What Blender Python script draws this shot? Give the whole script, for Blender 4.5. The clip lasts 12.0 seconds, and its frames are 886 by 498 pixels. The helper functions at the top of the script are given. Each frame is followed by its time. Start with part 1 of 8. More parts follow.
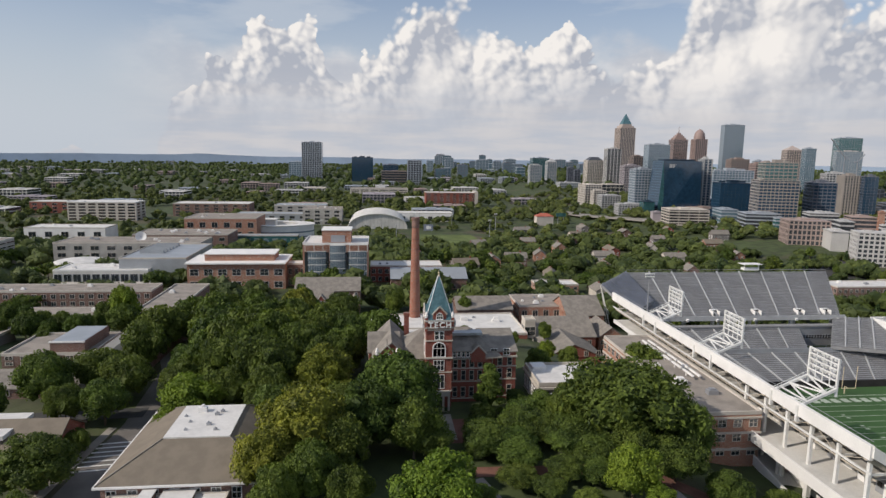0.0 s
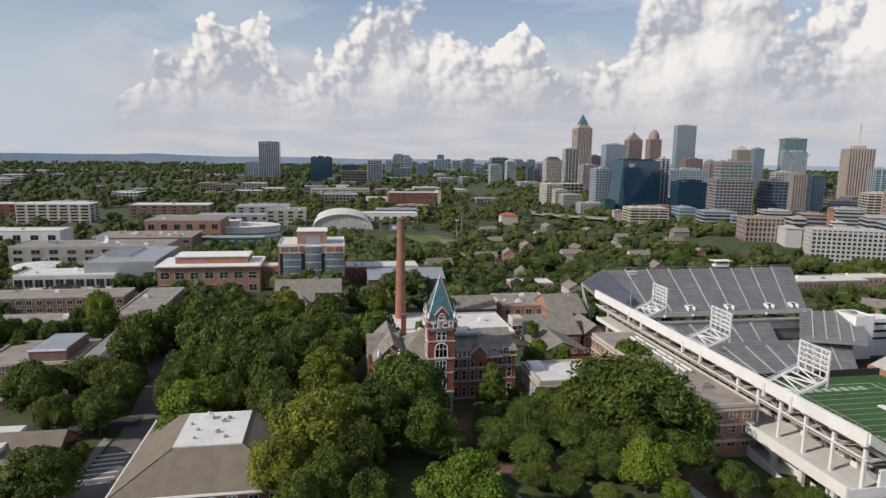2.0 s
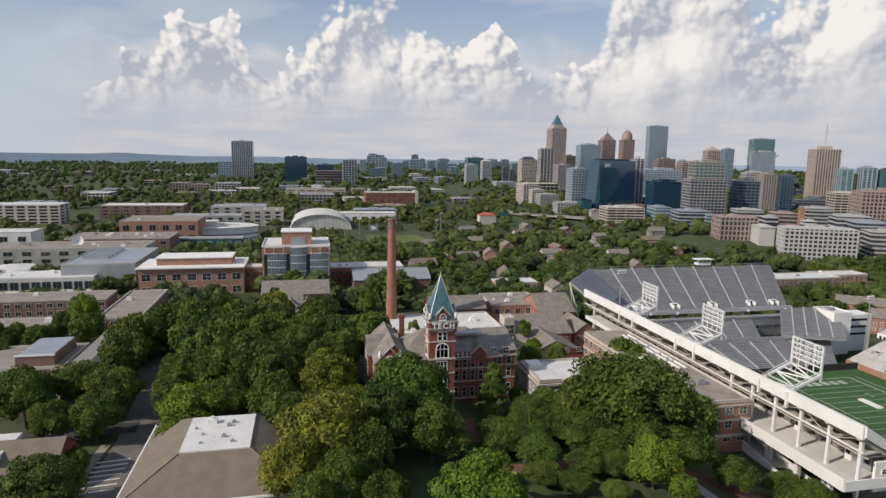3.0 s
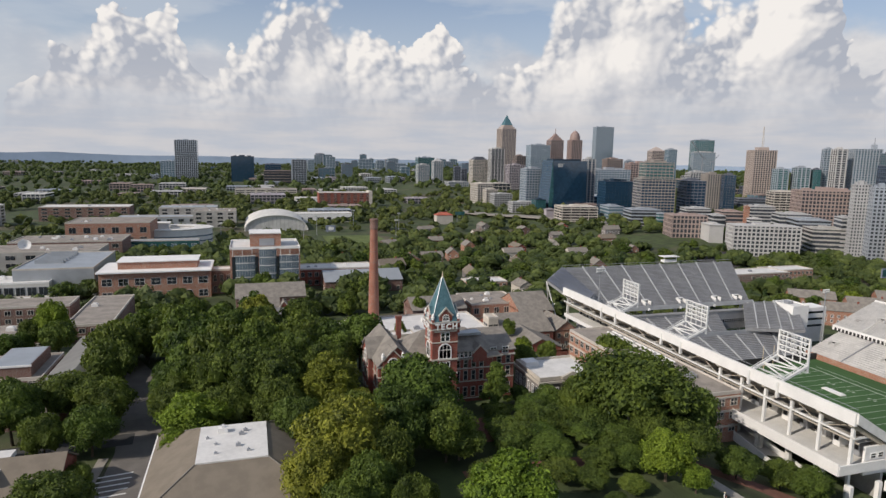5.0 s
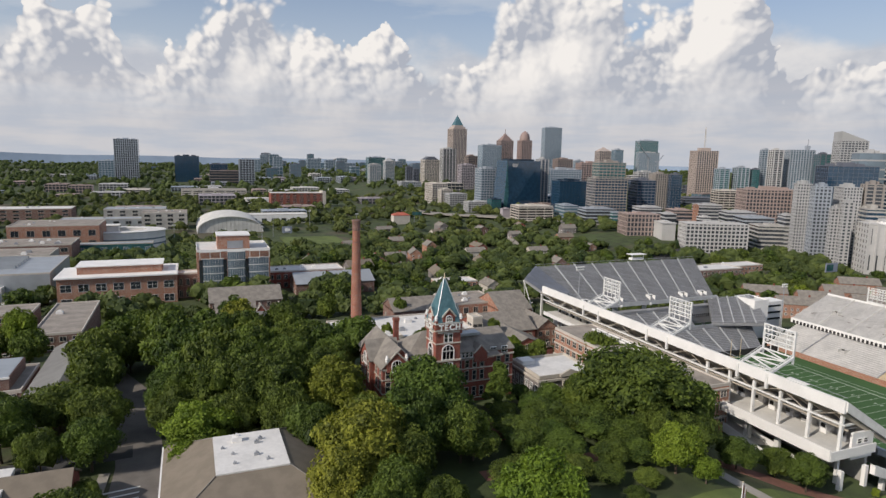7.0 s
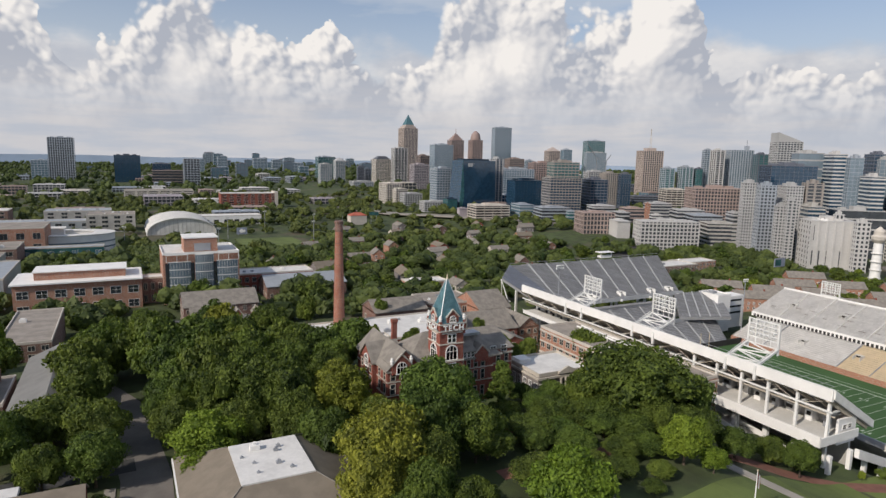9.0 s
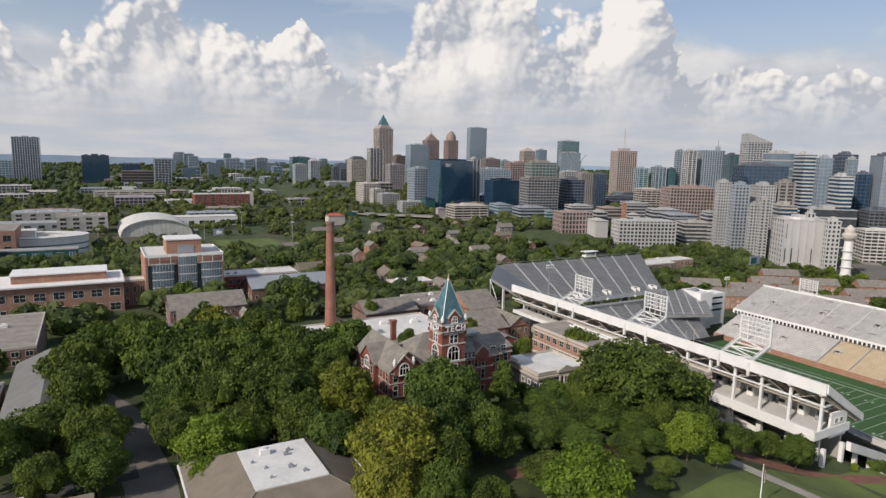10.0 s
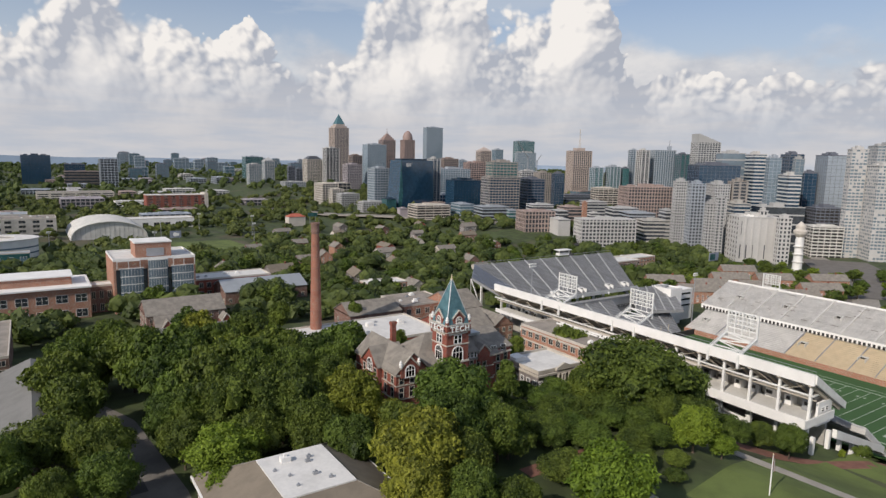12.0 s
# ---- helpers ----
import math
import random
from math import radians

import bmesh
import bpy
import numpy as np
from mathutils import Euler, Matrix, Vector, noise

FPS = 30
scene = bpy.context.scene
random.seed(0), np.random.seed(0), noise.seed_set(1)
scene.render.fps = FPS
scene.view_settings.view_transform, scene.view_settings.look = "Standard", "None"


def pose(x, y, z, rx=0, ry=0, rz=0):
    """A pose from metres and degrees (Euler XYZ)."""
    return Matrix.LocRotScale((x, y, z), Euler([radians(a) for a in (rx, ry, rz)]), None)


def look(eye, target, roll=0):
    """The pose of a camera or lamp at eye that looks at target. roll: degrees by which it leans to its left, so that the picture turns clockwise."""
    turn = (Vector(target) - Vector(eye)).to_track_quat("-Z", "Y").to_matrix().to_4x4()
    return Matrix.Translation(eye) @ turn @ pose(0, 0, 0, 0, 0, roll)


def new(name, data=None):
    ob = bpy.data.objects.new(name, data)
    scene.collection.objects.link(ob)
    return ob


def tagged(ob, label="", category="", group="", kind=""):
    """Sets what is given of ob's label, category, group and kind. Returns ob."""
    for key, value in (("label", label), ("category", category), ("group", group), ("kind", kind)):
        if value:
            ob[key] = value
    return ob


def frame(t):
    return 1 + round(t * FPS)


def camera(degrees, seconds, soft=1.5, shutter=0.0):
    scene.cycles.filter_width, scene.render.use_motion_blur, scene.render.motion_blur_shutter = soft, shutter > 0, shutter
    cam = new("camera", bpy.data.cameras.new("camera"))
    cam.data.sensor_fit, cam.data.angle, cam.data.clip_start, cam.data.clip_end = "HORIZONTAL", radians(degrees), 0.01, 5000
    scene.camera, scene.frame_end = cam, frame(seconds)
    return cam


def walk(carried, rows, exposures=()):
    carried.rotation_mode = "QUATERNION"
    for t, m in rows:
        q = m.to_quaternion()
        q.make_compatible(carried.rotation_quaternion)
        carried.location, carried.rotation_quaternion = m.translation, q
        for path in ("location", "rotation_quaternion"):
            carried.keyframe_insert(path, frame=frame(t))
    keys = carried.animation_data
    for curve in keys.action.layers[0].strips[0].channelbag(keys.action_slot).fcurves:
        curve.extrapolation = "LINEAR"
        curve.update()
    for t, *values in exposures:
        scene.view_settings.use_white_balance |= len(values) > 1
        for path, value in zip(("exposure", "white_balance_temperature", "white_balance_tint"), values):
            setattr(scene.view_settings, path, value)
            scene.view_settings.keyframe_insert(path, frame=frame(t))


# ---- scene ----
cam = camera(70.6, 12.0, soft=1.45)
METRES, EYE, TILT, LEAN, TURN = 80.0, 66.0, 0.0, 0.0, -6.1
ROWS = [
    (0.0, 0.0, 0.0, 0.0, 0.14, -8.72, -0.91),
    (0.5, -0.0265, -0.0, -0.0001, -0.59, -8.71, -0.92),
    (1.0, -0.0597, 0.0007, 0.0, -1.51, -8.7, -0.93),
    (1.5, -0.0987, 0.0024, 0.0, -2.6, -8.67, -0.9),
    (2.0, -0.1407, 0.005, 0.0001, -3.79, -8.68, -0.9),
    (2.5, -0.1836, 0.0087, 0.0, -4.99, -8.67, -0.94),
    (3.0, -0.2265, 0.0135, 0.0001, -6.2, -8.66, -0.98),
    (5.0, -0.3984, 0.0443, -0.0014, -11.04, -8.59, -1.1),
    (5.5, -0.4409, 0.0536, -0.0014, -12.24, -8.59, -1.13),
    (6.0, -0.4834, 0.0638, -0.0016, -13.45, -8.55, -1.16),
    (6.5, -0.5254, 0.0754, -0.0017, -14.66, -8.53, -1.17),
    (7.0, -0.5675, 0.0877, -0.0019, -15.86, -8.51, -1.19),
    (9.0, -0.734, 0.1452, -0.0027, -20.69, -8.45, -1.25),
    (9.5, -0.7747, 0.162, -0.0028, -21.9, -8.41, -1.25),
    (10.0, -0.8151, 0.1794, -0.0033, -23.11, -8.39, -1.25),
    (10.5, -0.8552, 0.1981, -0.0032, -24.28, -8.36, -1.27),
    (11.0, -0.8945, 0.2178, -0.0042, -25.49, -8.33, -1.27),
    (11.5, -0.9316, 0.2378, -0.0039, -26.62, -8.33, -1.21),
    (12.0, -0.9568, 0.2522, -0.0049, -27.41, -8.33, -1.23),
]
walk(cam, [(t, pose(0, 0, EYE, TILT, LEAN, TURN) @ pose(METRES * x, METRES * y, METRES * z, 90 + pitch, roll, yaw)) for t, x, y, z, yaw, pitch, roll in ROWS])

# ---- world, sun ----
SUN_AZ, SUN_EL = 254.0, 35.0      # compass bearing and height of the sun; y is north, x is east
world = bpy.data.worlds.new("sky")
scene.world = world
world.use_nodes = True


class Nodes:
    """Short hand for a node tree."""

    def __init__(self, tree):
        self.tree = tree
        tree.nodes.clear()

    def node(self, kind, **props):
        n = self.tree.nodes.new(kind)
        for k, v in props.items():
            setattr(n, k, v)
        return n

    def put(self, socket, value):
        if isinstance(value, bpy.types.NodeSocket):
            self.tree.links.new(value, socket)
        elif value is not None:
            socket.default_value = value

    def math(self, op, a, b=None, c=None, clamp=False):
        n = self.node("ShaderNodeMath", operation=op, use_clamp=clamp)
        for s, v in zip(n.inputs, (a, b, c)):
            self.put(s, v)
        return n.outputs[0]

    def vec(self, op, a, b=None):
        n = self.node("ShaderNodeVectorMath", operation=op)
        for s, v in zip(n.inputs, (a, b)):
            self.put(s, v)
        return n.outputs[0]

    def ramp(self, value, a, b, lo=0.0, hi=1.0):
        n = self.node("ShaderNodeMapRange", interpolation_type="SMOOTHSTEP")
        for s, v in zip(n.inputs, (value, a, b, lo, hi)):
            self.put(s, v)
        return n.outputs[0]

    def mix(self, fac, a, b, blend="MIX"):
        n = self.node("ShaderNodeMix", data_type="RGBA", blend_type=blend)
        self.put(n.inputs[0], fac)
        self.put(n.inputs[6], a)
        self.put(n.inputs[7], b)
        return n.outputs[2]

    def noise(self, vector, scale, detail=3.0, rough=0.55):
        n = self.node("ShaderNodeTexNoise")
        self.put(n.inputs["Vector"], vector)
        n.inputs["Scale"].default_value, n.inputs["Detail"].default_value, n.inputs["Roughness"].default_value = scale, detail, rough
        return n.outputs["Fac"]


def rgb(r, g, b):
    return (r, g, b, 1.0)


def make_sky():
    n = Nodes(world.node_tree)
    d = n.node("ShaderNodeTexCoord").outputs["Generated"]
    sep = n.node("ShaderNodeSeparateXYZ")
    n.put(sep.inputs[0], d)
    x, y, z = sep.outputs
    el = n.math("MULTIPLY", n.math("ARCSINE", z), 57.2958)
    az = n.math("MULTIPLY", n.math("ARCTAN2", x, y), 57.2958)
    warp = n.math("MULTIPLY", n.math("SUBTRACT", n.noise(d, 9.0, 2.0), 0.5), 5.0)
    az2 = n.math("ADD", az, warp)
    # height of the cloud tops round the horizon, in degrees / 20
    ramp = n.node("ShaderNodeValToRGB")
    ramp.color_ramp.interpolation = "EASE"
    tops = [(-40, 0), (-19, 0), (-17, 5), (-13, 10), (-8.5, 12.6), (-5, 12.2), (-3, 8), (-1, 9.8), (3, 13), (7, 15), (9.5, 11), (14, 9.6),
            (17, 12), (20, 10), (24, 11), (27, 14), (30, 18), (35, 18), (38, 12.5), (41.5, 13), (45, 16), (47.5, 14), (49, 9.6), (54, 9.4), (58, 7), (64, 8), (80, 7), (100, 6)]
    el_ = ramp.color_ramp.elements
    while len(el_) < len(tops):
        el_.new(0.5)
    for e, (a, t) in zip(el_, tops):
        e.position, e.color = (a + 40) / 140, (t / 20, t / 20, t / 20, 1)
    n.put(ramp.inputs[0], n.math("DIVIDE", n.math("ADD", az2, 40.0), 140.0))
    top = n.math("MULTIPLY", ramp.outputs[0], 20.0)

    def billow(v, octaves):
        total = None
        for scale, weight in octaves:
            vo = n.node("ShaderNodeTexVoronoi", feature="SMOOTH_F1")
            n.put(vo.inputs["Vector"], v)
            vo.inputs["Scale"].default_value, vo.inputs["Smoothness"].default_value = scale, 0.22
            term = n.math("MULTIPLY", n.math("SUBTRACT", 1.0, vo.outputs["Distance"]), weight)
            total = term if total is None else n.math("ADD", total, term)
        return total

    # the air rolls: a soft swirl bends the puffs out of their lattice
    wob = n.node("ShaderNodeTexNoise")
    n.put(wob.inputs["Vector"], d)
    wob.inputs["Scale"].default_value, wob.inputs["Detail"].default_value = 9.0, 4.0
    v = n.vec("ADD", d, n.vec("MULTIPLY", n.vec("SUBTRACT", wob.outputs["Color"], (0.5, 0.5, 0.5)), (0.045, 0.045, 0.045)))
    towers, puffs = ((5.0, 0.6), (10.5, 0.4)), ((22.0, 0.5), (47.0, 0.3), (100.0, 0.2))
    c0, f0 = billow(v, towers), billow(v, puffs)
    c1 = billow(n.vec("ADD", v, (-0.034, 0.006, 0.022)), towers)
    f1 = billow(n.vec("ADD", v, (-0.0085, 0.001, 0.0065)), puffs)
    b0 = n.math("ADD", n.math("MULTIPLY", c0, 0.62), n.math("MULTIPLY", f0, 0.38))
    margin = n.math("SUBTRACT", n.math("ADD", top, n.math("MULTIPLY", n.math("SUBTRACT", b0, 0.58), 13.0)), el)
    thin = n.ramp(n.noise(n.vec("ADD", d, (1.7, 0.3, 0.0)), 5.0, 3.0), 0.42, 0.7, 0.3, 2.2)
    mask = n.ramp(n.math("DIVIDE", margin, thin), 0.0, 1.0)
    relief = n.math("ADD", n.math("MULTIPLY", n.math("SUBTRACT", c0, c1), 2.9), n.math("MULTIPLY", n.math("SUBTRACT", f0, f1), n.ramp(margin, 0.5, 7.0, 3.4, 0.9)))
    cleft = n.math("MULTIPLY", n.math("SUBTRACT", f0, 0.62), n.ramp(margin, 0.5, 7.0, 1.0, 0.3))
    broad = n.math("MULTIPLY", n.math("SUBTRACT", n.noise(n.vec("ADD", d, (3.1, 0.0, 0.0)), 5.0, 3.0), 0.5), 1.1)
    depth = n.ramp(el, 3.0, 14.0, 0.34, 0.0)
    lit = n.math("ADD", n.math("ADD", n.math("ADD", relief, cleft), broad), n.math("SUBTRACT", 0.8, depth), clamp=True)
    cloud = n.mix(lit, rgb(0.43, 0.455, 0.52), rgb(0.9, 0.86, 0.825))
    # flat grey layers low over the horizon
    streak = n.ramp(n.noise(n.vec("MULTIPLY", d, (1.0, 1.0, 7.0)), 7.0, 5.0), 0.36, 0.66)
    haze = n.mix(streak, rgb(0.49, 0.52, 0.585), rgb(0.6, 0.59, 0.61))
    low = n.ramp(el, 1.5, 8.0, 0.94, 0.0)
    cloud = n.mix(low, cloud, haze)
    # thin veil over the blue
    veil = n.math("MULTIPLY", n.ramp(n.noise(n.vec("MULTIPLY", d, (1.0, 1.0, 4.5)), 3.2, 5.0), 0.38, 0.66), 0.72)
    veil = n.math("MAXIMUM", veil, n.ramp(el, 1.0, 17.0, 0.95, 0.2))
    sky = n.node("ShaderNodeTexSky", sky_type="NISHITA", sun_disc=False)
    sky.sun_elevation, sky.sun_rotation = radians(SUN_EL), radians(SUN_AZ)
    sky.air_density, sky.dust_density = 1.0, 1.2
    blue = n.mix(1.0, sky.outputs[0], rgb(0.085, 0.092, 0.105), "MULTIPLY")
    blue = n.mix(veil, blue, rgb(0.54, 0.585, 0.65))
    # a soft grey bank stands behind the towers of cloud
    bank_top = n.math("MULTIPLY_ADD", n.noise(n.vec("MULTIPLY", d, (1.0, 1.0, 1.6)), 6.0, 5.0), 13.0, 3.0)
    bank = n.math("MULTIPLY", n.ramp(n.math("SUBTRACT", bank_top, el), -0.5, 3.0), n.ramp(az, -24.0, -11.0))
    shade = n.ramp(n.noise(n.vec("MULTIPLY", d, (1.0, 1.0, 2.0)), 9.0, 6.0), 0.35, 0.68)
    bank_colour = n.mix(low, n.mix(shade, rgb(0.5, 0.525, 0.585), rgb(0.74, 0.725, 0.725)), haze)
    blue = n.mix(bank, blue, bank_colour)
    colour = n.mix(mask, blue, cloud)
    back = n.node("ShaderNodeBackground")
    n.put(back.inputs[0], colour)
    back.inputs[1].default_value = 1.0
    out = n.node("ShaderNodeOutputWorld")
    n.put(out.inputs[0], back.outputs[0])


make_sky()
sun = new("sun", bpy.data.lights.new("sun", "SUN"))
sun.data.energy, sun.data.angle, sun.data.color = 3.6, radians(0.6), (1.0, 0.91, 0.805)
_a, _e = radians(SUN_AZ), radians(SUN_EL)
sun.matrix_world = look((0, 0, 300), Vector((0, 0, 300)) - Vector((math.sin(_a) * math.cos(_e), math.cos(_a) * math.cos(_e), math.sin(_e))))
scene.view_settings.exposure = 0.0


# ---- materials ----
def material(name, colour, rough=0.8, metal=0.0, vary=0.15, coarse=0.15, fine=6.0, bump=0.0, tint=None, spec=0.4, per_object=0.0, island=0.0):
    """A surface with stains at a coarse scale and grain at a fine one (per metre)."""
    m = bpy.data.materials.new(name)
    m.use_nodes = True
    n = Nodes(m.node_tree)
    pos = n.node("ShaderNodeNewGeometry")
    p = pos.outputs["Position"]
    big, small = n.noise(p, coarse, 4.0), n.noise(p, fine, 3.0)
    c = rgb(*colour)
    dark = rgb(*[v * (1 - vary * 1.6) for v in colour])
    light = rgb(*(tint or [min(1, v * (1 + vary)) for v in colour]))
    col = n.mix(n.ramp(big, 0.35, 0.65), dark, light)
    col = n.mix(0.5, col, n.mix(n.ramp(small, 0.3, 0.7), dark, c))
    if per_object:
        r = n.node("ShaderNodeObjectInfo").outputs["Random"]
        col = n.mix(1.0, col, n.mix(r, rgb(*[1 - per_object] * 3), rgb(*[1 + per_object] * 3)), "MULTIPLY")
    if island:
        r = pos.outputs["Random Per Island"]
        col = n.mix(1.0, col, n.mix(r, rgb(*[1 - island] * 3), rgb(*[1 + island] * 3)), "MULTIPLY")
    b = n.node("ShaderNodeBsdfPrincipled")
    n.put(b.inputs["Base Color"], col)
    b.inputs["Metallic"].default_value = metal
    n.put(b.inputs["Roughness"], n.math("MULTIPLY_ADD", small, 0.16, rough - 0.08, clamp=True))
    b.inputs["Specular IOR Level"].default_value = spec
    if bump:
        bp = n.node("ShaderNodeBump")
        bp.inputs["Strength"].default_value, bp.inputs["Distance"].default_value = bump, 0.05
        n.put(bp.inputs["Height"], small)
        n.put(b.inputs["Normal"], bp.outputs[0])
    out = n.node("ShaderNodeOutputMaterial")
    n.put(out.inputs[0], b.outputs[0])
    return m


def brick_material(name, a, b_, mortar):
    """Brickwork of true size on upright walls, with weathering."""
    m = bpy.data.materials.new(name)
    m.use_nodes = True
    n = Nodes(m.node_tree)
    g = n.node("ShaderNodeNewGeometry")
    sep = n.node("ShaderNodeSeparateXYZ")
    n.put(sep.inputs[0], g.outputs["Position"])
    comb = n.node("ShaderNodeCombineXYZ")
    n.put(comb.inputs[0], n.math("ADD", sep.outputs[0], sep.outputs[1]))
    n.put(comb.inputs[1], sep.outputs[2])
    t = n.node("ShaderNodeTexBrick")
    n.put(t.inputs["Vector"], comb.outputs[0])
    t.inputs["Color1"].default_value, t.inputs["Color2"].default_value, t.inputs["Mortar"].default_value = rgb(*a), rgb(*b_), rgb(*mortar)
    t.inputs["Scale"].default_value, t.inputs["Mortar Size"].default_value = 1.0, 0.008
    t.inputs["Brick Width"].default_value, t.inputs["Row Height"].default_value = 0.21, 0.07
    big = n.noise(g.outputs["Position"], 0.35, 5.0)
    streak = n.noise(n.vec("MULTIPLY", g.outputs["Position"], (1.2, 1.2, 0.12)), 1.0, 4.0)
    col = n.mix(n.ramp(big, 0.3, 0.7, 0.0, 0.35), t.outputs["Color"], rgb(*[v * 0.55 for v in a]))
    col = n.mix(n.ramp(streak, 0.5, 0.8, 0.0, 0.3), col, rgb(*[v * 1.35 for v in b_]))
    s = n.node("ShaderNodeBsdfPrincipled")
    n.put(s.inputs["Base Color"], col)
    s.inputs["Roughness"].default_value = 0.88
    bp = n.node("ShaderNodeBump")
    bp.inputs["Strength"].default_value, bp.inputs["Distance"].default_value = 0.4, 0.01
    n.put(bp.inputs["Height"], t.outputs["Fac"])
    bp.invert = True
    n.put(s.inputs["Normal"], bp.outputs[0])
    out = n.node("ShaderNodeOutputMaterial")
    n.put(out.inputs[0], s.outputs[0])
    return m


def leaf_material(name, dark, light, patch=0.22):
    m = bpy.data.materials.new(name)
    m.use_nodes = True
    n = Nodes(m.node_tree)
    g = n.node("ShaderNodeNewGeometry")
    r = n.node("ShaderNodeObjectInfo").outputs["Random"]
    big = n.noise(g.outputs["Position"], patch, 3.0)
    # tones weighted dark with few bright ones, imitating sunlit sprays among shaded leaves
    f = n.math("ADD", n.math("MULTIPLY", n.math("POWER", g.outputs["Random Per Island"], 1.7), 0.6), n.math("MULTIPLY", n.ramp(big, 0.35, 0.65), 0.45))
    col = n.mix(f, rgb(*dark), rgb(*light))
    col = n.mix(1.0, col, n.mix(r, rgb(0.66, 0.78, 0.72), rgb(1.06, 1.03, 0.92)), "MULTIPLY")
    dif = n.node("ShaderNodeBsdfPrincipled")
    n.put(dif.inputs["Base Color"], col)
    dif.inputs["Roughness"].default_value, dif.inputs["Specular IOR Level"].default_value = 0.62, 0.25
    tr = n.node("ShaderNodeBsdfTranslucent")
    n.put(tr.inputs[0], n.mix(1.0, col, rgb(1.3, 1.4, 0.5), "MULTIPLY"))
    mx = n.node("ShaderNodeMixShader")
    mx.inputs[0].default_value = 0.2
    n.put(mx.inputs[1], dif.outputs[0])
    n.put(mx.inputs[2], tr.outputs[0])
    out = n.node("ShaderNodeOutputMaterial")
    n.put(out.inputs[0], mx.outputs[0])
    return m


def glass_material(name, colour, rough=0.08, vary=0.35):
    """Window glass seen from outside: a dark pane with a sharp sheen, no two alike."""
    m = bpy.data.materials.new(name)
    m.use_nodes = True
    n = Nodes(m.node_tree)
    g = n.node("ShaderNodeNewGeometry")
    vo = n.node("ShaderNodeTexVoronoi", feature="F1")
    n.put(vo.inputs["Vector"], n.vec("MULTIPLY", g.outputs["Position"], (0.3, 0.3, 0.27)))
    vo.inputs["Scale"].default_value = 1.0
    sp = n.node("ShaderNodeSeparateColor")
    n.put(sp.inputs[0], vo.outputs["Color"])
    r = n.node("ShaderNodeObjectInfo").outputs["Random"]
    f = n.math("ADD", n.math("MULTIPLY", sp.outputs[0], 0.6), n.math("MULTIPLY", r, 0.4))
    col = n.mix(f, rgb(*[v * (1 - vary) for v in colour]), rgb(*[v * (1 + vary) for v in colour]))
    b = n.node("ShaderNodeBsdfPrincipled")
    n.put(b.inputs["Base Color"], col)
    b.inputs["Roughness"].default_value, b.inputs["IOR"].default_value = rough, 1.6
    b.inputs["Specular IOR Level"].default_value = 0.8
    wob = n.node("ShaderNodeBump")
    wob.inputs["Strength"].default_value, wob.inputs["Distance"].default_value = 0.12, 0.3
    n.put(wob.inputs["Height"], n.noise(g.outputs["Position"], 0.5, 2.0))
    n.put(b.inputs["Normal"], wob.outputs[0])
    out = n.node("ShaderNodeOutputMaterial")
    n.put(out.inputs[0], b.outputs[0])
    return m


BRICK = brick_material("red_brick", (0.235, 0.052, 0.034), (0.29, 0.075, 0.048), (0.23, 0.14, 0.11))
BRICK_ORANGE = brick_material("orange_brick", (0.34, 0.14, 0.085), (0.40, 0.18, 0.11), (0.42, 0.36, 0.3))
BRICK_STACK = brick_material("stack_brick", (0.3, 0.105, 0.066), (0.35, 0.135, 0.085), (0.33, 0.24, 0.19))
BRICK_BROWN = brick_material("brown_brick", (0.17, 0.085, 0.065), (0.22, 0.11, 0.085), (0.28, 0.24, 0.21))
BRICK_GREY = brick_material("grey_brick", (0.17, 0.15, 0.15), (0.22, 0.19, 0.18), (0.3, 0.28, 0.26))
LIMESTONE = material("limestone", (0.52, 0.47, 0.4), 0.85, vary=0.14, fine=4.0)
CONCRETE = material("concrete", (0.42, 0.40, 0.37), 0.9, vary=0.16, fine=3.0, bump=0.2)
CONCRETE_PALE = material("pale_concrete", (0.62, 0.6, 0.56), 0.9, vary=0.12, fine=3.0)
PRECAST = material("precast", (0.55, 0.5, 0.44), 0.85, vary=0.1, fine=2.0)
WHITE = material("white_paint", (0.8, 0.78, 0.75), 0.6, vary=0.07, fine=2.5)
STEEL_WHITE = material("white_steel", (0.76, 0.75, 0.72), 0.5, vary=0.1, coarse=0.4, fine=5.0)
STEEL_GREY = material("grey_steel", (0.36, 0.37, 0.39), 0.5, 0.4, vary=0.12)
RAKER = material("weathered_steel", (0.5, 0.44, 0.36), 0.6, vary=0.15)
SHINGLE = material("grey_shingle", (0.25, 0.225, 0.195), 0.92, vary=0.2, coarse=0.5, fine=7.0, bump=0.6, island=0.06)
SHINGLE_TAN = material("tan_shingle", (0.205, 0.172, 0.133), 0.92, vary=0.12, coarse=0.4, fine=7.0, bump=0.5)
MEMBRANE = material("white_membrane", (0.66, 0.64, 0.61), 0.75, vary=0.1, coarse=0.25, fine=1.5)
GRAVEL = material("gravel_roof", (0.3, 0.265, 0.23), 0.95, vary=0.2, coarse=0.2, fine=5.0, bump=0.4)
ROOF_DARK = material("dark_grey_roof", (0.19, 0.185, 0.175), 0.8, vary=0.12, coarse=0.3, fine=3.0, bump=0.2)
# paler than the near panes: haze over distance is put into the colour
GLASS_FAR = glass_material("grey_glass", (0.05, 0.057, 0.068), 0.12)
FIELD_LINE = material("field_paint", (0.42, 0.47, 0.38), 0.8, vary=0.2, coarse=0.4, fine=3.0)
METAL_ROOF = material("grey_metal_roof", (0.4, 0.42, 0.44), 0.45, 0.35, vary=0.1)
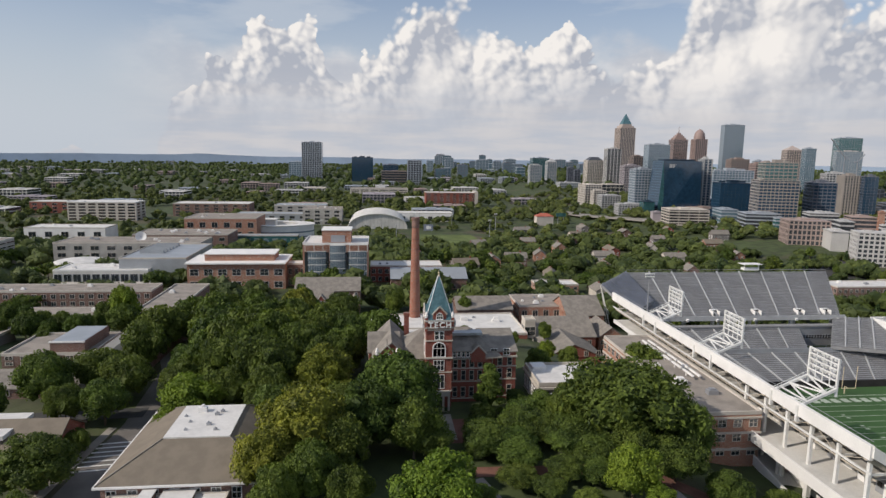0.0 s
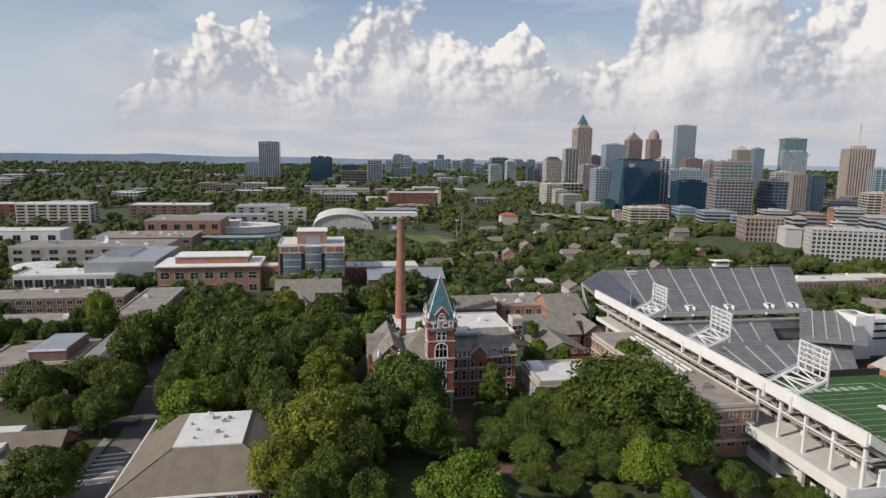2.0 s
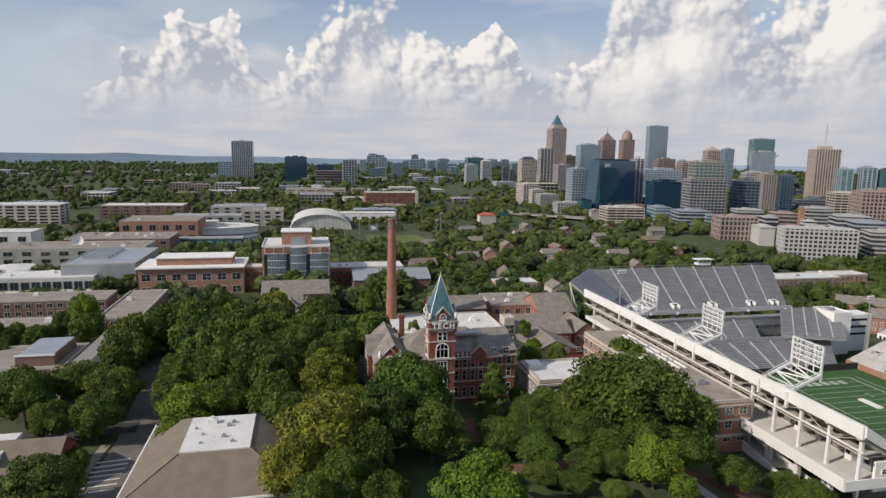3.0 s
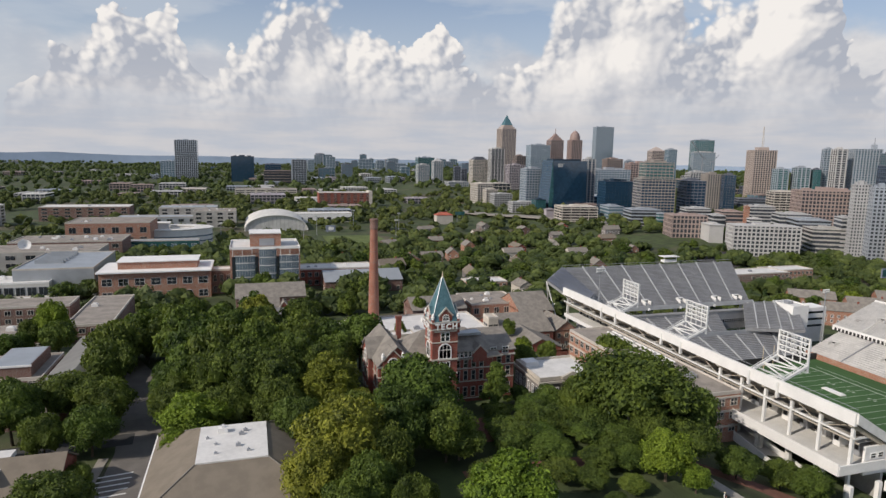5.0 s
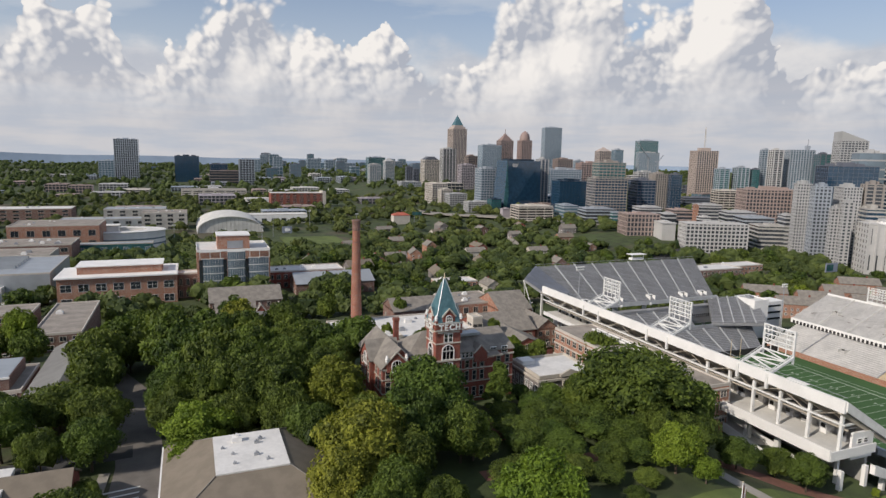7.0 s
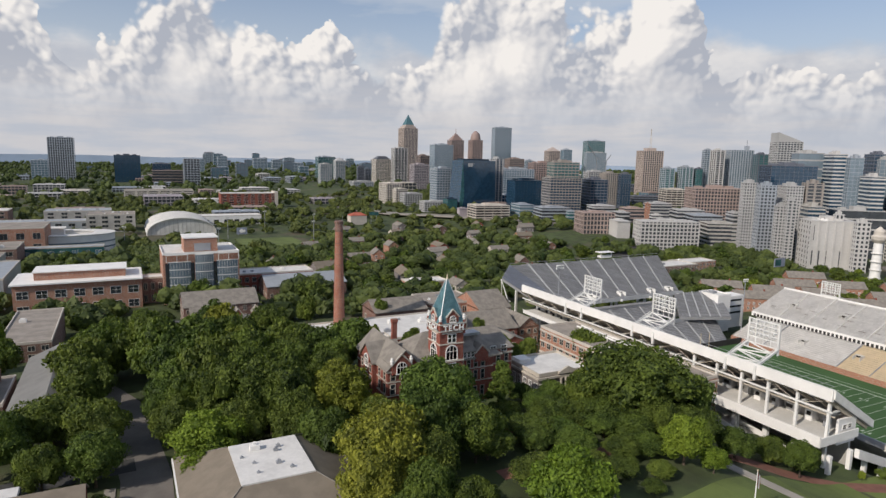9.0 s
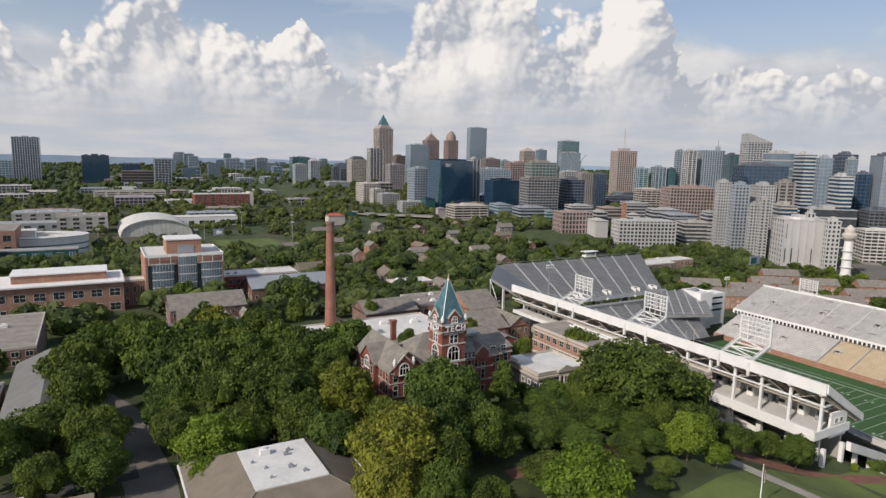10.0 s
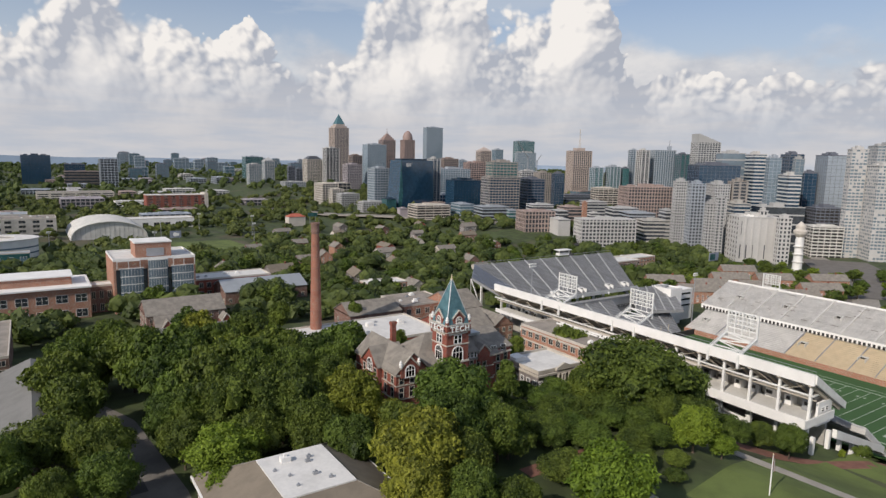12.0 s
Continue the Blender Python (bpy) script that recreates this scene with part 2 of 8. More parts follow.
COPPER = material("verdigris_slate", (0.075, 0.17, 0.2), 0.6, vary=0.25, coarse=0.5, fine=4.0, bump=0.4, tint=(0.12, 0.23, 0.26))
GLASS = glass_material("window_glass", (0.03, 0.036, 0.042))
GLASS_BLUE = glass_material("blue_glass", (0.10, 0.16, 0.2), 0.1)
GLASS_NAVY = glass_material("navy_glass", (0.018, 0.05, 0.09), 0.08, 0.25)
GLASS_TEAL = glass_material("teal_glass", (0.04, 0.115, 0.12), 0.1)
GLASS_PALE = glass_material("pale_glass", (0.16, 0.21, 0.25), 0.12, 0.15)
STREET = material("worn_street", (0.17, 0.155, 0.14), 0.9, vary=0.16, coarse=0.2, fine=6.0, bump=0.3)
ASPHALT = material("asphalt", (0.06, 0.06, 0.06), 0.9, vary=0.2, coarse=0.15, fine=8.0, bump=0.3)
PAVING = material("brick_paving", (0.2, 0.095, 0.07), 0.9, vary=0.18, coarse=0.4, fine=9.0, bump=0.3)
SIDEWALK = material("sidewalk_concrete", (0.3, 0.275, 0.24), 0.9, vary=0.12, coarse=0.3, fine=4.0)
LINE = material("road_paint", (0.7, 0.69, 0.66), 0.7, vary=0.12)
TREAD = material("stand_treads", (0.27, 0.27, 0.275), 0.85, vary=0.12, coarse=0.2, fine=1.5)
TREAD_PALE = material("pale_treads", (0.6, 0.58, 0.55), 0.85, vary=0.15, coarse=0.2, fine=1.5)
AISLE = material("aisle_steps", (0.42, 0.425, 0.43), 0.7, vary=0.12, coarse=0.3, fine=1.5)
SEATS = material("aluminium_seats", (0.42, 0.425, 0.44), 0.5, 0.3, vary=0.12, coarse=0.2, fine=1.2, per_object=0.05)
SEATS_NAVY = material("blue_seat_backs", (0.24, 0.265, 0.33), 0.55, vary=0.15)
SEATS_TAN = material("gold_seats", (0.62, 0.51, 0.35), 0.65, vary=0.08, coarse=0.3, fine=2.0)
STAND = material("pale_stand", (0.7, 0.675, 0.645), 0.8, vary=0.16, coarse=0.3, fine=1.4)
TURF = material("turf", (0.045, 0.105, 0.03), 0.9, vary=0.12, coarse=0.05, fine=6.0)
BARK = material("bark", (0.11, 0.085, 0.06), 0.95, vary=0.3, coarse=1.0, fine=9.0, bump=0.6)
LAWN = material("lawn", (0.12, 0.155, 0.042), 0.95, vary=0.25, coarse=0.08, fine=5.0, bump=0.4)
# near-black for dark parts, and for shade painted inside portals and parking decks
DARK = material("dark_parts_and_shade", (0.035, 0.033, 0.032), 0.8, vary=0.3)
TERRACOTTA = material("terracotta_tile", (0.42, 0.12, 0.08), 0.85, vary=0.15)
LEAVES = [leaf_material("oak_leaves", (0.025, 0.043, 0.009), (0.158, 0.2, 0.036)),
          leaf_material("elm_leaves", (0.032, 0.055, 0.010), (0.185, 0.235, 0.042)),
          leaf_material("fresh_leaves", (0.065, 0.1, 0.010), (0.27, 0.335, 0.04)),
          leaf_material("olive_leaves", (0.068, 0.082, 0.012), (0.3, 0.31, 0.047)),
          leaf_material("pine_needles", (0.022, 0.046, 0.016), (0.075, 0.115, 0.035))]
# dark tone lifted above the near leaves, standing in for distance haze
FAR_LEAVES = leaf_material("haze_paled_leaves", (0.04, 0.058, 0.02), (0.165, 0.188, 0.055), 0.05)


# ---- building blocks ----
def smooth(a, b, v):
    t = min(1.0, max(0.0, (v - a) / (b - a)))
    return t * t * (3 - 2 * t)


def land(x, y):
    """Height of the ground: a hilltop that falls away to the north and east, and a low ridge under the city."""
    n = -12 * smooth(190, 330, y) - 21 * smooth(330, 720, y)
    e = -10 * smooth(48, 92, x) - 17 * smooth(100, 140, x)
    city = 14 * smooth(290, 420, x) * smooth(410, 600, y)
    return n + e * (1 + n / 33) + city


def box(bm, x0, y0, z0, x1, y1, z1):
    v = [bm.verts.new(p) for p in ((x0, y0, z0), (x1, y0, z0), (x1, y1, z0), (x0, y1, z0), (x0, y0, z1), (x1, y0, z1), (x1, y1, z1), (x0, y1, z1))]
    for f in ((3, 2, 1, 0), (4, 5, 6, 7), (0, 1, 5, 4), (1, 2, 6, 5), (2, 3, 7, 6), (3, 0, 4, 7)):
        bm.faces.new([v[i] for i in f])
    return bm


def prism(bm, outline, z0, z1):
    """An upright prism over an outline given anticlockwise."""
    lo = [bm.verts.new((x, y, z0)) for x, y in outline]
    hi = [bm.verts.new((x, y, z1)) for x, y in outline]
    k = len(outline)
    for i in range(k):
        bm.faces.new((lo[i], lo[(i + 1) % k], hi[(i + 1) % k], hi[i]))
    bm.faces.new(hi)
    bm.faces.new(lo[::-1])
    return bm


def solid(bm, points, faces):
    v = [bm.verts.new(p) for p in points]
    for f in faces:
        bm.faces.new([v[i] for i in f])
    return bm


def ring(cx, cy, r, k=12, turn=0.0):
    return [(cx + r * math.cos(turn + 2 * math.pi * i / k), cy + r * math.sin(turn + 2 * math.pi * i / k)) for i in range(k)]


def lathe(bm, profile, k=16, cx=0, cy=0):
    """A turned body: profile of (radius, height) from bottom to top."""
    rows = [[bm.verts.new((x, y, z)) for x, y in ring(cx, cy, max(r, 0.01), k)] for r, z in profile]
    for a, b in zip(rows, rows[1:]):
        for i in range(k):
            bm.faces.new((a[i], a[(i + 1) % k], b[(i + 1) % k], b[i]))
    bm.faces.new(rows[-1])
    bm.faces.new(rows[0][::-1])
    return bm


def beam(bm, a, b, w):
    """A square bar from a to b."""
    a, b = Vector(a), Vector(b)
    d = (b - a).normalized()
    s = d.cross(Vector((0, 0, 1)))
    s = (s.normalized() if s.length > 1e-4 else Vector((1, 0, 0))) * w / 2
    u = s.cross(d).normalized() * w / 2
    pts = [p + q for p in (a, b) for q in (-s - u, s - u, s + u, -s + u)]
    return solid(bm, pts, ((0, 1, 2, 3)[::-1], (4, 5, 6, 7), (0, 1, 5, 4), (1, 2, 6, 5), (2, 3, 7, 6), (3, 0, 4, 7)))


def mesh_of(name, bm, mat):
    me = bpy.data.meshes.new(name)
    bm.normal_update()
    bm.to_mesh(me)
    bm.free()
    for m in (mat if isinstance(mat, (list, tuple)) else [mat]):
        me.materials.append(m)
    return me


def part(name, bm, mat, parent, label=""):
    ob = new(name, mesh_of(name, bm, mat))
    ob.parent = parent
    if label:
        ob["label"] = label
    return ob


def piece(name, me, parent, m):
    ob = new(name, me)
    ob.parent = parent
    ob.matrix_basis = m
    return ob


def thing(name, m, label, category, group="", kind=""):
    if len(label.split()) < 4:
        label += " near the campus"
    ob = new(name)
    ob.empty_display_size = 1
    ob.matrix_basis = m
    return tagged(ob, label, category, group, kind)


def turn_faces_up(bm):
    bmesh.ops.recalc_face_normals(bm, faces=bm.faces)
    return bm


SHARED = {}


def shared(key, make):
    if key not in SHARED:
        SHARED[key] = make()
    return SHARED[key]


def lattice(bm, xs, zs, y0, y1, pane=None):
    """A frame in one piece: bars between the odd and even cuts, open (or glazed at depth pane) in between."""
    front = [[bm.verts.new((x, y0, z)) for x in xs] for z in zs]
    back = [[bm.verts.new((x, y1, z)) for x in xs] for z in zs]
    is_open = lambda i, j: 0 < i < len(zs) - 2 and 0 < j < len(xs) - 2 and i % 2 == 1 and j % 2 == 1
    for i in range(len(zs) - 1):
        for j in range(len(xs) - 1):
            a, b = front[i][j:j + 2], front[i + 1][j:j + 2]
            c, d = back[i][j:j + 2], back[i + 1][j:j + 2]
            if not is_open(i, j):
                bm.faces.new((a[0], a[1], b[1], b[0]))
                continue
            if pane is None:
                for p, q, r, s in ((a[0], b[0], d[0], c[0]), (b[1], a[1], c[1], d[1]), (b[0], b[1], d[1], d[0]), (a[1], a[0], c[0], c[1])):
                    bm.faces.new((p, q, r, s))
            else:
                g = [bm.verts.new((v.co.x, pane, v.co.z)) for v in (a[0], a[1], b[1], b[0])]
                o = (a[0], a[1], b[1], b[0])
                for k in range(4):
                    bm.faces.new((o[k], g[k], g[(k + 1) % 4], o[(k + 1) % 4]))
                bm.faces.new(g).material_index = 1
    n, m = len(zs) - 1, len(xs) - 1
    for j in range(m):
        bm.faces.new((front[0][j + 1], front[0][j], back[0][j], back[0][j + 1]))
        bm.faces.new((front[n][j], front[n][j + 1], back[n][j + 1], back[n][j]))
    for i in range(n):
        bm.faces.new((front[i][0], front[i + 1][0], back[i + 1][0], back[i][0]))
        bm.faces.new((front[i + 1][m], front[i][m], back[i][m], back[i + 1][m]))
    return bm


def window_mesh(w, h, frame_mat, glass, mullions=1):
    """Frame and pane of one window, standing on its sill middle, facing -y."""
    def make():
        t = 0.14
        xs = [-w / 2 - t, -w / 2]
        for i in range(mullions):
            x = -w / 2 + w * (i + 1) / (mullions + 1)
            xs += [x - 0.05, x + 0.05]
        xs += [w / 2, w / 2 + t]
        zs = [-t, 0, h * 0.52, h * 0.52 + 0.08, h, h + t]
        f = lattice(bmesh.new(), xs, zs, -0.13, 0.03)
        p = bmesh.new()
        box(p, -w / 2, -0.045, 0, w / 2, 0.0, h)
        return mesh_of("window", f, frame_mat), mesh_of("pane", p, glass)
    return shared(("window", round(w, 2), round(h, 2), frame_mat.name, glass.name, mullions), make)


def add_window(parent, m, w, h, frame_mat=None, glass=None, mullions=1):
    fm, pm = window_mesh(w, h, frame_mat or LIMESTONE, glass or GLASS, mullions)
    a = piece("window", fm, parent, m)
    piece("pane", pm, a, Matrix())
    return a


def far_window_mesh(w, h, frame_mat, glass):
    """The same window, seen from so far that frame and pane are one piece."""
    def make():
        t = 0.16
        f = lattice(bmesh.new(), [-w / 2 - t, -w / 2, -0.06, 0.06, w / 2, w / 2 + t], [-t, 0, h, h + t], -0.14, 0.02, -0.05)
        return mesh_of("window", f, (frame_mat, glass))
    return shared(("far_window", round(w, 2), round(h, 2), frame_mat.name, glass.name), make)


def facade(parent, x0, y0, x1, y1, zs, bays, w, h, frame_mat=None, glass=None, mullions=1, skip=(), far=False):
    """Rows of windows on the wall from (x0, y0) to (x1, y1), whose outside lies to the right of that way."""
    a, b = Vector((x0, y0, 0)), Vector((x1, y1, 0))
    d = b - a
    ang = math.degrees(math.atan2(d.y, d.x))
    for z in zs:
        for i in range(bays):
            if (i, z) in skip:
                continue
            p = a + d * ((i + 0.5) / bays)
            if far:
                piece("window", far_window_mesh(w, h, frame_mat or LIMESTONE, glass or GLASS), parent, pose(p.x, p.y, z, 0, 0, ang))
                continue
            add_window(parent, pose(p.x, p.y, z, 0, 0, ang), w, h, frame_mat, glass, mullions)


def gable_roof(bm, x0, y0, x1, y1, z, rise, along="x", over=0.4, thick=0.3):
    """Two slopes with a thickness, over the rectangle."""
    x0, y0, x1, y1 = x0 - over, y0 - over, x1 + over, y1 + over
    if along == "x":
        ym = (y0 + y1) / 2
        prof = [(y0, z), (ym, z + rise), (y1, z), (y1, z - thick), (ym, z + rise - thick), (y0, z - thick)]
        pts = [(x, a, b) for x in (x0, x1) for a, b in prof]
    else:
        xm = (x0 + x1) / 2
        prof = [(x0, z), (xm, z + rise), (x1, z), (x1, z - thick), (xm, z + rise - thick), (x0, z - thick)]
        pts = [(a, y, b) for y in (y0, y1) for a, b in prof]
    solid(bm, pts, [(0, 1, 7, 6), (1, 2, 8, 7), (2, 3, 9, 8), (3, 4, 10, 9), (4, 5, 11, 10), (5, 0, 6, 11), (0, 5, 4, 1), (1, 4, 3, 2), (6, 7, 10, 11), (7, 8, 9, 10)])
    return turn_faces_up(bm)


def hip_roof(bm, x0, y0, x1, y1, z, rise, inset=None, over=0.5, thick=0.3):
    x0, y0, x1, y1 = x0 - over, y0 - over, x1 + over, y1 + over
    k = inset or min(x1 - x0, y1 - y0) / 2 - 0.01
    pts = [(x0, y0, z - thick), (x1, y0, z - thick), (x1, y1, z - thick), (x0, y1, z - thick), (x0, y0, z), (x1, y0, z), (x1, y1, z), (x0, y1, z),
           (x0 + k, y0 + k, z + rise), (x1 - k, y0 + k, z + rise), (x1 - k, y1 - k, z + rise), (x0 + k, y1 - k, z + rise)]
    solid(bm, pts, [(3, 2, 1, 0), (0, 1, 5, 4), (1, 2, 6, 5), (2, 3, 7, 6), (3, 0, 4, 7), (4, 5, 9, 8), (5, 6, 10, 9), (6, 7, 11, 10), (7, 4, 8, 11), (8, 9, 10, 11)])
    return turn_faces_up(bm)


def gable_wall(bm, x0, y0, x1, y1, z, rise, along="x", ends=(0, 1)):
    """The brick triangles under a gable roof."""
    if along == "x":
        ym = (y0 + y1) / 2
        for x in [(x0, x1)[e] for e in ends]:
            s = 0.3 if x == x0 else -0.3
            solid(bm, [(x, y0, z - 0.4), (x, y1, z - 0.4), (x, ym, z + rise - 0.25), (x + s, y0, z - 0.4), (x + s, y1, z - 0.4), (x + s, ym, z + rise - 0.25)],
                  [(0, 1, 2), (5, 4, 3), (0, 3, 4, 1), (1, 4, 5, 2), (2, 5, 3, 0)])
    else:
        xm = (x0 + x1) / 2
        for y in [(y0, y1)[e] for e in ends]:
            s = 0.3 if y == y0 else -0.3
            solid(bm, [(x0, y, z - 0.4), (x1, y, z - 0.4), (xm, y, z + rise - 0.25), (x0, y + s, z - 0.4), (x1, y + s, z - 0.4), (xm, y + s, z + rise - 0.25)],
                  [(0, 1, 2), (5, 4, 3), (0, 3, 4, 1), (1, 4, 5, 2), (2, 5, 3, 0)])
    return turn_faces_up(bm)


def flat_roof(parent, x0, y0, x1, y1, z, mat, parapet=None, rise=0.6):
    bm = bmesh.new()
    box(bm, x0 + 0.3, y0 + 0.3, z - 0.2, x1 - 0.3, y1 - 0.3, z + 0.05)
    part("roof", bm, mat, parent)
    bm = bmesh.new()
    for a in ((x0 - 0.05, y0 - 0.05, x1 + 0.05, y0 + 0.3), (x0 - 0.05, y1 - 0.3, x1 + 0.05, y1 + 0.05), (x0 - 0.05, y0 + 0.3, x0 + 0.3, y1 - 0.3), (x1 - 0.3, y0 + 0.3, x1 + 0.05, y1 - 0.3)):
        box(bm, a[0], a[1], z - 0.3, a[2], a[3], z + rise)
    part("parapet", bm, parapet or PRECAST, parent)


def roof_units(parent, x0, y0, x1, y1, z, count, seed):
    """Air handling boxes, ducts and vents on a flat roof."""
    r = random.Random(seed)
    for i in range(count):
        x, y, s = r.uniform(x0, x1), r.uniform(y0, y1), r.uniform(0.6, 1.6)
        bm = bmesh.new()
        box(bm, x - s, y - s * 0.7, z, x + s, y + s * 0.7, z + s * r.uniform(0.6, 1.1))
        box(bm, x - s * 0.6, y - s * 0.4, z + 0.3, x + s * 0.6, y + s * 0.4, z + s * 1.25)
        part("roof_unit", bm, STEEL_GREY if i % 2 else WHITE, parent)


# ---- ground ----
def make_ground():
    xs = sorted(set([-4900, -3800, -2800, -2000, -1400, -1000, -700, -520] + list(range(-400, 521, 8)) + [620, 760, 1000, 1300, 1700, 2300, 3000, 3900, 4900]))
    ys = sorted(set([-900, -500, -250, -120] + list(range(-60, 761, 8)) + [840, 950, 1100, 1400, 1800, 2400, 3200, 4000, 4900]))
    verts = [(x, y, land(x, y) - (1.2 if 120 < x < 300 and 90 < y < 300 else 0)) for y in ys for x in xs]
    k = len(xs)
    faces = [(j * k + i, j * k + i + 1, (j + 1) * k + i + 1, (j + 1) * k + i) for j in range(len(ys) - 1) for i in range(k - 1)]
    me = bpy.data.meshes.new("ground")
    me.from_pydata(verts, [], faces)
    m = bpy.data.materials.new("ground_cover")
    m.use_nodes = True
    n = Nodes(m.node_tree)
    p = n.node("ShaderNodeNewGeometry").outputs["Position"]
    big, mid, small = n.noise(p, 0.02, 5.0), n.noise(p, 0.11, 5.0), n.noise(p, 2.5, 4.0)
    col = n.mix(n.ramp(mid, 0.35, 0.65), rgb(0.035, 0.05, 0.016), rgb(0.07, 0.1, 0.028))
    col = n.mix(n.ramp(big, 0.52, 0.66, 0.0, 0.8), col, rgb(0.12, 0.095, 0.065))
    col = n.mix(n.math("MULTIPLY", small, 0.5), col, rgb(0.03, 0.032, 0.014))
    b = n.node("ShaderNodeBsdfPrincipled")
    n.put(b.inputs["Base Color"], col)
    b.inputs["Roughness"].default_value = 0.95
    bp = n.node("ShaderNodeBump")
    bp.inputs["Strength"].default_value, bp.inputs["Distance"].default_value = 0.5, 0.2
    n.put(bp.inputs["Height"], small)
    n.put(b.inputs["Normal"], bp.outputs[0])
    out = n.node("ShaderNodeOutputMaterial")
    n.put(out.inputs[0], b.outputs[0])
    me.materials.append(m)
    tagged(new("ground", me), "grassy and mulched ground of a wooded hill", "ground", kind="structure")


make_ground()


def strip(name, points, width, mat, label, category, lift=0.05, thick=0.25, step=4.0):
    """A paved way along a line of places, laid on the ground, with a thickness."""
    path = []
    for a, b in zip(points, points[1:]):
        a, b = Vector(a), Vector(b)
        k = max(1, int((b - a).length / step))
        path += [a + (b - a) * i / k for i in range(k)]
    path.append(Vector(points[-1]))
    bm = bmesh.new()
    rows = []
    for i, p in enumerate(path):
        d = (path[min(i + 1, len(path) - 1)] - path[max(i - 1, 0)]).normalized()
        s = Vector((-d.y, d.x)) * width / 2
        top = [(p + s * k) for k in (1, 0.5, 0, -0.5, -1)]
        z = max(land(q.x, q.y) for q in top) + lift
        rows.append([bm.verts.new((q.x, q.y, z)) for q in top] + [bm.verts.new((top[-1].x, top[-1].y, z - thick - 1)), bm.verts.new((top[0].x, top[0].y, z - thick - 1))])
    for a, b in zip(rows, rows[1:]):
        for i in range(7):
            bm.faces.new((a[i], a[(i + 1) % 7], b[(i + 1) % 7], b[i]))
    turn_faces_up(bm)
    return tagged(new(name, mesh_of(name, bm, mat)), label, category, kind="structure")


strip("road_1", [(-58, 60), (-57, 110), (-56, 150), (-60, 190), (-75, 230)], 9.5, STREET, "worn grey campus street under trees", "road")
strip("road_2", [(-58, 157), (-90, 155), (-140, 150)], 6, ASPHALT, "asphalt side street", "road", lift=0.09)
strip("sidewalk", [(-50.5, 62), (-50, 110), (-48.5, 150)], 2.2, SIDEWALK, "pale concrete sidewalk beside the street", "sidewalk", lift=0.2)
strip("sidewalk", [(-65, 70), (-64.5, 110), (-62.5, 148)], 2.0, SIDEWALK, "pale concrete sidewalk beside the street", "sidewalk", lift=0.2)
strip("pavement_1", [(17, 150.5), (17, 136)], 3.4, SIDEWALK, "broad concrete walk to the brick hall's entrance", "path", lift=0.1)
strip("pavement_2", [(8, 141), (26, 141)], 13, PAVING, "red brick forecourt of the hall", "paving", lift=0.06)
strip("pavement_3", [(10, 121), (20, 121), (55, 120), (75, 112), (92, 98), (110, 88)], 4, PAVING, "red brick walk across the lawn", "path", lift=0.08)
strip("pavement_4", [(20, 118), (24, 105), (26, 80), (27, 50)], 3.6, SIDEWALK, "concrete walk between hedges", "path", lift=0.13)
strip("pavement_5", [(60, 113), (63, 98), (66, 80)], 2.4, SIDEWALK, "narrow concrete walk over the lawn", "path", lift=0.14)
strip("lawn_1", [(34, 82), (64, 86), (104, 82)], 32, LAWN, "sunlit green lawn round the flagpole", "lawn", lift=0.03)
strip("lawn_2", [(-205, 330), (-120, 325)], 40, LAWN, "open green lawn between campus buildings", "lawn", lift=0.05)
strip("road_3", [(300, 300), (330, 420), (380, 500), (480, 520)], 22, ASPHALT, "wide city street with parked cars", "road", lift=0.1)
strip("parking_lot", [(330, 455), (420, 470)], 50, ASPHALT, "asphalt parking lot", "parking", lift=0.06)
strip("parking_lot", [(300, 205), (420, 250)], 40, STREET, "asphalt parking lot beside the stadium", "parking", lift=0.07)
strip("road_4", [(300, 170), (420, 225), (540, 290), (620, 360)], 16, SIDEWALK, "pale concrete city street", "road", lift=0.12, step=10)
strip("parking_lot", [(430, 205), (600, 330)], 60, STREET, "asphalt parking lot among city blocks", "parking", lift=0.09, step=10)
strip("highway", [(290, 1150), (330, 950), (390, 780), (460, 640)], 34, SIDEWALK, "pale concrete highway in a cutting", "highway", lift=0.2, step=20)
for i in range(7):
    strip("road_marking", [(-62.2 + 0.05 * i, 127 + i * 2.1), (-55.5, 127.8 + i * 2.1)], 0.45, LINE, "white crosswalk bar", "road marking", lift=0.075, thick=0.02)

# ---- stadium ----
FIELD_Z, FX0, FX1, FY0, FY1 = -26.0, 160.0, 209.0, 107.0, 217.0


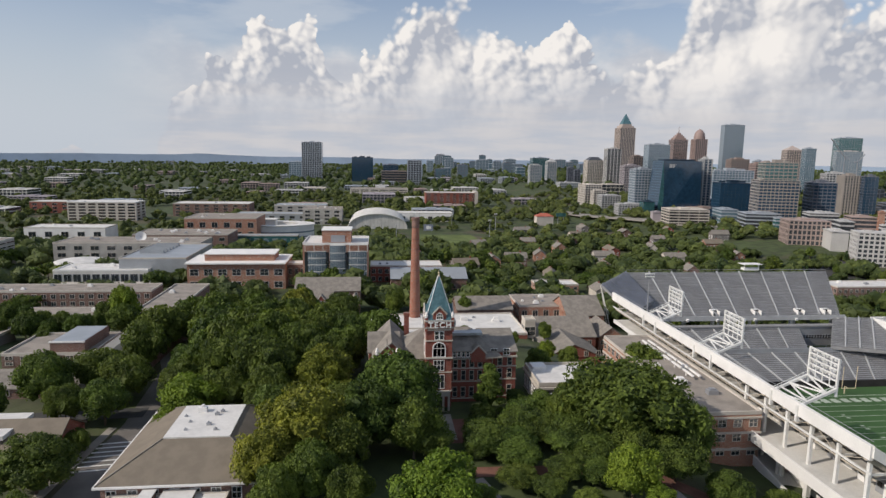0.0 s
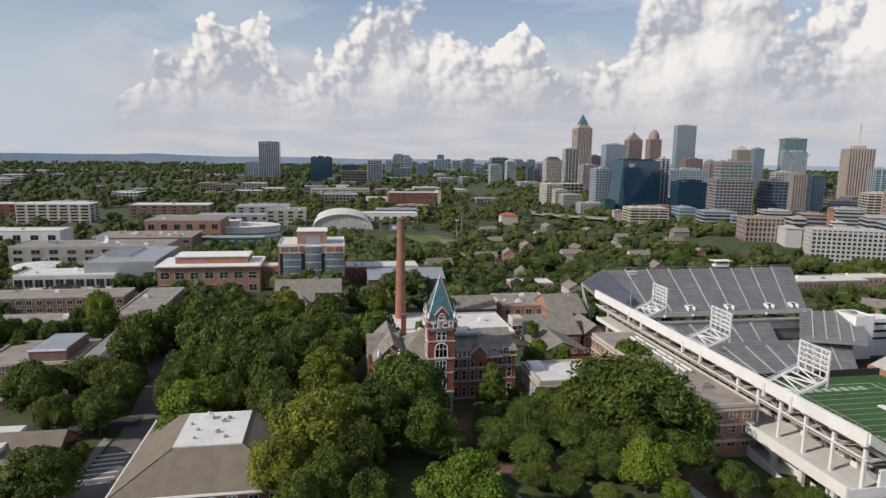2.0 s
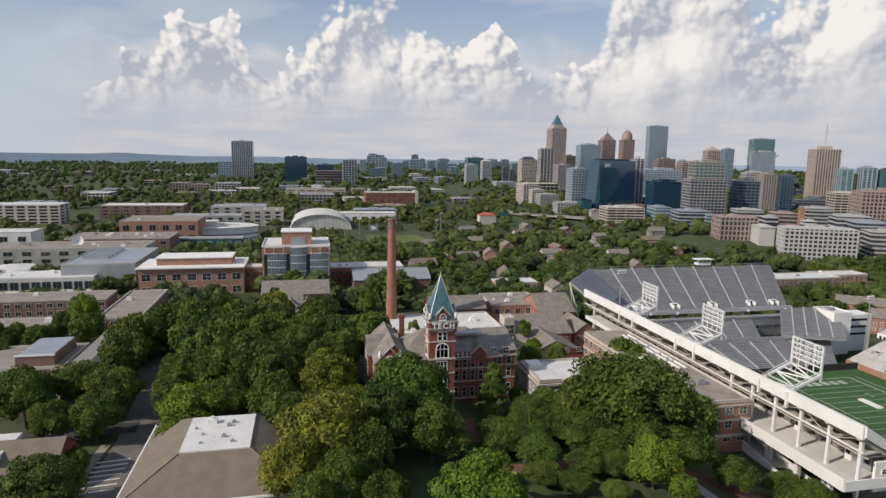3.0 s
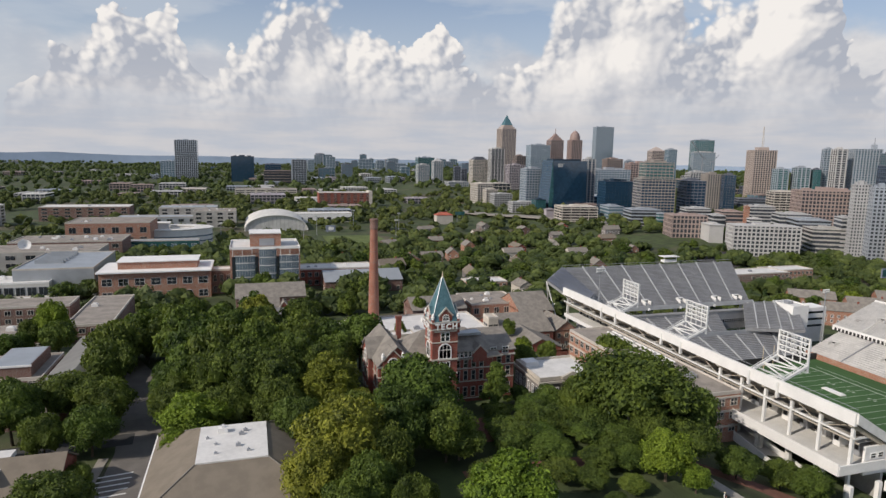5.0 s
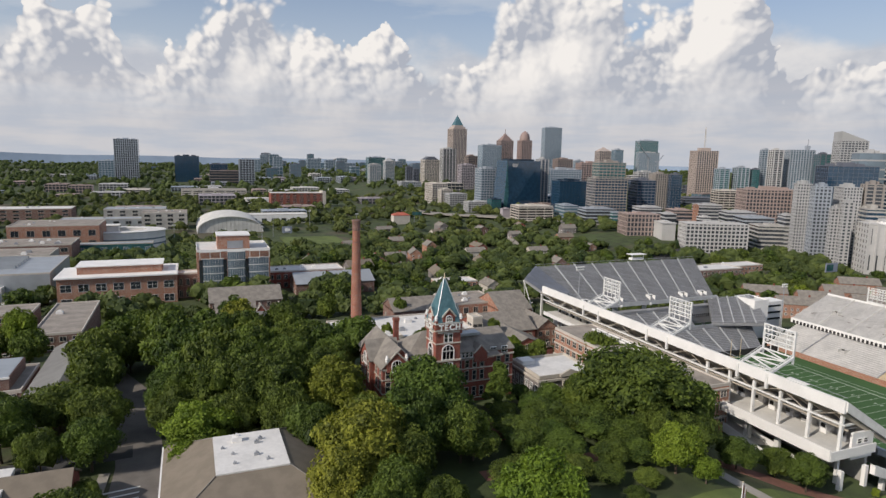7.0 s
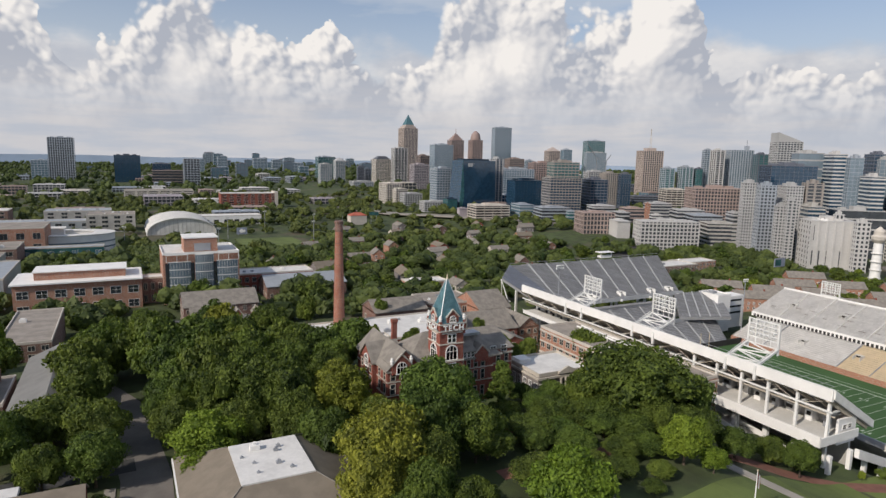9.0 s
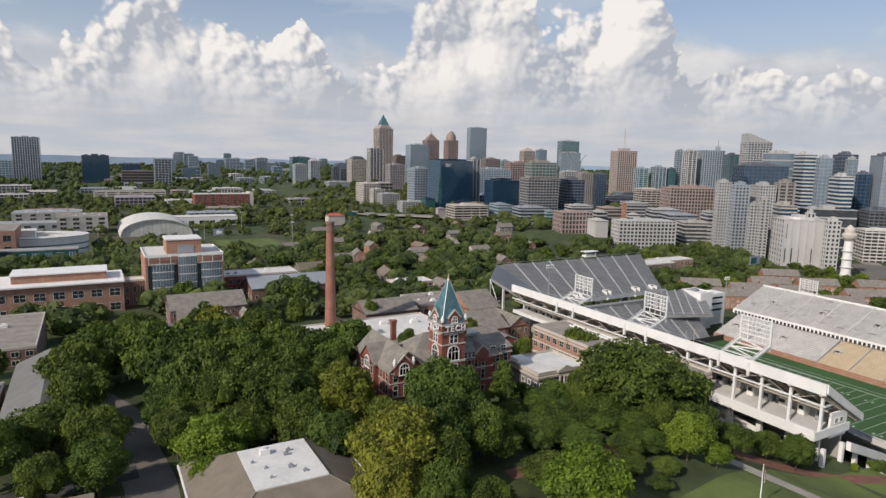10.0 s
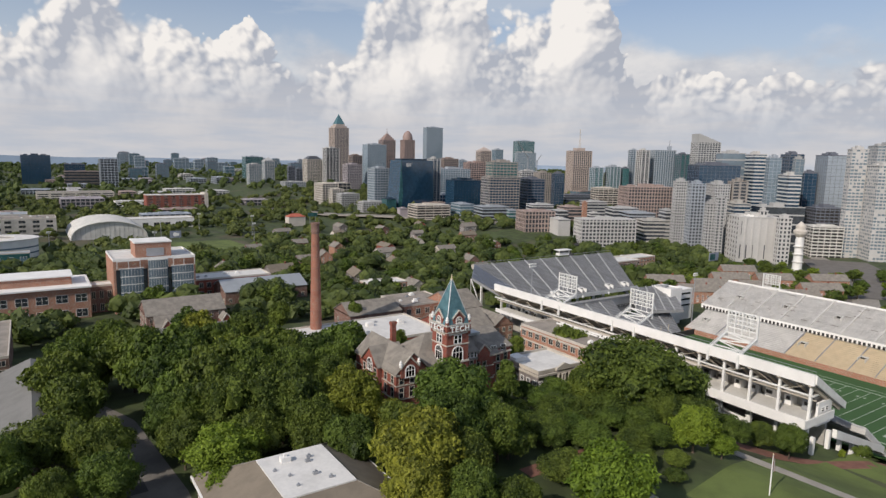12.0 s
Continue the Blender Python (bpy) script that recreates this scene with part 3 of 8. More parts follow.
def make_field():
    t = thing("playing_field", pose(0, 0, FIELD_Z), "green striped football turf with white yard lines", "field", kind="structure")
    part("turf", box(bmesh.new(), 148, 84, -0.6, 222, 226, 0), TURF, t)
    line = lambda x0, y0, x1, y1: part("line", box(bmesh.new(), x0, y0, 0.0, x1, y1, 0.03), FIELD_LINE, t)
    for i in range(25):
        y = FY0 + 9.14 * (0 if i == 0 else 1) + (i - 1) * 4.57 * (1 if i else 0)
        if y > FY1 - 0.5:
            break
        line(FX0, y - 0.1, FX1, y + 0.1)
    line(FX0, FY1 - 0.2, FX1, FY1 + 0.2)
    line(FX0 - 0.3, FY0, FX0 + 0.3, FY1)
    line(FX1 - 0.3, FY0, FX1 + 0.3, FY1)
    line(FX1 + 3.4, FY0, FX1 + 3.7, FY1)
    for i in range(1, 10):
        for x in (FX0 + 9, FX1 - 9):
            bm = bmesh.new()
            y = FY0 + 9.14 * (i + 1)
            for s in (-1.5, 1.0):
                box(bm, x - 0.7, y + s - 0.1, 0.005, x + 0.7, y + s + 0.6, 0.035)
            part("number", bm, FIELD_LINE, t)
    for y, mat in ((FY0 + 4.5, FIELD_LINE), (FY1 - 4.5, FIELD_LINE)):
        for k in range(9):
            part("end_zone_letter", box(bmesh.new(), FX0 + 6 + k * 4.2, y - 1.8, 0.004, FX0 + 8.8 + k * 4.2, y + 1.8, 0.034), mat, t)
    part("bench_cover", box(bmesh.new(), 191, 186, 0, 193.5, 195, 0.5), WHITE, t)
    g = thing("goal_post", pose(184.5, FY1, FIELD_Z), "yellow goal post with two uprights", "goal post")
    bm = bmesh.new()
    beam(bm, (0, 2, 0), (0, 2, 3), 0.3), beam(bm, (0, 2, 3), (0, 0, 3.05), 0.25), beam(bm, (-2.9, 0, 3.05), (2.9, 0, 3.05), 0.2), beam(bm, (-2.9, 0, 3.05), (-2.9, 0, 12), 0.18), beam(bm, (2.9, 0, 3.05), (2.9, 0, 12), 0.18)
    part("frame", bm, SEATS_TAN, g)


make_field()


def seat_bank(parent, a0, a1, b0, b1, rows, mat, aisles=0, aisle_mat=None, name="bench_tier", rise_share=0.55, under=1.0):
    """Stepped rows between a front line a0-a1 and a back line b0-b1: every row is a tread with a bench on it."""
    a0, a1, b0, b1 = Vector(a0), Vector(a1), Vector(b0), Vector(b1)
    for i in range(rows):
        f0, f1 = i / rows, (i + 1) / rows
        p, q, r, s = a0.lerp(b0, f0), a1.lerp(b1, f0), a1.lerp(b1, f1), a0.lerp(b0, f1)
        z = s.z
        bm = bmesh.new()
        pts = [(p.x, p.y, z), (q.x, q.y, z), (r.x, r.y, z), (s.x, s.y, z)]
        lo = p.z - under
        solid(bm, pts + [(x, y, lo) for x, y, _ in pts], [(0, 1, 2, 3), (7, 6, 5, 4), (0, 4, 5, 1), (1, 5, 6, 2), (2, 6, 7, 3), (3, 7, 4, 0)])
        step = len(bm.faces)
        m = p.lerp(s, 0.45)
        o = q.lerp(r, 0.45)
        e = p.lerp(s, 0.8)
        g = q.lerp(r, 0.8)
        top = z + 0.4
        pts = [(m.x, m.y, top), (o.x, o.y, top), (g.x, g.y, top), (e.x, e.y, top)]
        solid(bm, pts + [(x, y, top - 0.12) for x, y, _ in pts], [(0, 1, 2, 3), (7, 6, 5, 4), (0, 4, 5, 1), (1, 5, 6, 2), (2, 6, 7, 3), (3, 7, 4, 0)])
        bm.faces.ensure_lookup_table()
        for face in bm.faces[:step]:
            face.material_index = 1
        turn_faces_up(bm)
        part(name, bm, (mat, mat if mat in (SEATS_TAN,) else TREAD_PALE if mat is STAND else TREAD), parent)
    for k in range(aisles):
        f = (k + 1) / (aisles + 1)
        a, b = a0.lerp(a1, f), b0.lerp(b1, f)
        s = (a1 - a0).normalized() * 0.28
        lift = Vector((0, 0, 0.85))
        bm = bmesh.new()
        c, d = a + lift, b + lift
        solid(bm, [c - s, c + s, d + s, d - s] + [v - Vector((0, 0, 1.0)) for v in (c - s, c + s, d + s, d - s)], [(0, 1, 2, 3), (7, 6, 5, 4), (0, 4, 5, 1), (1, 5, 6, 2), (2, 6, 7, 3), (3, 7, 4, 0)])
        turn_faces_up(bm)
        part("aisle", bm, aisle_mat or AISLE, parent)


def vomitory(parent, x, y, z, rz, mat):
    """A portal through the seats: two side walls, a hood and a dark block that paints the shade inside."""
    bm = bmesh.new()
    box(bm, -1.7, -1.5, -1, -1.4, 2.0, 1.7), box(bm, 1.4, -1.5, -1, 1.7, 2.0, 1.7), box(bm, -1.7, 0.6, 1.7, 1.7, 2.0, 2.0)
    o = part("portal", bm, mat, parent)
    o.matrix_basis = pose(x, y, z, 0, 0, rz)
    # a near-black block paints the shade within the portal
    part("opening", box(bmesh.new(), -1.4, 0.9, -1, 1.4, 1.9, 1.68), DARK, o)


def light_bank(x, y, z):
    """A floodlight rack on a bracket that leans out from the rim; local x points to the field."""
    t = thing("floodlight_rack", pose(x, y, z), "white steel floodlight rack on a truss bracket at the stand's rim", "floodlight", "floodlights on the rim")
    for s in (-4.8, 4.8):
        bm = bmesh.new()
        beam(bm, (-0.4, s, -3.2), (-0.4, s, 0.6), 0.7), beam(bm, (-0.4, s, 0.4), (8.6, s, 4.2), 0.6), beam(bm, (8.6, s, 2.4), (8.6, s, 11.4), 0.45), beam(bm, (-0.2, s, 1.4), (8.4, s, 5.2), 0.12)
        for i in range(9):
            f = i / 8
            beam(bm, (-0.2 + 8.6 * f, s, 0.5 + 3.8 * f), (-0.2 + 8.6 * f, s, 1.4 + 3.8 * f), 0.08)
        part("bracket", bm, STEEL_WHITE, t)
    for i in range(4):
        f0, f1 = i / 4, (i + 1) / 4
        s = 1 if i % 2 else -1
        part("truss_bar", beam(bmesh.new(), (-0.4 + 9 * f0, -4.8 * s, 0.4 + 3.8 * f0), (-0.4 + 9 * f1, 4.8 * s, 0.4 + 3.8 * f1), 0.3), STEEL_WHITE, t)
        part("truss_bar", beam(bmesh.new(), (-0.4 + 9 * f1, -4.8, 0.4 + 3.8 * f1), (-0.4 + 9 * f1, 4.8, 0.4 + 3.8 * f1), 0.3), STEEL_WHITE, t)
    for k in range(5):
        part("rail", beam(bmesh.new(), (8.6, -5.0, 6.0 + k * 1.3), (8.6, 5.0, 6.0 + k * 1.3), 0.3), STEEL_WHITE, t)
    bm = bmesh.new()
    for s in (-2.4, 0.0, 2.4):
        beam(bm, (8.6, s, 4.3), (8.6, s, 11.4), 0.2)
    part("upright", bm, STEEL_WHITE, t)
    lamp = shared("floodlight", lambda: mesh_of("floodlight", lathe(bmesh.new(), [(0.12, 0), (0.2, 0.1), (0.42, 0.45), (0.44, 0.5)], 10), STEEL_WHITE))
    for k in range(4):
        for j in range(7):
            piece("floodlight", lamp, t, pose(8.9, -4.2 + j * 1.4, 6.7 + k * 1.3, 0, 105, 0))
    return t


def make_west_stand():
    t = thing("grandstand_west", pose(0, 0, 0), "white steel stadium grandstand seen from behind, with stacked concourses", "grandstand")
    y0, y1, x = 105.0, 241.0, 96.0
    part("rim_beam", box(bmesh.new(), x - 0.5, y0, 8.0, x + 0.3, y1, 11.0), WHITE, t, "deep white rim beam")
    part("rim_rail", beam(bmesh.new(), (x, y0, 11.9), (x, y1, 11.9), 0.1), STEEL_GREY, t)
    seat_bank(t, (114, y0, -0.6), (114, y1, -0.6), (x + 0.6, y0, 9.6), (x + 0.6, y1, 9.6), 20, SEATS, 9)
    seat_bank(t, (131, y0 + 4, -12.4), (131, y1, -12.4), (116, y0 + 4, -6.0), (116, y1, -6.0), 14, SEATS, 9)
    # deck slab under the seats, and its white end plate
    bm = bmesh.new()
    solid(bm, [(x, y0 - 0.4, 8.6), (114.2, y0 - 0.4, -1.9), (114.2, y0 - 0.4, 0.1), (x, y0 - 0.4, 11.0), (x, y0 + 0.3, 8.6), (114.2, y0 + 0.3, -1.9), (114.2, y0 + 0.3, 0.1), (x, y0 + 0.3, 11.0)],
          [(0, 1, 2, 3), (7, 6, 5, 4), (0, 4, 5, 1), (1, 5, 6, 2), (2, 6, 7, 3), (3, 7, 4, 0)])
    part("end_plate", turn_faces_up(bm), STEEL_WHITE, t)
    n = 17
    for i in range(n):
        y = y0 + 1.2 + (y1 - y0 - 2.4) * i / (n - 1)
        part("raker", beam(bmesh.new(), (x - 0.2, y, 8.0), (113.6, y, -2.2), 0.9), RAKER, t, "weathered tan raking beam")
        part("raker", beam(bmesh.new(), (x + 1.0, y + 4.2, 7.4), (105, y + 4.2, 2.4), 0.5), RAKER, t)
        xc = x + 0.5 if y < 150 else 103.5
        part("column", box(bmesh.new(), xc, y - 0.35, land(x, y) - 1, xc + 0.7, y + 0.35, 8.0 - max(0, xc - x) * 0.55), STEEL_WHITE, t)
        part("strut", beam(bmesh.new(), (x + 0.9, y, 4.4), (104.5, y, 4.4), 0.45), STEEL_WHITE, t)
        if i < n - 1:
            yn = y0 + 1.2 + (y1 - y0 - 2.4) * (i + 1) / (n - 1)
            part("brace", beam(bmesh.new(), (x + 0.9, y, 4.2 if i % 2 else 7.8), (x + 0.9, yn, 7.8 if i % 2 else 4.2), 0.14), RAKER, t)
    part("girt", beam(bmesh.new(), (x + 0.3, y0, 5.0), (x + 0.3, y1, 5.0), 0.4), STEEL_WHITE, t)
    part("girt", beam(bmesh.new(), (x + 1.6, y0, 3.6), (x + 1.6, y1, 3.6), 0.35), RAKER, t)
    # stacked concourse floors with white parapets
    for xa, z, ya, yb, east in ((92.2, -2.1, y0, 152.0, 108.0), (97.0, -0.6, 152.0, y1, 110.0)):
        part("concourse_floor", box(bmesh.new(), xa, ya, z - 0.5, east, yb, z), CONCRETE_PALE, t)
        part("parapet", box(bmesh.new(), xa - 0.3, ya - 0.2, z - 1.1, xa, yb, z + (1.7 if xa < 95 else 0.4)), WHITE, t)
        part("parapet", box(bmesh.new(), xa, ya - 0.3, z - 1.1, east, ya, z + 1.2), WHITE, t)
    # ramp that falls to the south beneath the concourse
    for dx, top, deep in ((0.0, 1.6, 2.6), (6.0, 1.6, 2.6)):
        ya, za, yb, zb = 152.0, -6.2, 113.0, -12.2
        q = [(93.0 + dx, ya, za), (93.4 + dx, ya, za), (93.4 + dx, yb, zb), (93.0 + dx, yb, zb)]
        bm = solid(bmesh.new(), [(a, b, c + top - deep) for a, b, c in q] + [(a, b, c + top) for a, b, c in q], [(3, 2, 1, 0), (4, 5, 6, 7), (0, 1, 5, 4), (1, 2, 6, 5), (2, 3, 7, 6), (3, 0, 4, 7)])
        part("ramp_parapet", turn_faces_up(bm), WHITE, t)
    bm = solid(bmesh.new(), [(93.4, 152, -6.8), (99, 152, -6.8), (99, 113, -12.8), (93.4, 113, -12.8), (93.4, 152, -6.3), (99, 152, -6.3), (99, 113, -12.3), (93.4, 113, -12.3)],
               [(3, 2, 1, 0), (4, 5, 6, 7), (0, 1, 5, 4), (1, 2, 6, 5), (2, 3, 7, 6), (3, 0, 4, 7)])
    part("ramp_floor", turn_faces_up(bm), CONCRETE_PALE, t)
    for yy in (112.5, 122, 132, 142):
        part("pier", box(bmesh.new(), 96, yy - 0.5, land(96, yy) - 2, 97, yy + 0.5, -3.2), STEEL_WHITE, t)
    part("ceiling_slab", box(bmesh.new(), 99, y0 + 2, 2.6, 106, y1, 2.9), CONCRETE, t)
    part("back_wall", box(bmesh.new(), 106.5, y0 + 1, -12, 107.3, y1, 1.8), CONCRETE, t)
    part("end_wall", box(bmesh.new(), 100.5, y0 + 0.6, -4.6, 108, y0 + 1.2, 2.2), WHITE, t)
    for k in range(2):
        o = add_window(t, pose(103 + k * 2.2, y0 + 0.6, -0.6), 1.4, 1.1, WHITE, GLASS, 0)
    # a line of stalls and clutter in the shade
    r = random.Random(4)
    for i in range(26):
        y = y0 + 4 + i * 5.1
        w = r.uniform(1.2, 2.2)
        part("booth", box(bmesh.new(), 103 + r.uniform(0, 2), y, -2.0 if y < 150 else -0.6, 106.4, y + w * 1.5, r.uniform(0.6, 1.4)), WHITE if i % 3 else STEEL_GREY, t)
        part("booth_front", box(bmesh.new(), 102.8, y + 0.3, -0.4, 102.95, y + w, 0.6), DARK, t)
    # sloping walk at the south end
    bm = bmesh.new()
    solid(bm, [(104, 103, -7.2), (104, 101.8, -7.2), (136, 103, -19.6), (136, 101.8, -19.6), (104, 103, -4.8), (104, 101.8, -4.8), (136, 103, -17.4), (136, 101.8, -17.4)],
          [(0, 1, 3, 2), (4, 6, 7, 5), (0, 2, 6, 4), (1, 5, 7, 3), (0, 4, 5, 1), (2, 3, 7, 6)])
    part("ramp_wall", turn_faces_up(bm), WHITE, t)
    for xx in (94.5, 103, 110, 118, 126):
        part("pier", box(bmesh.new(), xx - 0.5, 103, land(xx, 103) - 2, xx + 0.5, 104, -5.2 - max(0, xx - 104) * 0.39), WHITE, t)
    # lower bank down to the field
    seat_bank(t, (148, y0, -24), (148, y1 - 20, -24), (130, y0, -12), (130, y1 - 20, -12), 16, STAND, 8)
    return t


make_west_stand()
light_bank(95.9, 205.2, 9.0)
light_bank(95.9, 168.8, 9.3)
light_bank(95.9, 131.2, 9.8)


def make_north_stand():
    t = thing("grandstand_north", pose(0, 0, 0), "large grey aluminium end grandstand with raised upper deck", "grandstand")
    # upper deck: a straight bank and a corner that swings towards the west stand
    seat_bank(t, (122, 259.5, -5), (212, 259.5, -5), (122, 292, 9), (228, 292, 9), 30, SEATS, 8)
    seat_bank(t, (104, 239, 2.5), (122, 259.4, -5), (98.5, 262, 9.6), (122, 291.9, 9), 30, SEATS_NAVY, 2, SEATS)
    for p in ((133, 261, -4.2), (152, 261, -4.2), (172, 261, -4.2), (193, 261, -4.2), (206, 261, -4.2)):
        vomitory(t, *p, 0, WHITE)
    part("front_fascia", box(bmesh.new(), 118, 258.6, -6.6, 214, 259.3, -4.6), AISLE, t)
    part("walkway", box(bmesh.new(), 120, 255.5, -9.0, 214, 258.5, -8.4), TREAD, t)
    for k in range(40):
        part("rail_post", box(bmesh.new(), 120 + k * 2.3, 258.3, -4.4, 120.1 + k * 2.3, 258.4, -3.3), STEEL_GREY, t)
    # east corner deck, lower and turned
    seat_bank(t, (196, 243, -14.5), (222, 233, -14.5), (208, 259, -6.0), (238, 256, -6.0), 18, SEATS, 4)
    # underside columns and braces at the west corner
    for i, xx in enumerate((124, 138, 152, 170, 190, 210)):
        part("column", box(bmesh.new(), xx - 0.5, 262, land(xx, 262) - 2, xx + 0.5, 263, -5.0), STEEL_WHITE, t)
        part("column", box(bmesh.new(), xx - 0.5, 287, land(xx, 287) - 2, xx + 0.5, 288, 6.5), STEEL_WHITE, t)
        part("raker", beam(bmesh.new(), (xx, 258, -6.4), (xx, 292, 7.6), 1.0), STEEL_WHITE, t)
    part("strut", beam(bmesh.new(), (98.8, 263, 9), (101, 252, -12), 0.35), STEEL_WHITE, t)
    part("strut", beam(bmesh.new(), (98.8, 263, 9), (106, 272, -12), 0.35), STEEL_WHITE, t)
    part("strut", beam(bmesh.new(), (99.6, 256, 0), (106, 270, -6), 0.4), STEEL_WHITE, t)
    part("rim_rail", beam(bmesh.new(), (122, 292.3, 10.4), (228, 292.3, 10.4), 0.15), STEEL_GREY, t)
    # shaded club level under the deck, then the lower bank
    part("club_wall", box(bmesh.new(), 112, 256, -18, 222, 257, -8.5), STEEL_GREY, t)
    for k in range(22):
        add_window(t, pose(190 + k * 1.35 - 4, 256, -14.6), 1.0, 1.6, STEEL_GREY, GLASS, 0)
    seat_bank(t, (124, 244, -15.5), (186, 244, -15.5), (118, 256, -10), (190, 256, -10), 11, SEATS, 6)
    part("mid_fascia", box(bmesh.new(), 118, 242.8, -17.6, 222, 243.4, -14.8), STEEL_GREY, t)
    seat_bank(t, (140, 226.5, -24), (212, 226.5, -24), (126, 243, -17), (222, 243, -17), 15, SEATS, 8)
    part("field_wall", box(bmesh.new(), 140, 225.6, -26, 222, 226.4, -23.2), DARK, t, "dark padded field wall")
    # small camera cabin on the rim
    part("rim_cabin", box(bmesh.new(), 183, 291, 10.2, 191, 294, 11.4), WHITE, t)
    part("cabin_roof", box(bmesh.new(), 182, 290, 13.2, 192, 295, 13.5), WHITE, t)
    for xx in (183, 190.6):
        part("cabin_post", box(bmesh.new(), xx, 291, 11.4, xx + 0.3, 291.3, 13.2), WHITE, t)
    return t


make_north_stand()


def make_east_stand():
    t = thing("grandstand_east", pose(0, 0, 0), "pale double-deck side grandstand with worn white deck and gold lower seats", "grandstand")
    seat_bank(t, (243, 90, -13.5), (243, 236, -13.5), (273, 90, -4.5), (273, 240, -4.5), 28, STAND, 9, CONCRETE_PALE)
    part("rim_wall", box(bmesh.new(), 273, 90, -8, 273.6, 240, -3.4), WHITE, t)
    part("front_fascia", box(bmesh.new(), 242, 90, -15.6, 242.6, 236, -13.2), WHITE, t)
    slat = shared("fascia_slat", lambda: mesh_of("slat", box(bmesh.new(), -0.15, -0.55, 0, 0.15, 0.55, 1.6), DARK))
    for k in range(72):
        piece("slat", slat, t, pose(241.9, 92 + k * 2.0, -15.8))
    part("club_wall", box(bmesh.new(), 246, 90, -26, 247, 236, -14), CONCRETE_PALE, t)
    for y0, y1, mat in ((214, 232, STAND), (178, 213.6, STAND), (150, 177.6, SEATS_TAN), (128, 149.6, SEATS_TAN), (109, 127.6, SEATS_TAN), (90, 108.6, STAND)):
        seat_bank(t, (223, y0, -24), (223, y1, -24), (241.8, y0, -16.2), (241.8, y1, -16.2), 14, mat)
    for y in (213.8, 177.8, 163.8, 149.8, 139, 127.8, 118, 108.8):
        bm = bmesh.new()
        beam(bm, (223, y, -23.4), (241.6, y, -15.4), 0.35)
        part("aisle", bm, STEEL_GREY, t)
    part("field_wall", box(bmesh.new(), 222, 90, -26, 222.6, 232, -23.6), BRICK_ORANGE, t, "low red brick field wall")
    for y in (222, 196, 170, 144, 118):
        vomitory(t, 256, y, -9.6, -90, CONCRETE_PALE)
        vomitory(t, 232, y + 4, -20.4, -90, CONCRETE_PALE)
    r = random.Random(8)
    for k in range(36):
        x, y = r.uniform(246, 271), r.uniform(95, 235)
        z = -13.5 + (x - 243) * 0.3 + 0.75
        part("bare_patch", box(bmesh.new(), x - 0.3, y - r.uniform(0.5, 2.5), z - 0.1, x + 0.3, y + r.uniform(0.5, 2.5), z + 0.03), SIDEWALK, t)
    for y in (215, 150):
        o = light_bank(283.5, y, -6.5)
        o.matrix_basis = pose(283.5, y, -7.5, 0, 0, 180)


make_east_stand()


def make_corner_tower():
    t = thing("stadium_lift_tower", pose(228, 249, -26), "white corner lift tower with dark slot windows and a round emblem", "tower")
    part("wall", box(bmesh.new(), -2, -4, 0, 8, 9, 20), WHITE, t)
    part("wing", box(bmesh.new(), 8, 0, 0, 24, 9, 18), WHITE, t)
    flat_roof(t, -2, -4, 8, 9, 20, MEMBRANE, WHITE)
    for z in (9, 12.5, 16):
        part("slot_window", box(bmesh.new(), -2.06, -1, z, -1.9, 6, z + 1.0), GLASS, t)
        part("slot_window", box(bmesh.new(), 10, -0.06, z - 1, 22, 0.1, z + 0.1), GLASS, t)
    o = part("emblem", lathe(bmesh.new(), [(2.0, 0), (2.0, 0.15), (1.5, 0.15), (1.5, 0.25), (0.7, 0.25), (0.7, 0.3)], 24), STEEL_GREY, t)
    o.matrix_basis = pose(1.5, -4.05, 10.5, 90, 0, 0)
    part("emblem_plate", box(bmesh.new(), -0.9, -4.1, 8, 3.9, -3.98, 13), WHITE, t)
    part("roof_unit", box(bmesh.new(), 1, 2, 20, 4, 5, 21.4), STEEL_GREY, t)


make_corner_tower()


def light_mast(x, y, z, h, label="tall grey steel floodlight mast"):
    t = thing("light_mast", pose(x, y, z), label, "light mast", "light masts")
    part("pole", lathe(bmesh.new(), [(0.35, 0), (0.3, h * 0.5), (0.2, h)], 10), STEEL_GREY, t)
    bm = bmesh.new()
    beam(bm, (-1.8, 0, h), (1.8, 0, h), 0.2), beam(bm, (-1.8, 0, h - 1), (1.8, 0, h - 1), 0.2)
    part("crossarm", bm, STEEL_GREY, t)
    lamp = shared("mast_lamp", lambda: mesh_of("lamp", box(bmesh.new(), -0.28, -0.35, -0.25, 0.28, 0.2, 0.3), STEEL_WHITE))
    for k in range(5):
        piece("lamp", lamp, t, pose(-1.6 + k * 0.8, -0.15, h + 0.35, 20, 0, 0))
        piece("lamp", lamp, t, pose(-1.6 + k * 0.8, -0.15, h - 0.65, 20, 0, 0))


light_mast(104, 226, -6, 27)
light_mast(240, 240, -26, 29)


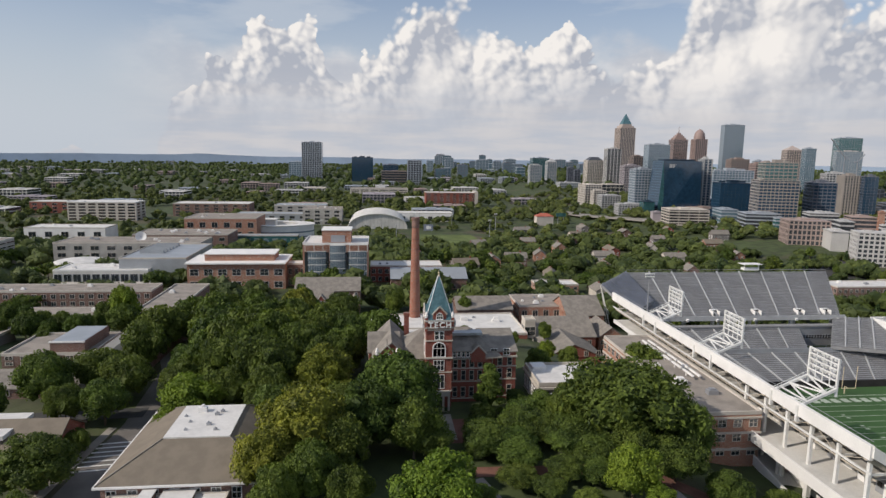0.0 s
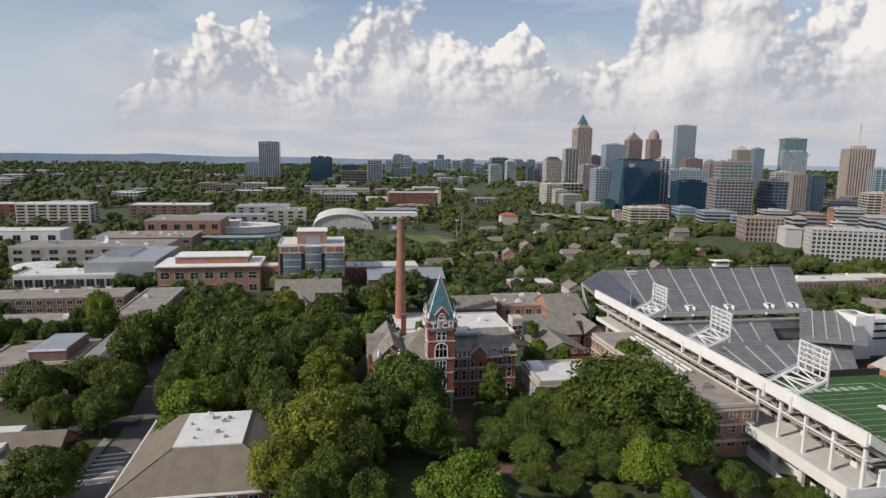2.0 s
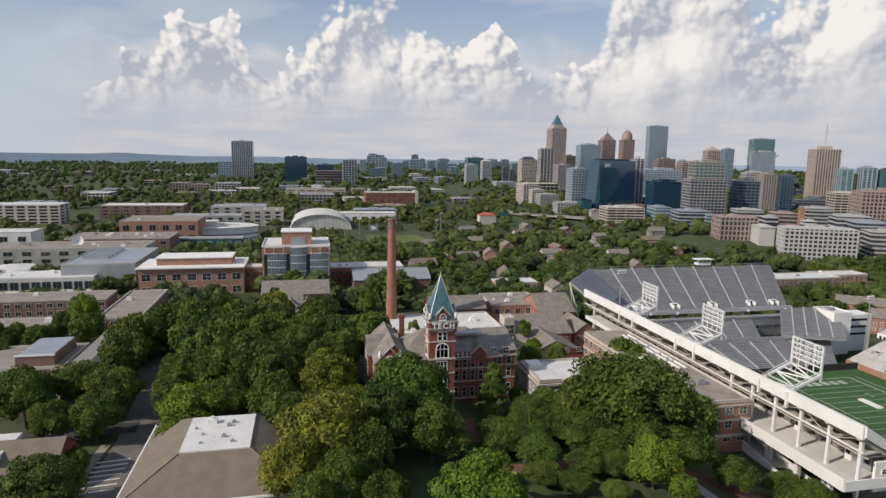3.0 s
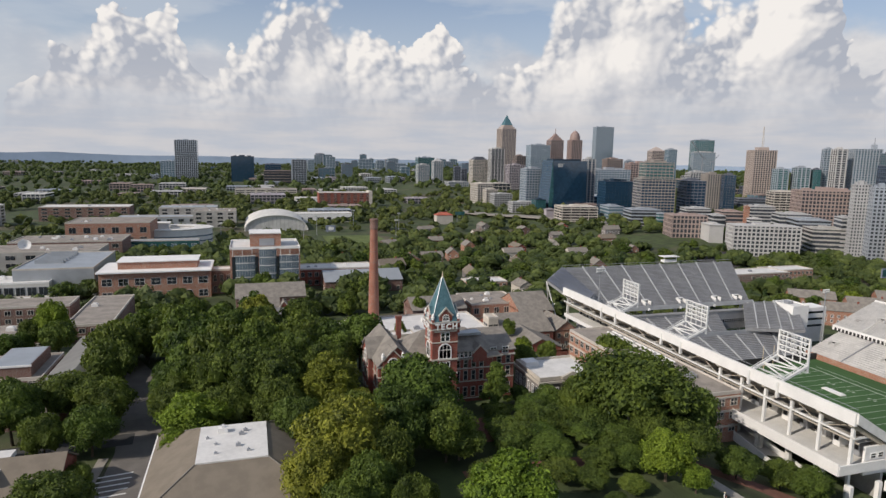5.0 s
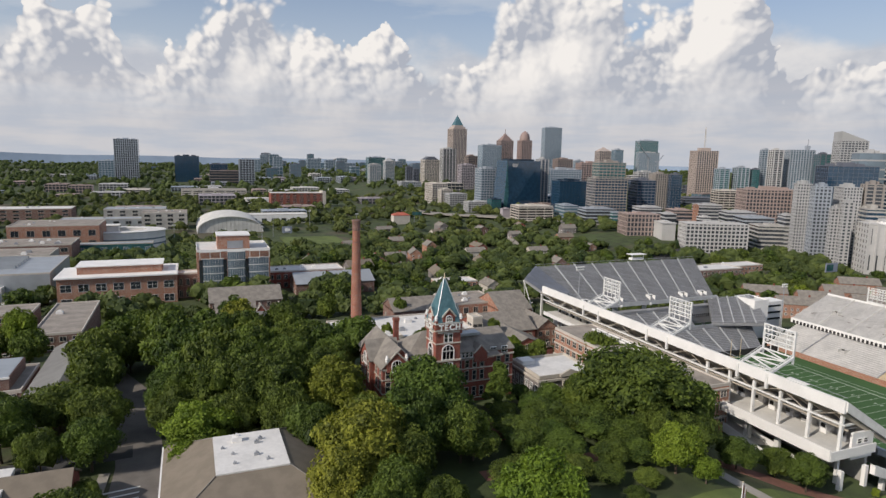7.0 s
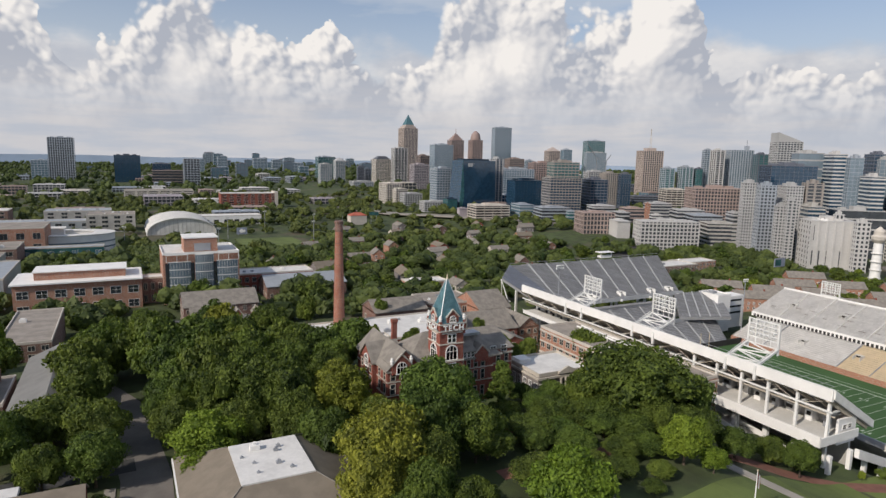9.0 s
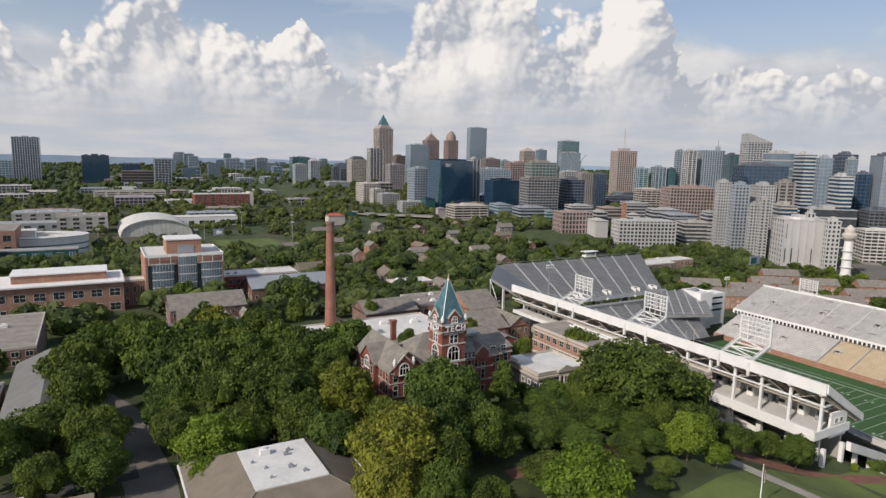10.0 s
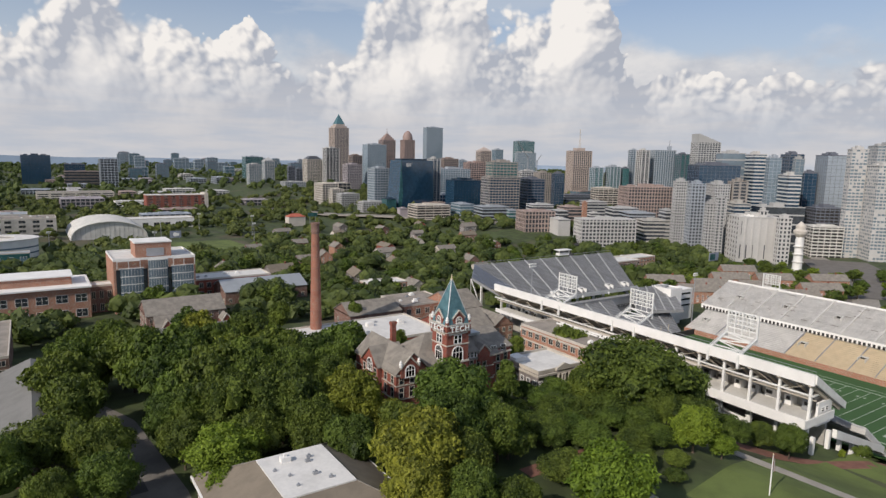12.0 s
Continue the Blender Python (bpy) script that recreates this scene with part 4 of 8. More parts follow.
# ---- the brick hall with the tower ----
def letters(parent, text, size, depth, m, mat, name="letter"):
    """Raised letters from the built-in font, one mesh each, centred on the pose; they face -y."""
    x = 0.0
    made = []
    for ch in text:
        cu = bpy.data.curves.new(name, "FONT")
        cu.body, cu.size, cu.extrude, cu.offset = ch, size, depth, size * 0.028
        cu.resolution_u = 3
        tmp = bpy.data.objects.new(name, cu)
        me = bpy.data.meshes.new_from_object(tmp)
        bpy.data.objects.remove(tmp)
        xs = [v.co.x for v in me.vertices]
        lo, hi = min(xs), max(xs)
        me.materials.clear()
        me.materials.append(mat)
        made.append((me, x - lo))
        x += hi - lo + size * 0.16
    for me, off in made:
        piece(name, me, parent, m @ pose(off - (x - size * 0.16) / 2, 0, 0) @ pose(0, 0, 0, 90, 0, 0))


def arch_window(parent, m, w, h, k=10):
    """A round-headed window with a stone surround and mullions."""
    r = w / 2
    arc = [(r * math.cos(math.pi * i / k), h - r + r * math.sin(math.pi * i / k)) for i in range(k + 1)]
    out = [(1.18 * x, h - r + (z - h + r) * 1.18) for x, z in arc]
    bm = bmesh.new()
    pa = [(r, 0)] + arc + [(-r, 0)]
    pb = [(1.18 * r, 0)] + out + [(-1.18 * r, 0)]
    for y in (-0.18,):
        va = [bm.verts.new((x, y, z)) for x, z in pa]
        vb = [bm.verts.new((x, y, z)) for x, z in pb]
        vc = [bm.verts.new((x, 0.05, z)) for x, z in pb]
        vd = [bm.verts.new((x, 0.05, z)) for x, z in pa]
        for i in range(len(pa) - 1):
            bm.faces.new((va[i], va[i + 1], vb[i + 1], vb[i]))
            bm.faces.new((vb[i], vb[i + 1], vc[i + 1], vc[i]))
            bm.faces.new((vd[i], vd[i + 1], va[i + 1], va[i]))
    box(bm, -1.25 * r, -0.22, -0.25, 1.25 * r, 0.05, 0)
    for f in (-0.33, 0.33):
        box(bm, f * r - 0.06, -0.12, 0, f * r + 0.06, 0.02, h - r * 0.1)
    box(bm, -r, -0.12, (h - r) - 0.08, r, 0.02, (h - r) + 0.08)
    turn_faces_up(bm)
    a = piece("arched_window", mesh_of("arched_window", bm, WHITE), parent, m)
    bm = bmesh.new()
    pts = [(x, -0.04, z) for x, z in pa]
    bm.faces.new([bm.verts.new(p) for p in pts])
    bmesh.ops.solidify(bm, geom=bm.faces, thickness=0.03)
    piece("pane", mesh_of("pane", turn_faces_up(bm), GLASS), a, Matrix())


def finial(parent, x, y, z, s=1.0):
    profile = ((0.4, 0), (0.4, 0.7), (0.55, 0.75), (0.55, 0.95), (0.34, 1.2), (0.42, 1.5), (0.05, 2.0))
    part("finial", lathe(bmesh.new(), [(a * s, z + b * s) for a, b in profile], 10, x, y), WHITE, parent, "white stone finial")


def gable_dormer(parent, cx, y, z, w, rise, depth):
    """A brick dormer with a gable that faces south."""
    bm = bmesh.new()
    box(bm, cx - w / 2, y, z - 2.2, cx + w / 2, y + depth, z)
    gable_wall(bm, cx - w / 2, y, cx + w / 2, y + depth, z + 0.4, rise, "y")
    part("dormer_wall", bm, BRICK, parent)
    part("dormer_roof", gable_roof(bmesh.new(), cx - w / 2, y + 0.35, cx + w / 2, y + depth, z + 0.35, rise, "y", 0.3, 0.25), SHINGLE, parent)
    bm = bmesh.new()
    for s in (-1, 1):
        beam(bm, (cx + s * (w / 2 + 0.3), y - 0.05, z + 0.2), (cx, y - 0.05, z + rise + 0.45), 0.32)
    part("coping", bm, LIMESTONE, parent)


def make_hall():
    t = thing("brick_hall", pose(0, 0, 0), "red brick Victorian hall with a tall spired clock-less tower", "building")
    # tower
    x0, x1, y0, y1 = 12.6, 19.4, 155.4, 162.2
    cx, cy = 16.0, 158.8
    part("tower_wall", box(bmesh.new(), x0, y0, -1, x1, y1, 23.2), BRICK, t)
    for z, o, h in ((4.3, 0.18, 0.35), (9.4, 0.15, 0.3), (13.2, 0.25, 0.45), (17.9, 0.18, 0.3), (20.8, 0.2, 0.35), (21.4, 0.4, 0.3), (23.2, 0.45, 0.35)):
        part("stone_band", box(bmesh.new(), x0 - o, y0 - o, z, x1 + o, y1 + o, z + h), LIMESTONE, t, "pale stone string course")
    for xx in (x0, x1):
        for yy in (y0, y1):
            part("corner_pier", box(bmesh.new(), xx - 0.35, yy - 0.35, 20.5, xx + 0.35, yy + 0.35, 24.2), BRICK, t)
    for xx in (x0, x1):
        for yy in (y0, y1):
            finial(t, xx, yy, 24.1, 0.85)
    # spire with a slight bell at the foot
    bm = bmesh.new()
    rows = []
    for r, z in ((3.75, 23.5), (3.1, 25.2), (2.35, 27.6), (1.2, 31.2), (0.12, 34.6)):
        rows.append([bm.verts.new((cx + sx * r, cy + sy * r, z)) for sx, sy in ((-1, -1), (1, -1), (1, 1), (-1, 1))])
    for a, b in zip(rows, rows[1:]):
        for i in range(4):
            bm.faces.new((a[i], a[(i + 1) % 4], b[(i + 1) % 4], b[i]))
    bm.faces.new(rows[-1])
    part("spire", turn_faces_up(bm), COPPER, t, "blue-green slate spire")
    for sx in (-1, 1):
        for sy in (-1, 1):
            for (r, z), (q, w) in zip(((3.75, 23.5), (3.1, 25.2), (2.35, 27.6), (1.2, 31.2)), ((3.1, 25.2), (2.35, 27.6), (1.2, 31.2), (0.12, 34.6))):
                part("hip_cap", beam(bmesh.new(), (cx + sx * r, cy + sy * r, z), (cx + sx * q, cy + sy * q, w), 0.16), METAL_ROOF, t)
    part("spire_tip", lathe(bmesh.new(), [(0.22, 34.3), (0.3, 34.6), (0.1, 34.9), (0.16, 35.2), (0.02, 36.0)], 8, cx, cy), SEATS_TAN, t, "gilded tip")
    for k in range(4):
        m = Matrix.Translation((cx, cy, 0)) @ pose(0, 0, 0, 0, 0, 90 * k)
        bm = bmesh.new()
        box(bm, -1.7, -3.65, 23.4, 1.7, -1.2, 25.0)
        gable_wall(bm, -1.7, -3.65, 1.7, -1.2, 25.4, 1.7, "y")
        o = part("spire_gable", bm, BRICK, t)
        o.matrix_basis = m
        o = part("gable_roof", gable_roof(bmesh.new(), -1.7, -3.4, 1.7, -0.6, 25.3, 1.75, "y", 0.2, 0.2), COPPER, t)
        o.matrix_basis = m
        bm = bmesh.new()
        for s in (-1, 1):
            beam(bm, (s * 1.95, -3.72, 25.1), (0, -3.72, 27.2), 0.3)
        o = part("gable_coping", bm, LIMESTONE, t)
        o.matrix_basis = m
        arch_window(t, m @ pose(0, -3.66, 23.9), 1.5, 1.5, 8)
        # the sign: white letters on a steel rack
        bm = bmesh.new()
        beam(bm, (-3.5, -4.1, 21.9), (3.5, -4.1, 21.9), 0.12), beam(bm, (-3.5, -4.1, 23.3), (3.5, -4.1, 23.3), 0.12)
        for s in (-3.2, -1, 1, 3.2):
            beam(bm, (s, -4.1, 21.7), (s, -3.4, 21.7), 0.1)
        o = part("sign_rack", bm, STEEL_GREY, t)
        o.matrix_basis = m
        letters(t, "TECH", 2.05, 0.09, m @ pose(0, -4.25, 21.75), WHITE, "sign_letter")
        for s in (-0.62, 0.62):
            add_window(t, m @ pose(s, -3.4, 18.4), 0.95, 2.1, WHITE, GLASS, 0)
        arch_window(t, m @ pose(0, -3.4, 13.8), 3.0, 3.7)
    add_window(t, pose(cx, y0, 10.1), 2.6, 2.6, WHITE, GLASS, 2)
    add_window(t, pose(cx, y0, 5.2), 2.8, 3.6, WHITE, GLASS, 2)
    # entrance porch
    bm = bmesh.new()
    box(bm, 13.4, 152.6, 4.0, 18.8, 155.3, 4.6)
    box(bm, 13.4, 152.6, 4.6, 18.8, 152.9, 5.3)
    for xx in (13.7, 15.1, 17.1, 18.5):
        box(bm, xx - 0.25, 152.8, 0, xx + 0.25, 153.3, 4.0)
    part("porch", bm, LIMESTONE, t, "pale stone entrance porch")
    part("door", box(bmesh.new(), 14.7, 155.2, 0, 17.5, 155.38, 3.4), DARK, t)
    bm = bmesh.new()
    for i in range(7):
        box(bm, 14.2 - 0.1 * i, 152.6 - 0.35 * (i + 1), -0.9, 18.0 + 0.1 * i, 152.6 - 0.35 * i, 0.0 - 0.12 * i)
    part("steps", bm, LIMESTONE, t)
    # main body, wings and their roofs
    eave = 12.4
    part("main_wall", box(bmesh.new(), 7.5, 158.6, -1, 30.5, 174.5, eave), BRICK, t)
    part("west_wing_wall", box(bmesh.new(), -1.0, 157.2, -1, 8.6, 179.5, eave), BRICK, t)
    part("east_wing_wall", box(bmesh.new(), 28.5, 159.8, -1, 37.4, 179.5, eave + 1.2), BRICK, t)
    for a in ((7.5, 158.6, 30.5, 174.5), (-1.0, 157.2, 8.6, 179.5), (28.5, 159.8, 37.4, 179.5)):
        for z in (0.9, 5.6, 9.2):
            part("stone_band", box(bmesh.new(), a[0] - 0.14, a[1] - 0.14, z, a[2] + 0.14, a[3] + 0.14, z + 0.28), LIMESTONE, t)
        part("cornice", box(bmesh.new(), a[0] - 0.3, a[1] - 0.3, eave - 0.5, a[2] + 0.3, a[3] + 0.3, eave - 0.1), LIMESTONE, t)
    part("main_roof", hip_roof(bmesh.new(), 5.0, 158.6, 33.0, 174.5, eave, 6.2), SHINGLE, t, "grey shingle roof")
    part("west_roof", gable_roof(bmesh.new(), -1.0, 157.2, 8.6, 179.5, eave, 5.0, "y"), SHINGLE, t)
    for e in (0, 1):
        part("west_gable", gable_wall(bmesh.new(), -1.0, 157.2, 8.6, 179.5, eave, 5.0, "y", (e,)), BRICK, t)
    part("west_cross_roof", gable_roof(bmesh.new(), -2.2, 164.5, 6, 173.5, eave, 4.4, "x"), SHINGLE, t)
    for e in (0, 1):
        part("west_cross_gable", gable_wall(bmesh.new(), -2.2, 164.5, 6, 173.5, eave, 4.4, "x", (e,)), BRICK, t)
    part("west_bay_wall", box(bmesh.new(), -2.2, 164.5, -1, 0, 173.5, eave), BRICK, t)
    part("east_roof", gable_roof(bmesh.new(), 28.5, 159.8, 37.4, 179.5, eave + 1.2, 3.6, "x"), SHINGLE, t)
    for e in (0, 1):
        part("east_gable", gable_wall(bmesh.new(), 28.5, 159.8, 37.4, 179.5, eave + 1.2, 3.6, "x", (e,)), BRICK, t)
    part("ridge_deck", box(bmesh.new(), 20.5, 162.5, 17.2, 28.5, 166, 17.9), METAL_ROOF, t)
    gable_dormer(t, 26.8, 158.0, 13.4, 3.8, 1.9, 5)
    gable_dormer(t, 2.6, 156.6, 13.6, 5.0, 2.6, 6)
    for xx in (0.0, 5.2):
        finial(t, xx, 156.7, 14.2, 0.9)
    arch_window(t, pose(2.6, 156.6, 11.6), 2.4, 2.8)
    arch_window(t, pose(-2.2, 169, 10.6, 0, 0, -90), 2.6, 3.0)
    for z, h in ((1.6, 2.5), (6.2, 2.5), (9.7, 2.0)):
        facade(t, 19.6, 158.6, 28.5, 158.6, (z,), 4, 1.0, h, LIMESTONE, GLASS, 0)
        facade(t, 8.8, 158.6, 12.4, 158.6, (z,), 2, 1.0, h, LIMESTONE, GLASS, 0)
        facade(t, 29, 159.8, 37, 159.8, (z,), 3, 1.1, h, LIMESTONE, GLASS, 0)
        facade(t, -1, 157.2, 8, 157.2, (z,), 3, 1.2, h, LIMESTONE, GLASS, 0)
        facade(t, -1, 164.3, -1, 157.2, (z,), 2, 1.2, h, LIMESTONE, GLASS, 0)
        facade(t, -2.2, 173.5, -2.2, 164.5, (z,), 3, 1.2, h, LIMESTONE, GLASS, 0)
        facade(t, 37.4, 160, 37.4, 179, (z,), 5, 1.2, h, LIMESTONE, GLASS, 0)
    facade(t, 29.5, 159.8, 36.5, 159.8, (12.6,), 2, 1.6, 1.6, WHITE, GLASS, 1)
    facade(t, 19.8, 158.3, 24.6, 158.3, (12.7,), 4, 0.7, 1.4, WHITE, GLASS, 0)
    part("attic_band", box(bmesh.new(), 19.5, 158.3, 12.2, 24.8, 159.4, 14.3), BRICK, t)
    part("attic_roof", gable_roof(bmesh.new(), 19.5, 158.3, 24.8, 166, 14.3, 1.8, "x", 0.3), SHINGLE, t)
    for x, y in ((8.5, 176.0),):
        bm = bmesh.new()
        box(bm, x - 0.7, y - 0.55, 12, x + 0.7, y + 0.55, 20.0)
        box(bm, x - 0.85, y - 0.7, 19.4, x + 0.85, y + 0.7, 20.3)
        part("chimney", bm, BRICK, t)


make_hall()


def make_smokestack():
    t = thing("smokestack", pose(15.4, 249, 0), "tall tapered orange brick smokestack", "chimney")
    z0 = land(15, 249) - 1
    part("shaft", lathe(bmesh.new(), [(2.25, z0), (2.1, 6), (1.75, 22), (1.45, 36.2)], 28), BRICK_STACK, t)
    part("crown", lathe(bmesh.new(), [(1.45, 36.2), (1.6, 36.9), (1.6, 37.5), (1.5, 38.0), (1.52, 39.2), (1.7, 39.7), (1.7, 40.3), (1.4, 40.4)], 28), BRICK_BROWN, t)
    for k in range(9):
        z = -2 + k * 4.2
        r = 2.2 - 0.75 * (z + 2) / 38
        part("steel_hoop", lathe(bmesh.new(), [(r, z), (r + 0.06, z + 0.03), (r + 0.06, z + 0.17), (r, z + 0.2)], 28), BRICK_BROWN, t)
    part("lightning_rod", beam(bmesh.new(), (1.5, 0, 40.3), (1.5, 0, 42.2), 0.07), STEEL_GREY, t)


make_smokestack()


# ---- campus buildings ----
FOOTPRINTS = [(-48, 250, -6, 268), (-60, 105, -15, 150), (-3, 150, 38, 182)]


def block(name, x0, y0, x1, y1, top, wall, label, roof=MEMBRANE, floors=3, bay=4.0, frame_mat=None, glass=None, units=3, parapet=None, sides="sw", winw=0.5, winh=0.55, seed=1, category="building", group="", base=None):
    """A flat-roofed building with rows of windows, roof plant and a parapet. sides: walls that get windows."""
    cx, cy = (x0 + x1) / 2, (y0 + y1) / 2
    z0 = min(land(x0, y0), land(x1, y0), land(x0, y1), land(x1, y1)) - 1.0 if base is None else base
    t = thing(name, pose(cx, cy, 0), label, category, group)
    hx, hy = (x1 - x0) / 2, (y1 - y0) / 2
    part("wall", box(bmesh.new(), -hx, -hy, z0, hx, hy, top), wall, t)
    flat_roof(t, -hx, -hy, hx, hy, top, roof, parapet)
    g = max(land(cx, y0), land(x0, cy)) if base is None else base
    fh = (top - g - 0.6) / floors
    zs = [g + 0.9 + i * fh for i in range(floors)]
    if cy > 420:
        bay *= 1.6
    for s in sides:
        if s in "sn":
            n = max(1, int((x1 - x0) / bay))
            a = (-hx, -hy, hx, -hy) if s == "s" else (hx, hy, -hx, hy)
        else:
            n = max(1, int((y1 - y0) / bay))
            a = (-hx, hy, -hx, -hy) if s == "w" else (hx, -hy, hx, hy)
        facade(t, *a, zs, n, bay * winw, fh * winh, frame_mat or PRECAST, glass, 1, far=cy > 260 and "research" not in name)
    if units:
        roof_units(t, -hx * 0.75, -hy * 0.7, hx * 0.75, hy * 0.7, top, units, seed)
    FOOTPRINTS.append((x0, y0, x1, y1))
    return t


def house(name, x, y, w, d, rz, eave, rise, wall, label, roof=SHINGLE, z=None):
    z = land(x, y) if z is None else z
    t = thing(name, pose(x, y, z, 0, 0, rz), label, "house", "houses among the trees")
    part("wall", box(bmesh.new(), -w / 2, -d / 2, -1.5, w / 2, d / 2, eave), wall, t)
    for e in (0, 1):
        part("gable", gable_wall(bmesh.new(), -w / 2, -d / 2, w / 2, d / 2, eave, rise, "x", (e,)), wall, t)
    part("roof", gable_roof(bmesh.new(), -w / 2, -d / 2, w / 2, d / 2, eave, rise, "x"), roof, t)
    n = max(2, int(w / 3.2))
    for fl in range(max(1, int(eave / 3))):
        facade(t, -w / 2, -d / 2, w / 2, -d / 2, (0.9 + fl * 3,), n, 1.1, 1.5, WHITE, GLASS, 0, far=True)
        facade(t, -w / 2, d / 2, -w / 2, -d / 2, (0.9 + fl * 3,), 2, 1.1, 1.5, WHITE, GLASS, 0, far=True)
    part("chimney", box(bmesh.new(), w * 0.2, -0.4, eave, w * 0.2 + 0.9, 0.5, eave + rise + 1.0), BRICK, t)
    k = max(w, d) / 2
    FOOTPRINTS.append((x - k, y - k, x + k, y + k))
    return t


def make_hip_hall():
    t = thing("hip_roofed_hall", pose(0, 0, 0), "brick hall with tan hipped roof and flat white roof deck", "building")
    x0, y0, x1, y1 = -50.5, 112.5, -20.5, 145.5
    part("wall", box(bmesh.new(), x0, y0, -1, x1, y1, 4.9), BRICK_BROWN, t)
    k = 9.2
    part("roof", hip_roof(bmesh.new(), x0, y0, x1, y1, 4.9, 4.6, k, 0.7), SHINGLE_TAN, t, "tan shingle hipped roof")
    part("roof_deck", box(bmesh.new(), x0 + k - 0.6, y0 + k - 0.6, 9.5, x1 - k + 0.6, y1 - k + 0.6, 9.75), MEMBRANE, t, "flat white membrane deck")
    for sx, sy in ((-1, -1), (1, -1), (1, 1), (-1, 1)):
        cx, cy = (x0 + x1) / 2, (y0 + y1) / 2
        hx, hy = (x1 - x0) / 2 + 0.7, (y1 - y0) / 2 + 0.7
        part("hip_cap", beam(bmesh.new(), (cx + sx * hx, cy + sy * hy, 4.98), (cx + sx * (hx - k), cy + sy * (hy - k), 9.6), 0.16), SHINGLE, t)
    bm = bmesh.new()
    box(bm, x0 - 1.0, y0 - 1.0, 4.45, x1 + 1.0, y0 - 0.7, 4.85), box(bm, x0 - 1.0, y0 - 0.7, 4.45, x0 - 0.7, y1 + 1, 4.85), box(bm, x1 + 0.7, y0 - 0.7, 4.45, x1 + 1.0, y1 + 1, 4.85)
    part("gutter", bm, WHITE, t)
    facade(t, x0, y0, x1, y0, (1.4,), 8, 1.6, 2.2, WHITE, GLASS, 1)
    facade(t, x0, y1, x0, y0, (1.4,), 8, 1.6, 2.2, WHITE, GLASS, 1)
    facade(t, x1, y0, x1, y1, (1.4,), 8, 1.6, 2.2, WHITE, GLASS, 1)
    for x, y, s in ((-37.5, 133.6, 0.9), (-34, 131.5, 0.45), (-33.2, 133, 0.4), (-38.6, 128, 0.3), (-34.5, 126.5, 0.45), (-32.6, 124, 0.35), (-38.5, 124.2, 0.3), (-40.3, 131, 0.3)):
        bm = bmesh.new()
        box(bm, x - s, y - s * 0.7, 9.7, x + s, y + s * 0.7, 9.75 + s * 1.1)
        box(bm, x - s * 0.3, y - s * 0.3, 9.7, x + s * 0.3, y + s * 0.3, 9.9 + s * 1.5)
        part("roof_vent", bm, STEEL_GREY if s < 0.5 else WHITE, t)
    # low flat-roofed front wing
    part("front_wing", box(bmesh.new(), -49, 97, -1, -27.5, 112.4, 2.6), BRICK_BROWN, t)
    flat_roof(t, -49, 97, -27.5, 112.4, 2.6, MEMBRANE, PRECAST, 0.35)
    for a in ((-42.5, 108.5, -40.4, 111.5, 4.0), (-39, 107, -33.5, 112.2, 3.4)):
        part("roof_box", box(bmesh.new(), a[0], a[1], 2.6, a[2], a[3], a[4]), BRICK_BROWN, t)
        part("roof_box_cap", box(bmesh.new(), a[0] - 0.2, a[1] - 0.2, a[4], a[2] + 0.2, a[3] + 0.2, a[4] + 0.2), MEMBRANE, t)


make_hip_hall()


def make_library():
    t = thing("stone_library", pose(51.2, 161, 0), "small grey brick library with stone portico and white roof", "building")
    x0, y0, x1, y1, top = -9, -8, 9.0, 8, 6.2
    part("wall", box(bmesh.new(), x0, y0, -6, x1, y1, top), BRICK_GREY, t)
    flat_roof(t, x0, y0, x1, y1, top, MEMBRANE, LIMESTONE, 0.7)
    part("cornice", box(bmesh.new(), x0 - 0.5, y0 - 0.5, top - 1.1, x1 + 0.5, y1 + 0.5, top - 0.5), LIMESTONE, t)
    part("base_band", box(bmesh.new(), x0 - 0.15, y0 - 0.15, -3, x1 + 0.15, y1 + 0.15, 0.3), LIMESTONE, t)
    bm = bmesh.new()
    box(bm, -2.6, y0 - 0.7, top + 0.0, 3.6, y0 - 0.1, top + 0.6)
    solid(bm, [(-2.6, y0 - 0.7, top + 0.6), (3.6, y0 - 0.7, top + 0.6), (0.5, y0 - 0.7, top + 2.0), (-2.6, y0 - 0.1, top + 0.6), (3.6, y0 - 0.1, top + 0.6), (0.5, y0 - 0.1, top + 2.0)], [(0, 1, 2), (5, 4, 3), (0, 3, 4, 1), (1, 4, 5, 2), (2, 5, 3, 0)])
    part("pediment", turn_faces_up(bm), LIMESTONE, t)
    for x in (-1.6, 0.0, 1.0, 2.6):
        part("column", lathe(bmesh.new(), [(0.42, -0.6), (0.42, -0.3), (0.34, -0.2), (0.3, 4.6), (0.42, 4.9), (0.42, 5.1)], 12, x, y0 - 0.45), LIMESTONE, t)
    part("doorway", box(bmesh.new(), -0.6, y0 - 0.12, -0.6, 1.6, y0 - 0.02, 3.6), DARK, t)
    for a in ((x0, y0, -2.8, y0), (3.8, y0, x1, y0)):
        facade(t, *a, (1.0,), 3, 1.1, 2.8, WHITE, GLASS, 1)
    facade(t, x0, y1, x0, y0, (1.0,), 6, 1.2, 2.8, WHITE, GLASS, 1)
    facade(t, x1, y0, x1, y1, (1.0,), 6, 1.2, 2.8, WHITE, GLASS, 1)
    part("roof_box", box(bmesh.new(), x0 + 1, y1 - 5, top, x0 + 5, y1 - 1, top + 1.2), WHITE, t)
    FOOTPRINTS.append((42, 152, 61, 170))


